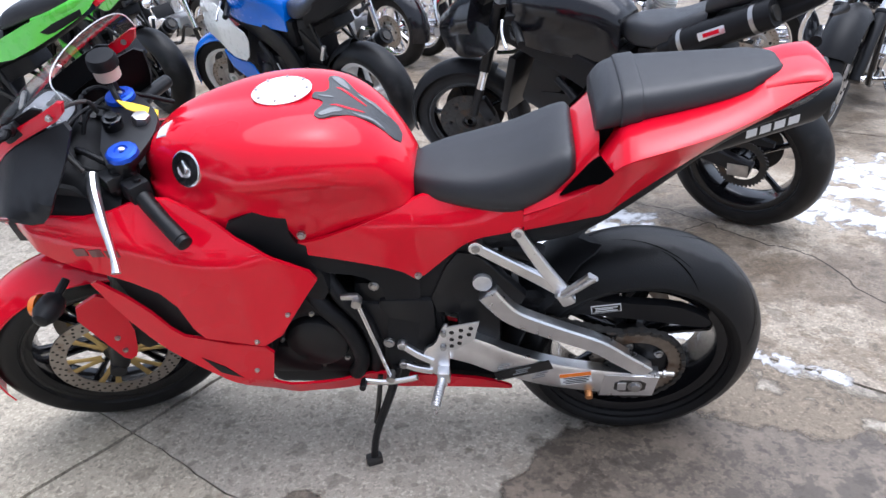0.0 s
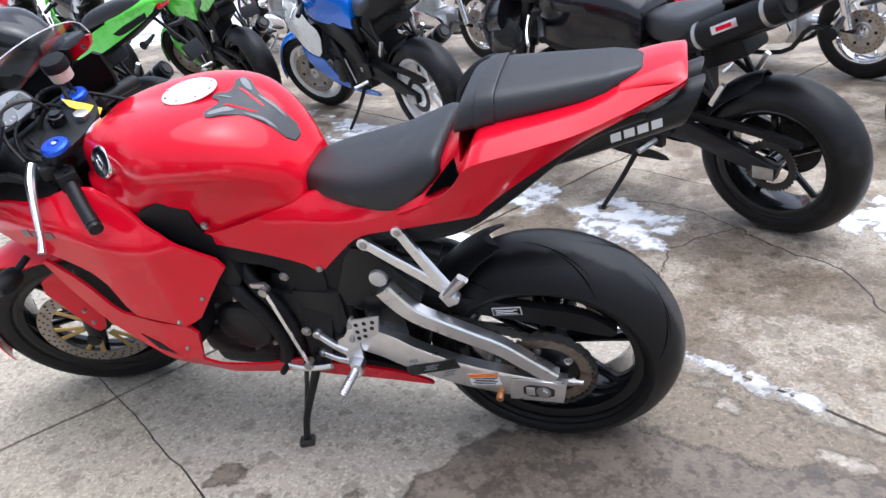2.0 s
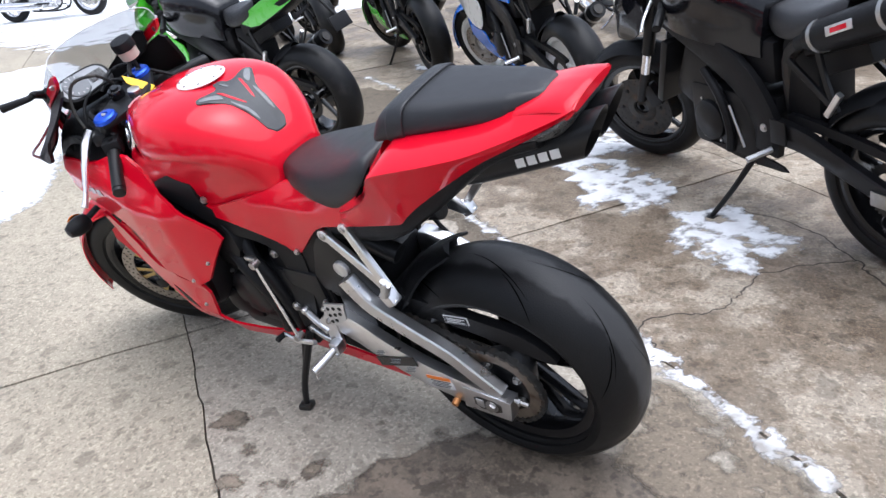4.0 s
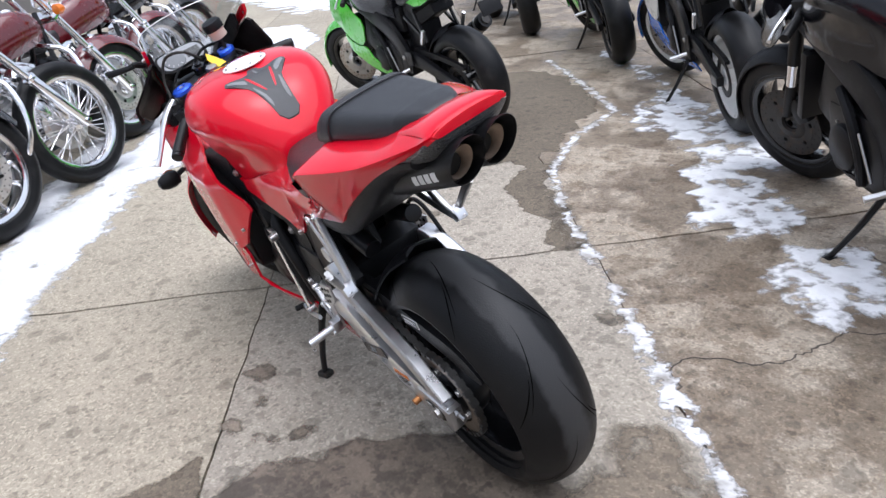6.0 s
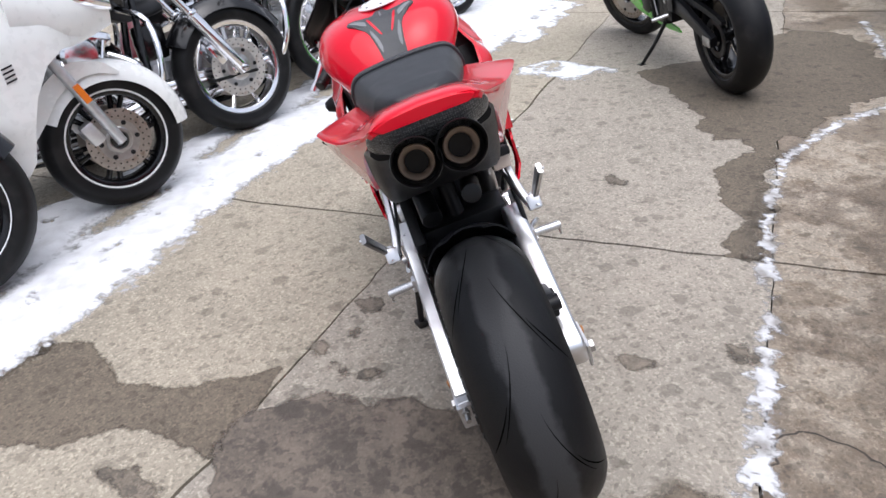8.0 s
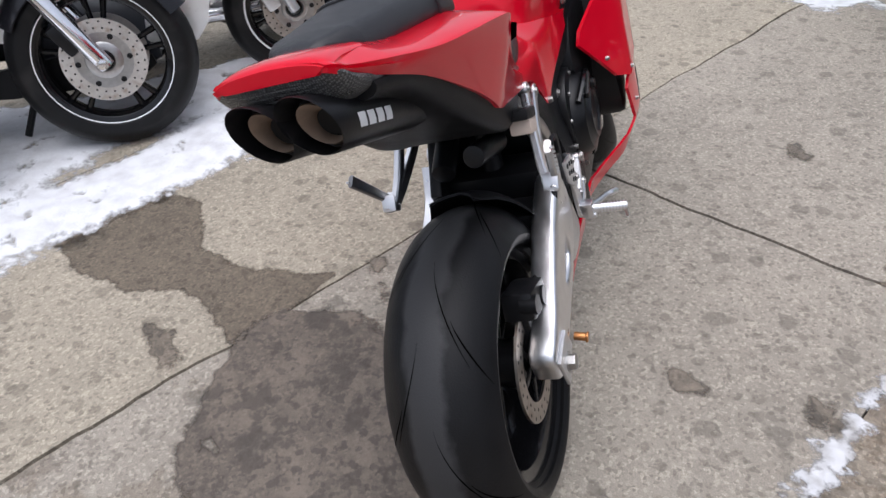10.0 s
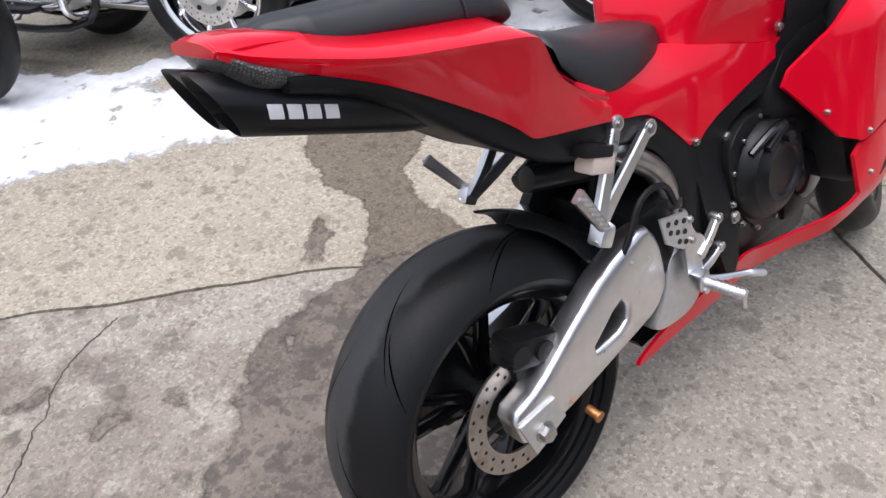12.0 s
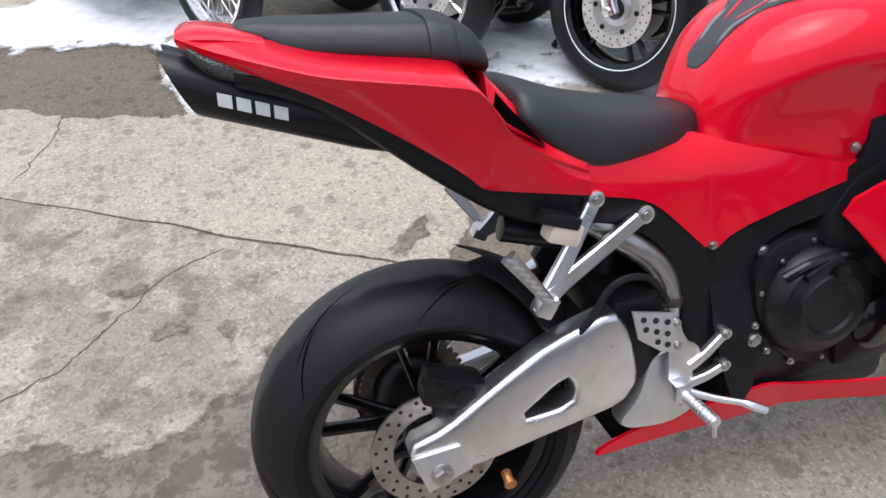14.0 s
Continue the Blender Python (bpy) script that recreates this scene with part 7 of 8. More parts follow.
    part("top_clamp", box(1.075, 0, 0.92, 0.09, 0.25, 0.02, 0.008), BLACK_METAL, b, m=st)
    part("radiator", box(1.03, 0, 0.55, 0.04, 0.3, 0.28, 0.01, pose(0, 0, 0, 0, -18, 0)), BLACK_METAL, b)
    part("side_stand", tube([(0.54, 0.13, 0.30), (0.60, 0.19, 0.17), (0.66, 0.26, 0.052)], [0.013, 0.011, 0.010], 8), BLACK_METAL, b)
    part("stand_foot", box(0.665, 0.265, 0.048, 0.05, 0.04, 0.012, 0.004, pose(0, 0, 0, 10, 0, 20)), BLACK_METAL, b)
    part("rear_caliper", box(0.03, -0.09, 0.43, 0.09, 0.06, 0.05, 0.01), BLACK_METAL, b)
    for s in ((1, -1) if cans == "under" else (-1,)):
        if cans == "under":
            p0, p1, r = Vector((0.26, 0.120 * s, 0.785)), Vector((-0.09, 0.140 * s, 0.925)), 0.050
        else:
            p0, p1, r = Vector((0.34, -0.17, 0.40)), Vector((0.02, -0.21, 0.58)), 0.05
        d = (p1 - p0).normalized()
        can = part("silencer", tube([p0 - d * 0.06, p0, p0 + d * 0.03, p1 - d * 0.03, p1], [r * 0.5, r * 0.6, r, r, r * 0.92], 18, 2), BLACK_PLASTIC, b, "dark silencer with steel bands")
        for f in (0.12, 0.85):
            q = p0.lerp(p1, f)
            part("band", rod(q - d * 0.008, q + d * 0.008, r * 1.04, 20), STEEL, can)
        part("outlet", rod(p1, p1 + d * 0.012, r * 0.55, 16), DARK_METAL, can)
        q = p0.lerp(p1, 0.45) + Vector((0, s * r * 1.01, 0.0))
        part("maker_plate", box(q.x, q.y, q.z + 0.012, 0.10, 0.004, 0.028, 0.001, pose(0, 0, 0, 14 * s, math.degrees(math.atan2(d.z, -d.x)), 0)), ALU, can)
        part("maker_mark", box(q.x, q.y + 0.003 * s, q.z + 0.012, 0.06, 0.002, 0.014, 0, pose(0, 0, 0, 14 * s, math.degrees(math.atan2(d.z, -d.x)), 0)), RED, can)
        part("link_pipe", tube([p0 - d * 0.05, p0 - d * 0.14 + Vector((0.02, -s * 0.04, -0.06)), Vector((0.42, 0.05 * s, 0.46))], 0.024, 10), DARK_METAL if bare else CAST, can)
    if plate_:
        part("plate_holder", join(rod((-0.20, 0, 0.93), (-0.36, 0, 0.78), 0.008, 8), box(-0.37, 0, 0.76, 0.01, 0.13, 0.08, 0.003, pose(0, 0, 0, 0, 25, 0))), BLACK_PLASTIC, b)
    return b


sport(at_rear(1.29, 2.74, 139, -11), "black sport motorcycle with high carbon silencers on its side stand", BLACK_PAINT, BLACK_PAINT, BLACK_PLASTIC, BLACK_GLOSS, BLACK_PLASTIC, BLACK_PLASTIC, "under", bare=True)
sport(at_rear(-0.29, 4.13, 136, -11), "blue and white sport motorcycle with white wheels on its side stand", BLUE_PAINT, PEARL, BLACK_PLASTIC, WHITE_PAINT, BLACK_METAL, BLUE_PAINT, "side")
sport(at_rear(-1.66, 3.50, 172, -11), "black and lime green sport motorcycle on its side stand", BLACK_PAINT, GREEN_PAINT, GREEN_PAINT, BLACK_GLOSS, BLACK_METAL, GREEN_PAINT, "side", plate_=True)
sport(at_rear(-1.85, 5.20, 136, -11), "lime green and black sport motorcycle with a number plate holder", GREEN_PAINT, BLACK_PAINT, GREEN_PAINT, BLACK_GLOSS, BLACK_METAL, GREEN_PAINT, "side", plate_=True)
sport(at_rear(-3.4, 5.9, 136, -11), "dark sport motorcycle parked in the row", BLACK_PAINT, GREEN_PAINT, BLACK_PAINT, BLACK_GLOSS, BLACK_METAL, BLACK_PAINT, "side")
sport(at_rear(-4.6, 6.6, 136, -11), "red sport motorcycle parked far down the row", RED, RED, BLACK_PAINT, BLACK_GLOSS, BLACK_METAL, BLACK_PAINT, "side")


def fins(c, ax, r, h, n):
    """A finned cylinder barrel."""
    c, ax = Vector(c), Vector(ax).normalized()
    out = [rod(c, c + ax * h, r * 0.8, 20)]
    for k in range(n):
        q = c + ax * (h * (k + 0.5) / n)
        out.append(rod(q - ax * (h / n * 0.28), q + ax * (h / n * 0.28), r, 20))
    return join(*out)


def cruiser(m, label, paint, fender_mat, kind="mag", rake=30, bags=False, fairing=False, fork_mat=None, steer=0, rear_fat=False, fender_front=True):
    """A big twin-cylinder cruiser; rear axle over the origin, nose along +x, wheelbase 1.62."""
    b = thing("cruiser_motorcycle", m, label, "motorcycle", "parked cruisers")
    fork_mat = fork_mat or CHROME
    FX = 1.62
    R, W, rr = (0.35, 0.05, 0.27) if kind == "wire" else (0.338, 0.068, 0.245)
    ax = Vector((-math.sin(radians(rake)), 0, math.cos(radians(rake))))
    top = Vector((FX - 0.03, 0, R)) + ax * 0.80
    st = Matrix.Translation(top) @ Matrix.Rotation(radians(steer), 4, ax) @ Matrix.Translation(-top)
    dd = (-0.062, 0.062)
    if kind == "wire":
        wheel(b, (FX, 0, R), R, W, rr, pale=DISC_PALE, rim_mat=CHROME, disc=(0.06,), disc_r=(0.10, 0.145), wire=40, m=st, label="black tyre on a chromed wire wheel")
    elif kind == "mag":
        wheel(b, (FX, 0, R), R, W, rr, pale=DISC_PALE, rim_mat=CHROME, spokes=9, pair_=0.0, disc=dd, disc_r=(0.1, 0.152), m=st, label="black tyre on a chromed cast wheel")
    else:
        wheel(b, (FX, 0, R), R, W, rr, pale=DISC_PALE, rim_mat=BLACK_GLOSS, spokes=5, pair_=0.16, disc=dd, disc_r=(0.1, 0.152), m=st, spoke_mat=BLACK_GLOSS, label="black tyre on a black and silver cast wheel")
        for s in (1, -1):
            part("rim_ring", lathe([(rr - 0.002, W * 0.81 * s), (rr + 0.006, W * 0.83 * s), (rr + 0.006, W * 0.80 * s), (rr - 0.02, W * 0.66 * s)], 48), CAP_SILVER, b, m=st @ Matrix.Translation((FX, 0, R)))
    wheel(b, (0, 0, 0.325), 0.325, 0.08 if rear_fat else 0.07, 0.215, CHROME if kind != "cut" else BLACK_GLOSS, 9, 0.0, (0.08,), (0.09, 0.14), name="rear_wheel", label="black rear tyre on a cast wheel")
    for s in (1, -1):
        y = 0.105 * s
        lo = Vector((FX, y, R))
        mid, hi = lo + ax * 0.36, lo + ax * 0.86
        part("fork_slider", join(rod(lo - ax * 0.02, mid, 0.033, 16, 0.004), rod(mid, mid + ax * 0.02, 0.037, 16, 0.003)), fork_mat, b, "chromed fork slider", m=st)
        part("fork_tube", rod(mid, hi, 0.0215, 14), CHROME, b, m=st)
        part("caliper", box(FX - 0.10, 0.075 * s, R + 0.10, 0.07, 0.05, 0.12, 0.015, pose(0, 0, 0, 0, -30, 0)), CHROME if kind != "cut" else BLACK_METAL, b, m=st)
        part("axle_nut", bolt((FX, 0.135 * s, R), 0.016, 0.012, s), CHROME, b, m=st)
        part("grip", rod((1.02, 0.30 * s, 1.10), (0.95, 0.42 * s, 1.06), 0.019, 12, 0.004), RUBBER, b, m=st)
        part("lever", tube([(1.06, 0.27 * s, 1.10), (1.04, 0.36 * s, 1.06), (0.99, 0.44 * s, 1.03)], [0.009, 0.008, 0.009], 8), CHROME, b, m=st)
        part("turn_signal", lathe([(0.0, 0.035), (0.02, 0.032), (0.03, 0.015), (0.03, -0.02), (0.0, -0.03)], 16, closed=False), ORANGE if s < 0 else ORANGE, b, m=st @ Matrix.Translation(hi + Vector((0.06, 0.12 * s, -0.16))) @ pose(0, 0, 0, 0, 0, -90))
        mm = Matrix.Translation((1.10, 0.38 * s, 1.28)) @ pose(0, 0, 0, 16, 0, 90)
        mi = part("mirror", lathe([(0.0, -0.03), (0.03, -0.026), (0.045, -0.012), (0.048, 0.0), (0.0, 0.001)], 18, closed=False), CHROME, b, m=st @ mm)
        part("mirror_stalk", rod((1.06, 0.32 * s, 1.11), (1.09, 0.37 * s, 1.27), 0.006, 8), CHROME, mi, m=st)
        part("frame_tube", tube([(1.20, 0.04 * s, 0.92), (1.14, 0.11 * s, 0.55), (1.06, 0.13 * s, 0.20), (0.50, 0.13 * s, 0.17), (0.30, 0.13 * s, 0.35), (0.02, 0.13 * s, 0.34)], 0.017, 10), BLACK_GLOSS, b)
        part("foot_board", box(0.78, 0.24 * s, 0.27, 0.26, 0.10, 0.02, 0.008), RUBBER, b)
        part("crash_bar", tube([(1.10, 0.06 * s, 0.74), (1.16, 0.24 * s, 0.66), (1.13, 0.31 * s, 0.44), (1.06, 0.24 * s, 0.26), (1.04, 0.10 * s, 0.22)], 0.015, 10), CHROME, b)
        part("shock", join(rod((0.05, 0.15 * s, 0.36), (0.12, 0.15 * s, 0.66), 0.028, 14)), CHROME, b)
    part("handlebar", tube([(0.96, -0.40, 1.065), (1.03, -0.28, 1.10), (1.14, -0.12, 1.10), (1.14, 0.12, 1.10), (1.03, 0.28, 1.10), (0.96, 0.40, 1.065)], 0.0125, 10), CHROME, b, m=st)
    part("triple_clamp", join(box(top.x + 0.03, 0, top.z + 0.04, 0.09, 0.27, 0.035, 0.01, pose(0, 0, 0, 0, -rake, 0)), box(top.x + 0.11, 0, top.z - 0.13, 0.09, 0.27, 0.04, 0.01, pose(0, 0, 0, 0, -rake, 0))), CHROME, b, m=st)
    hl = part("headlight", lathe([(0.0, -0.10), (0.05, -0.09), (0.085, -0.04), (0.09, 0.02), (0.085, 0.035)], 28, closed=False), BLACK_GLOSS if fairing else CHROME, b, m=st @ Matrix.Translation((top.x + 0.20, 0, top.z - 0.02)) @ pose(0, 0, 0, 0, 0, -90))
    part("headlight_glass", lathe([(0.0, 0.045), (0.05, 0.04), (0.084, 0.033)], 24, closed=False), CHROME, hl, m=st @ Matrix.Translation((top.x + 0.20, 0, top.z - 0.02)) @ pose(0, 0, 0, 0, 0, -90))
    if fender_front:
        part("front_fender", arch(R + 0.035, W + 0.022, 24 if kind == "cut" else 30, 150, n=20, x0=FX, z0=R, drop=0.75), fender_mat, b, "painted front fender", m=st)
    part("rear_fender", arch(0.37, 0.105, 30, 195, n=22, x0=0.0, z0=0.33, drop=0.6), fender_mat, b, "painted rear fender")
    part("fuel_tank", half_loft([(1.20, tank_ring(0.86, 0.05, 0.83, 0.05, 0.78, 0.05)), (1.12, tank_ring(0.93, 0.12, 0.85, 0.10, 0.76, 0.12)), (0.98, tank_ring(0.955, 0.16, 0.84, 0.12, 0.72, 0.155)), (0.82, tank_ring(0.92, 0.145, 0.80, 0.11, 0.69, 0.14)),
                                 (0.68, tank_ring(0.84, 0.09, 0.75, 0.08, 0.67, 0.09)), (0.62, tank_ring(0.77, 0.05, 0.72, 0.05, 0.67, 0.05))], 3, 3), paint, b, "painted teardrop fuel tank", angle=50)
    part("filler_cap", lathe([(0.0, 0.012), (0.03, 0.011), (0.036, 0.004), (0.036, -0.004)], 20, closed=False), CHROME, b, m=pose(1.0, -0.06, 0.955, 90, 0, 0))
    part("seat", half_loft([(0.66, seat_ring(0.77, 0.08, 0.70, 0.5)), (0.52, seat_ring(0.74, 0.15, 0.66, 0.5)), (0.36, seat_ring(0.75, 0.17, 0.65, 0.5)), (0.25, seat_ring(0.80, 0.15, 0.69, 0.5)), (0.05, seat_ring(0.82, 0.11, 0.74, 0.5)), (-0.10, seat_ring(0.80, 0.09, 0.74, 0.5))], 3, 3), VINYL, b, "black leather seat", angle=60)
    case = part("crankcase", join(box(0.80, 0, 0.33, 0.34, 0.24, 0.22, 0.05), box(0.52, 0, 0.32, 0.22, 0.22, 0.20, 0.04)), CAST, b, "polished engine case")
    for s, d in ((1, 0.36), (-1, -0.40)):
        tagged(part("cylinder", fins((0.83 + 0.05 * s, 0, 0.42), (d, 0, 1), 0.082, 0.17, 8), BLACK_METAL if kind == "cut" else CAST, b, "finned engine cylinder"), kind="stuff")
        part("rocker_cover", box(0.83 + 0.05 * s + d * 0.22, 0, 0.635, 0.15, 0.15, 0.07, 0.025, pose(0, 0, 0, 0, math.degrees(math.atan(d)), 0)), CHROME, b)
    part("air_cleaner", lathe([(0.0, -0.215), (0.07, -0.21), (0.085, -0.19), (0.088, -0.13)], 28, closed=False), CHROME, b, "chromed round air cleaner", m=Matrix.Translation((0.84, 0, 0.58)))
    part("cam_cover", lathe([(0.0, -0.165), (0.08, -0.16), (0.10, -0.14), (0.105, -0.10)], 28, closed=False), CHROME, b, m=Matrix.Translation((0.84, 0, 0.33)))
    part("primary_cover", prism([(0.98, 0.40), (0.92, 0.24), (0.50, 0.22), (0.42, 0.30), (0.46, 0.40), (0.80, 0.45)], 0.11, 0.165, 0.012, 1), CHROME, b)
    for k, (z, x1) in enumerate(((0.30, -0.35), (0.22, -0.30))):
        part("exhaust_pipe", tube([(0.98 - 0.26 * k, -0.10, 0.55), (1.08 - 0.26 * k, -0.17, 0.46), (1.02 - 0.24 * k, -0.20, 0.30), (0.70, -0.20, z), (0.3, -0.20, z), (x1, -0.20, z + 0.04)], [0.024, 0.024, 0.024, 0.026, 0.04, 0.042], 14), CHROME, b, "chromed exhaust pipe")
    part("push_rod", rod((0.80, -0.12, 0.38), (0.70, -0.10, 0.62), 0.011, 8), CHROME, b)
    part("push_rod", rod((0.88, -0.12, 0.38), (0.98, -0.10, 0.62), 0.011, 8), CHROME, b)
    part("oil_tank", box(0.44, -0.13, 0.52, 0.16, 0.08, 0.18, 0.03), BLACK_GLOSS, b)
    part("side_stand", tube([(0.74, 0.15, 0.22), (0.80, 0.24, 0.10), (0.84, 0.30, 0.045)], 0.013, 8), CHROME, b)
    part("horn_cover", lathe([(0.0, 0.20), (0.04, 0.195), (0.055, 0.17), (0.055, 0.12)], 20, closed=False), CHROME, b, m=Matrix.Translation((0.86, 0, 0.55)))
    if bags:
        for s in (1, -1):
            part("saddlebag", half_loft([(0.10, [(0.1, 0.36), (0.12, 0.50), (0.10, 0.62), (0, 0.64)]), (-0.20, [(0.12, 0.34), (0.14, 0.50), (0.12, 0.63), (0, 0.65)]), (-0.48, [(0.08, 0.40), (0.10, 0.50), (0.08, 0.60), (0, 0.62)])], 3, 3), paint, b, "painted hard saddlebag", m=Matrix.Translation((0.0, 0.26 * s, 0)))
    if fairing:
        part("fork_fairing", half_loft([(top.x + 0.02, [(0.30, 0.98), (0.33, 1.10), (0.25, 1.22), (0.12, 1.28), (0, 1.30)]), (top.x + 0.14, [(0.22, 0.96), (0.27, 1.08), (0.20, 1.20), (0.10, 1.25), (0, 1.26)]), (top.x + 0.27, [(0.10, 0.98), (0.14, 1.06), (0.11, 1.13), (0.06, 1.16), (0, 1.165)])], 3, 3), paint, b, "painted fork fairing", m=st)
    return b


ROW = 117
cruiser(at_front(-0.96, -0.10, ROW, -7, 1.62), "black and red bagger cruiser with a dark cast front wheel", BLACK_PAINT, BLACK_PAINT, "cut", 28, bags=True, fork_mat=CHROME)
cruiser(at_front(-2.42, 0.955, ROW, -8, 1.62), "black cruiser with a chromed cast wheel and fork", BLACK_PAINT, BLACK_GLOSS, "mag", 32, fender_front=True)
cruiser(at_front(-2.99, 1.58, ROW, -8, 1.62), "dark cruiser with a chromed wire front wheel", BLACK_PAINT, BLACK_PAINT, "wire", 36, fender_front=False)
cruiser(at_front(-3.75, 2.1, ROW, -8, 1.62), "maroon cruiser with chromed fork and pipes", MAROON, MAROON, "mag", 32)
cruiser(at_front(-4.5, 2.75, ROW, -8, 1.62), "maroon cruiser with a chromed wire wheel", MAROON, MAROON, "wire", 34)
cruiser(at_front(-5.3, 3.35, ROW, -8, 1.62), "black cruiser with chromed wire wheel far down the row", BLACK_PAINT, BLACK_PAINT, "wire", 34)
cruiser(at_front(-0.38, -0.72, ROW, -7, 1.62), "black cruiser with a chromed cast front wheel", BLACK_PAINT, BLACK_PAINT, "mag", 30)
cruiser(at_front(0.50, -1.32, ROW, -7, 1.62), "dark cruiser with a chromed wire front wheel on thawing snow", BLACK_PAINT, BLACK_PAINT, "wire", 32)
cruiser(at_front(2.16, 3.87, 232, -8, 1.62), "black cruiser with chromed fork beside the sport motorcycles", BLACK_PAINT, BLACK_PLASTIC, "cut", 30, fork_mat=BLACK_METAL)
cruiser(at_front(1.2, 6.2, 136, -8, 1.62), "black cruiser with chromed pipes in the back row", BLACK_PAINT, BLACK_PAINT, "mag", 32)
cruiser(at_front(0.0, 6.9, 136, -8, 1.62), "red and chrome cruiser in the back row", RED, RED, "wire", 32)
cruiser(at_front(-1.4, 7.6, 136, -8, 1.62), "black cruiser with chrome in the back row", BLACK_PAINT, BLACK_PAINT, "wire", 32)
cruiser(at_front(-11.5, 9.2, 20, -8, 1.62), "dark cruiser parked alone across the yard", BLACK_PAINT, BLACK_PAINT, "mag", 32)
cruiser(at_front(-3.2, 8.4, 136, -8, 1.62), "maroon cruiser in the back row", MAROON, MAROON, "mag", 32)


def touring_scooter(m):
    """A large white scooter: wide front fairing, leg shield, floor tunnel, stepped seat."""
    b = thing("touring_scooter", m, "pearl white touring scooter with a painted front fender", "scooter")
    FX, R = 1.58, 0.30
    wheel(b, (FX, 0, R), R, 0.058, 0.212, BLACK_GLOSS, 6, 0.14, (-0.06, 0.06), (0.085, 0.135), label="black tyre on a dark cast wheel")
    for s in (1, -1):
        part("rim_ring", lathe([(0.208, 0.047 * s), (0.219, 0.049 * s), (0.219, 0.046 * s), (0.190, 0.036 * s)], 48), WHITE_PAINT, b, m=Matrix.Translation((FX, 0, R)))
        part("fork_leg", rod((FX + 0.0, 0.10 * s, R), (FX - 0.19, 0.10 * s, R + 0.45), 0.023, 14), CAST, b, "grey fork leg")
        part("caliper", box(FX - 0.10, 0.075 * s, R + 0.06, 0.06, 0.05, 0.10, 0.015, pose(0, 0, 0, 0, -25, 0)), CAST, b)
        part("fork_reflector", box(FX - 0.095, 0.127 * s, R + 0.235, 0.028, 0.008, 0.085, 0.004, pose(0, 0, 0, 0, -23, 0)), ORANGE, b, "amber fork reflector")
        yy = lambda x, z: s * curve1([(0.6, 0.22), (0.9, 0.27), (1.2, 0.30), (1.42, 0.24), (1.62, 0.10)], x) * curve1([(0.25, 0.75), (0.5, 1.0), (0.8, 0.95), (1.05, 0.7)], z)
        part("side_fairing", plate([(1.70, 0.84), (1.50, 1.06), (1.30, 1.10), (1.13, 0.82), (1.11, 0.70), (0.95, 0.34), (1.02, 0.25), (1.20, 0.30), (1.27, 0.55), (1.40, 0.72), (1.60, 0.74)], yy, 0.01), PEARL, b, "pearl white front fairing")
        for k in range(4):
            part("fairing_vent", plate([(1.215, 0.66 + 0.016 * k), (1.255, 0.668 + 0.016 * k), (1.255, 0.674 + 0.016 * k), (1.215, 0.666 + 0.016 * k)], lambda x, z: yy(x, z) + 0.003 * s, 0.002, round_=0, edge=0.0005), BLACK_PLASTIC, b)
        part("floor_panel", plate([(1.0, 0.25), (0.86, 0.34), (0.30, 0.30), (0.0, 0.42), (-0.05, 0.32), (0.3, 0.20), (0.9, 0.18)], lambda x, z: s * 0.27, 0.02), BLACK_PLASTIC, b)
        part("rear_panel", plate([(0.62, 0.62), (0.30, 0.72), (-0.10, 0.84), (-0.42, 0.90), (-0.30, 0.68), (0.02, 0.50), (0.45, 0.38), (0.60, 0.42)], lambda x, z: s * curve1([(-0.4, 0.10), (0.1, 0.23), (0.6, 0.20)], x), 0.01), PEARL, b, "pearl white rear panel")
        part("headlight", half_loft([(1.50, [(0.02, 0.86), (0.06, 0.90), (0.05, 0.98), (0, 1.0)]), (1.60, [(0.02, 0.84), (0.055, 0.87), (0.045, 0.93), (0, 0.945)]), (1.70, [(0.01, 0.82), (0.02, 0.835), (0.018, 0.86), (0, 0.865)])], 3, 3), CHROME, b, "clear twin headlight", m=Matrix.Translation((0, 0.105 * s, 0)))
        mm = Matrix.Translation((1.20, 0.42 * s, 1.22)) @ pose(0, 0, 0, 0, 0, 90) @ Matrix.Diagonal((1.5, 1, 0.9, 1))
        mi = part("mirror", lathe([(0.0, -0.05), (0.04, -0.04), (0.056, -0.01), (0.05, 0.004), (0, 0.004)], 18, closed=False), PEARL, b, m=mm)
        part("mirror_stalk", rod((1.22, 0.20 * s, 1.08), (1.21, 0.38 * s, 1.20), 0.012, 8), BLACK_PLASTIC, mi)
        part("grip", rod((0.98, 0.24 * s, 1.06), (0.93, 0.38 * s, 1.04), 0.018, 12, 0.003), RUBBER, b)
    wheel(b, (0, 0, R), R, 0.075, 0.19, BLACK_GLOSS, 5, 0.2, (-0.08,), (0.08, 0.12), name="rear_wheel", label="black rear tyre")
    part("front_fender", arch(R + 0.035, 0.085, 0, 150, n=22, x0=FX, z0=R, drop=0.9), PEARL, b, "pearl white front fender")
    part("fender_side", plate([(1.68, 0.56), (1.60, 0.64), (1.46, 0.66), (1.30, 0.55), (1.22, 0.36), (1.30, 0.42), (1.42, 0.56), (1.55, 0.60)], lambda x, z: -0.088, 0.006), PEARL, b)
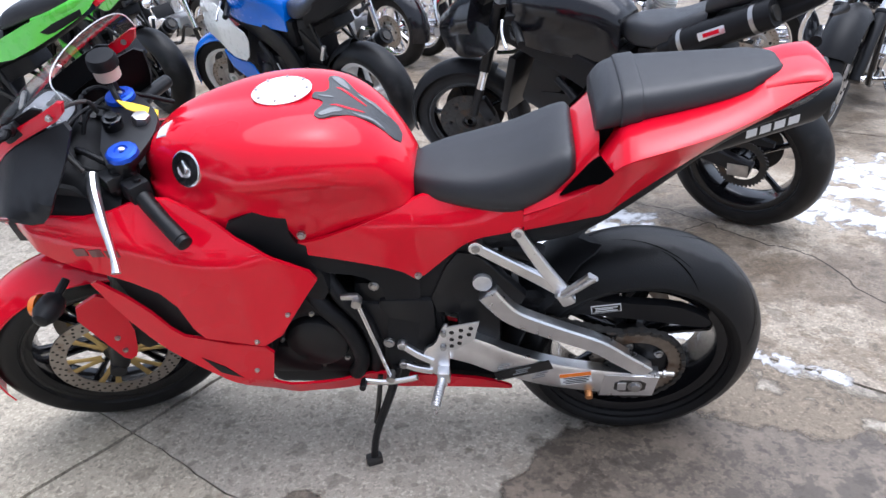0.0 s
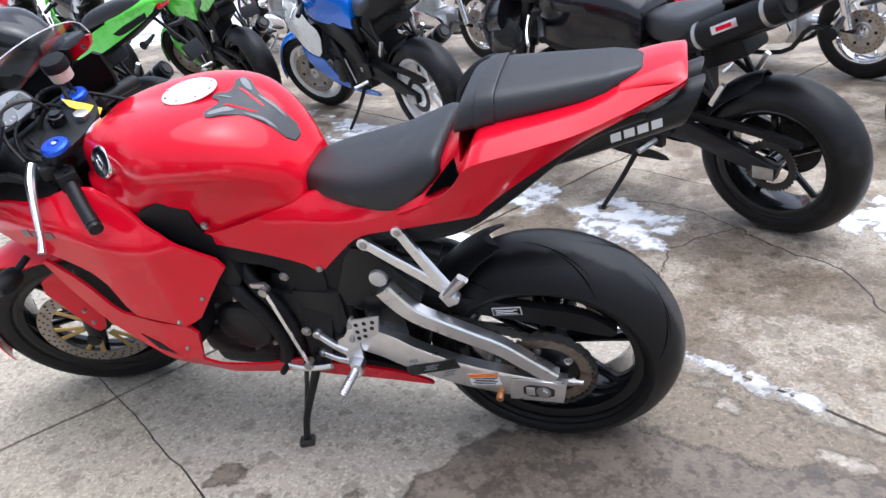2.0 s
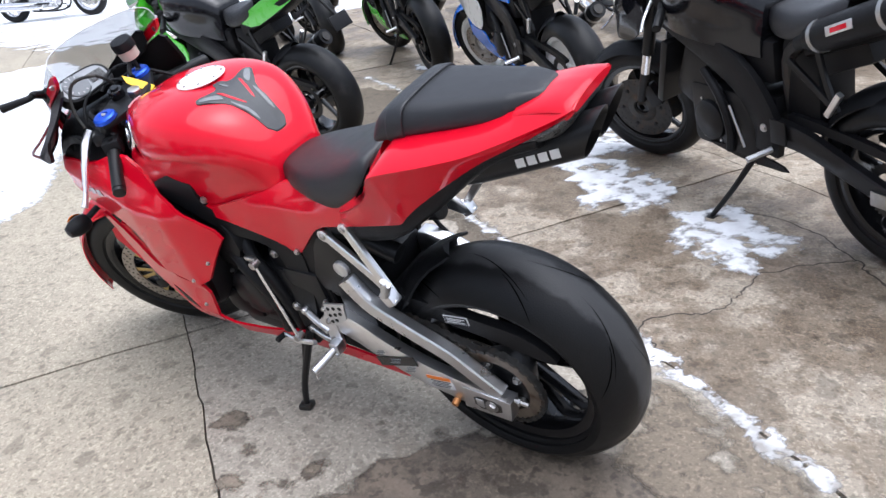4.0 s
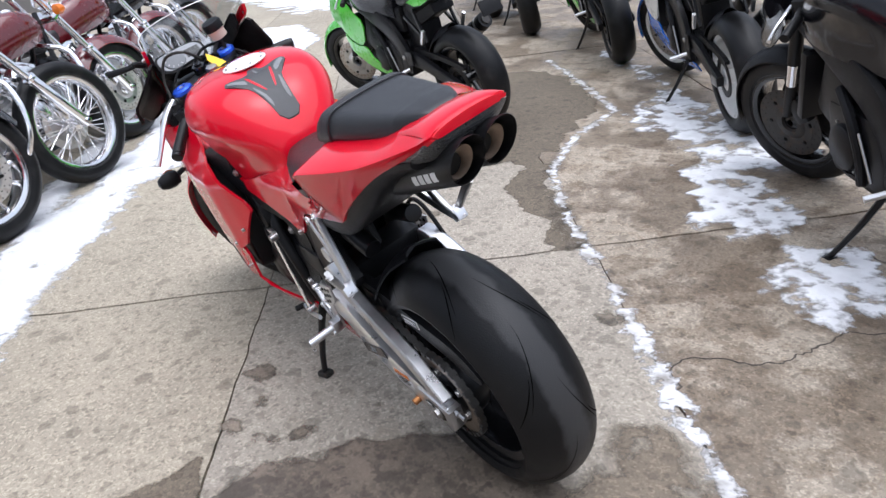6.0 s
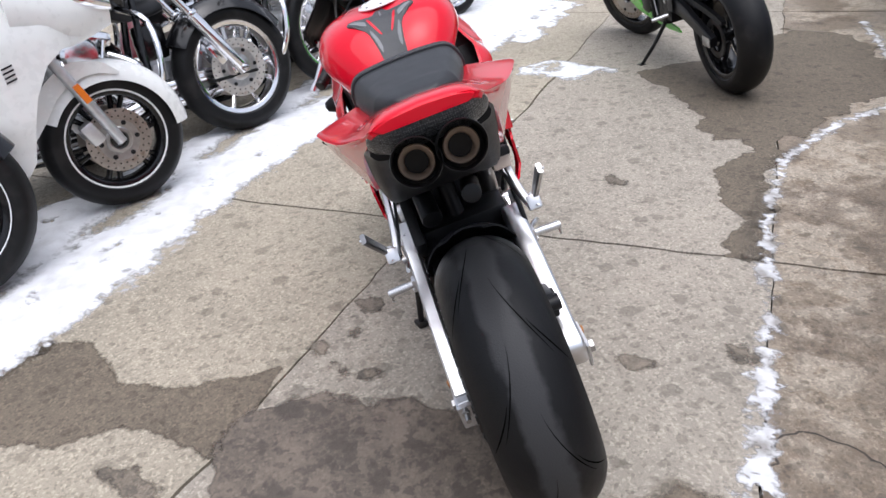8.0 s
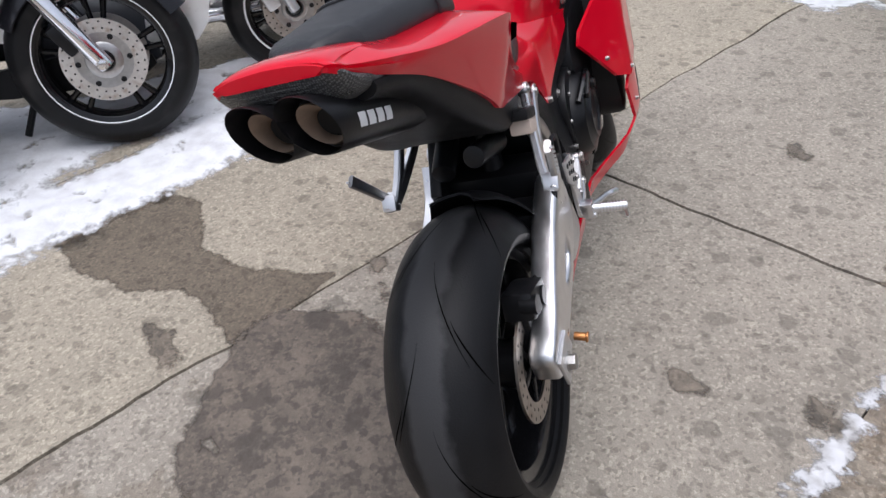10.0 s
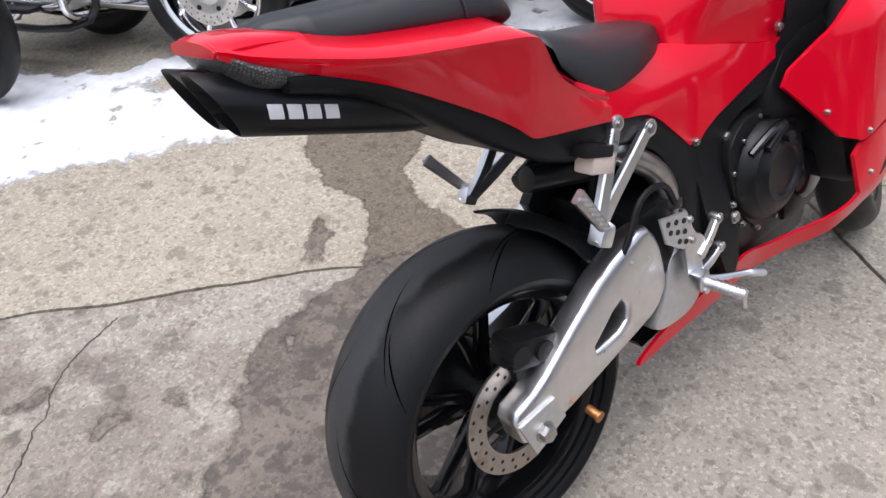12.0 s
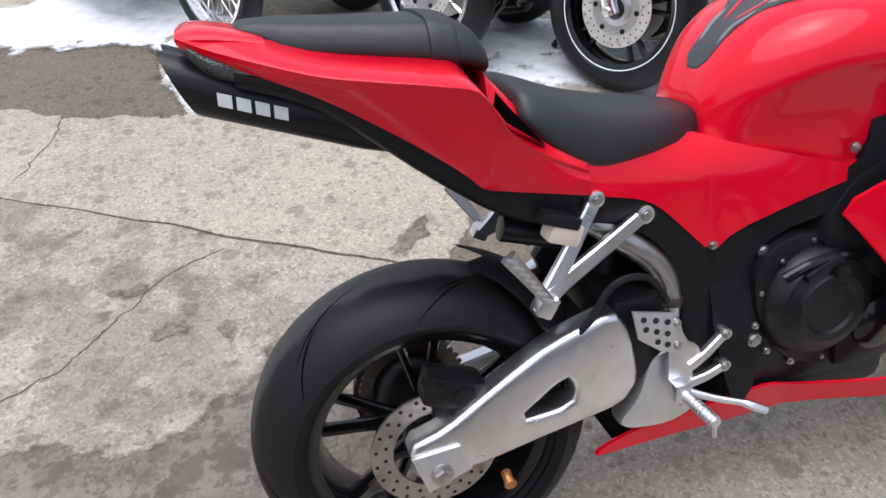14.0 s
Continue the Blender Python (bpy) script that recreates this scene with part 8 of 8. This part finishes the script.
    part("nose", half_loft([(1.30, [(0.20, 0.74), (0.26, 0.88), (0.22, 1.02), (0.12, 1.10), (0, 1.13)]), (1.50, [(0.15, 0.72), (0.20, 0.82), (0.17, 0.95), (0.09, 1.0), (0, 1.02)]), (1.70, [(0.06, 0.76), (0.09, 0.82), (0.08, 0.86), (0.04, 0.88), (0, 0.885)])], 3, 3), PEARL, b, "pearl white nose")
    part("leg_shield", box(0.98, 0, 0.70, 0.06, 0.46, 0.62, 0.03, pose(0, 0, 0, 0, -14, 0)), material("dark_grey_plastic", (0.04, 0.045, 0.055), 0.55, vary=0.15, bump=0.3, bump_scale=800), b, "dark grey leg shield")
    part("floor_tunnel", half_loft([(1.0, [(0.22, 0.24), (0.22, 0.34), (0.16, 0.46), (0, 0.50)]), (0.55, [(0.22, 0.24), (0.22, 0.36), (0.16, 0.55), (0, 0.62)])], 3, 3), bpy.data.materials["dark_grey_plastic"], b)
    part("seat", half_loft([(0.66, seat_ring(0.72, 0.10, 0.64, 0.5)), (0.50, seat_ring(0.75, 0.17, 0.66, 0.5)), (0.28, seat_ring(0.76, 0.18, 0.70, 0.5)), (0.16, seat_ring(0.86, 0.17, 0.76, 0.5)), (-0.2, seat_ring(0.92, 0.14, 0.84, 0.5)), (-0.36, seat_ring(0.93, 0.08, 0.88, 0.5))], 3, 3), VINYL, b, "dark stepped seat", angle=60)
    part("seat_snow", half_loft([(0.62, seat_ring(0.745, 0.06, 0.735, 0.5)), (0.45, seat_ring(0.785, 0.12, 0.755, 0.5)), (0.26, seat_ring(0.79, 0.10, 0.77, 0.5))], 3, 3), PACKED, b, "snow left on the seat", angle=60)
    part("windscreen", screen_bm(), SMOKE, b, m=Matrix.Translation((0.10, 0, 0.16)), angle=60)
    part("handlebar", tube([(0.94, -0.37, 1.04), (1.02, -0.18, 1.08), (1.06, 0, 1.06), (1.02, 0.18, 1.08), (0.94, 0.37, 1.04)], 0.013, 10), BLACK_METAL, b)
    part("silencer", tube([(0.30, -0.20, 0.28), (0.15, -0.23, 0.32), (-0.25, -0.24, 0.42)], [0.03, 0.055, 0.06], 16), CAST, b, "grey silencer")
    part("centre_stand", join(rod((0.50, -0.16, 0.20), (0.40, -0.19, 0.015), 0.014, 8), rod((0.50, 0.16, 0.20), (0.40, 0.19, 0.015), 0.014, 8), rod((0.48, -0.17, 0.16), (0.48, 0.17, 0.16), 0.012, 8)), BLACK_METAL, b)
    return b


touring_scooter(at_front(-1.645, 0.41, ROW, -3, 1.58))
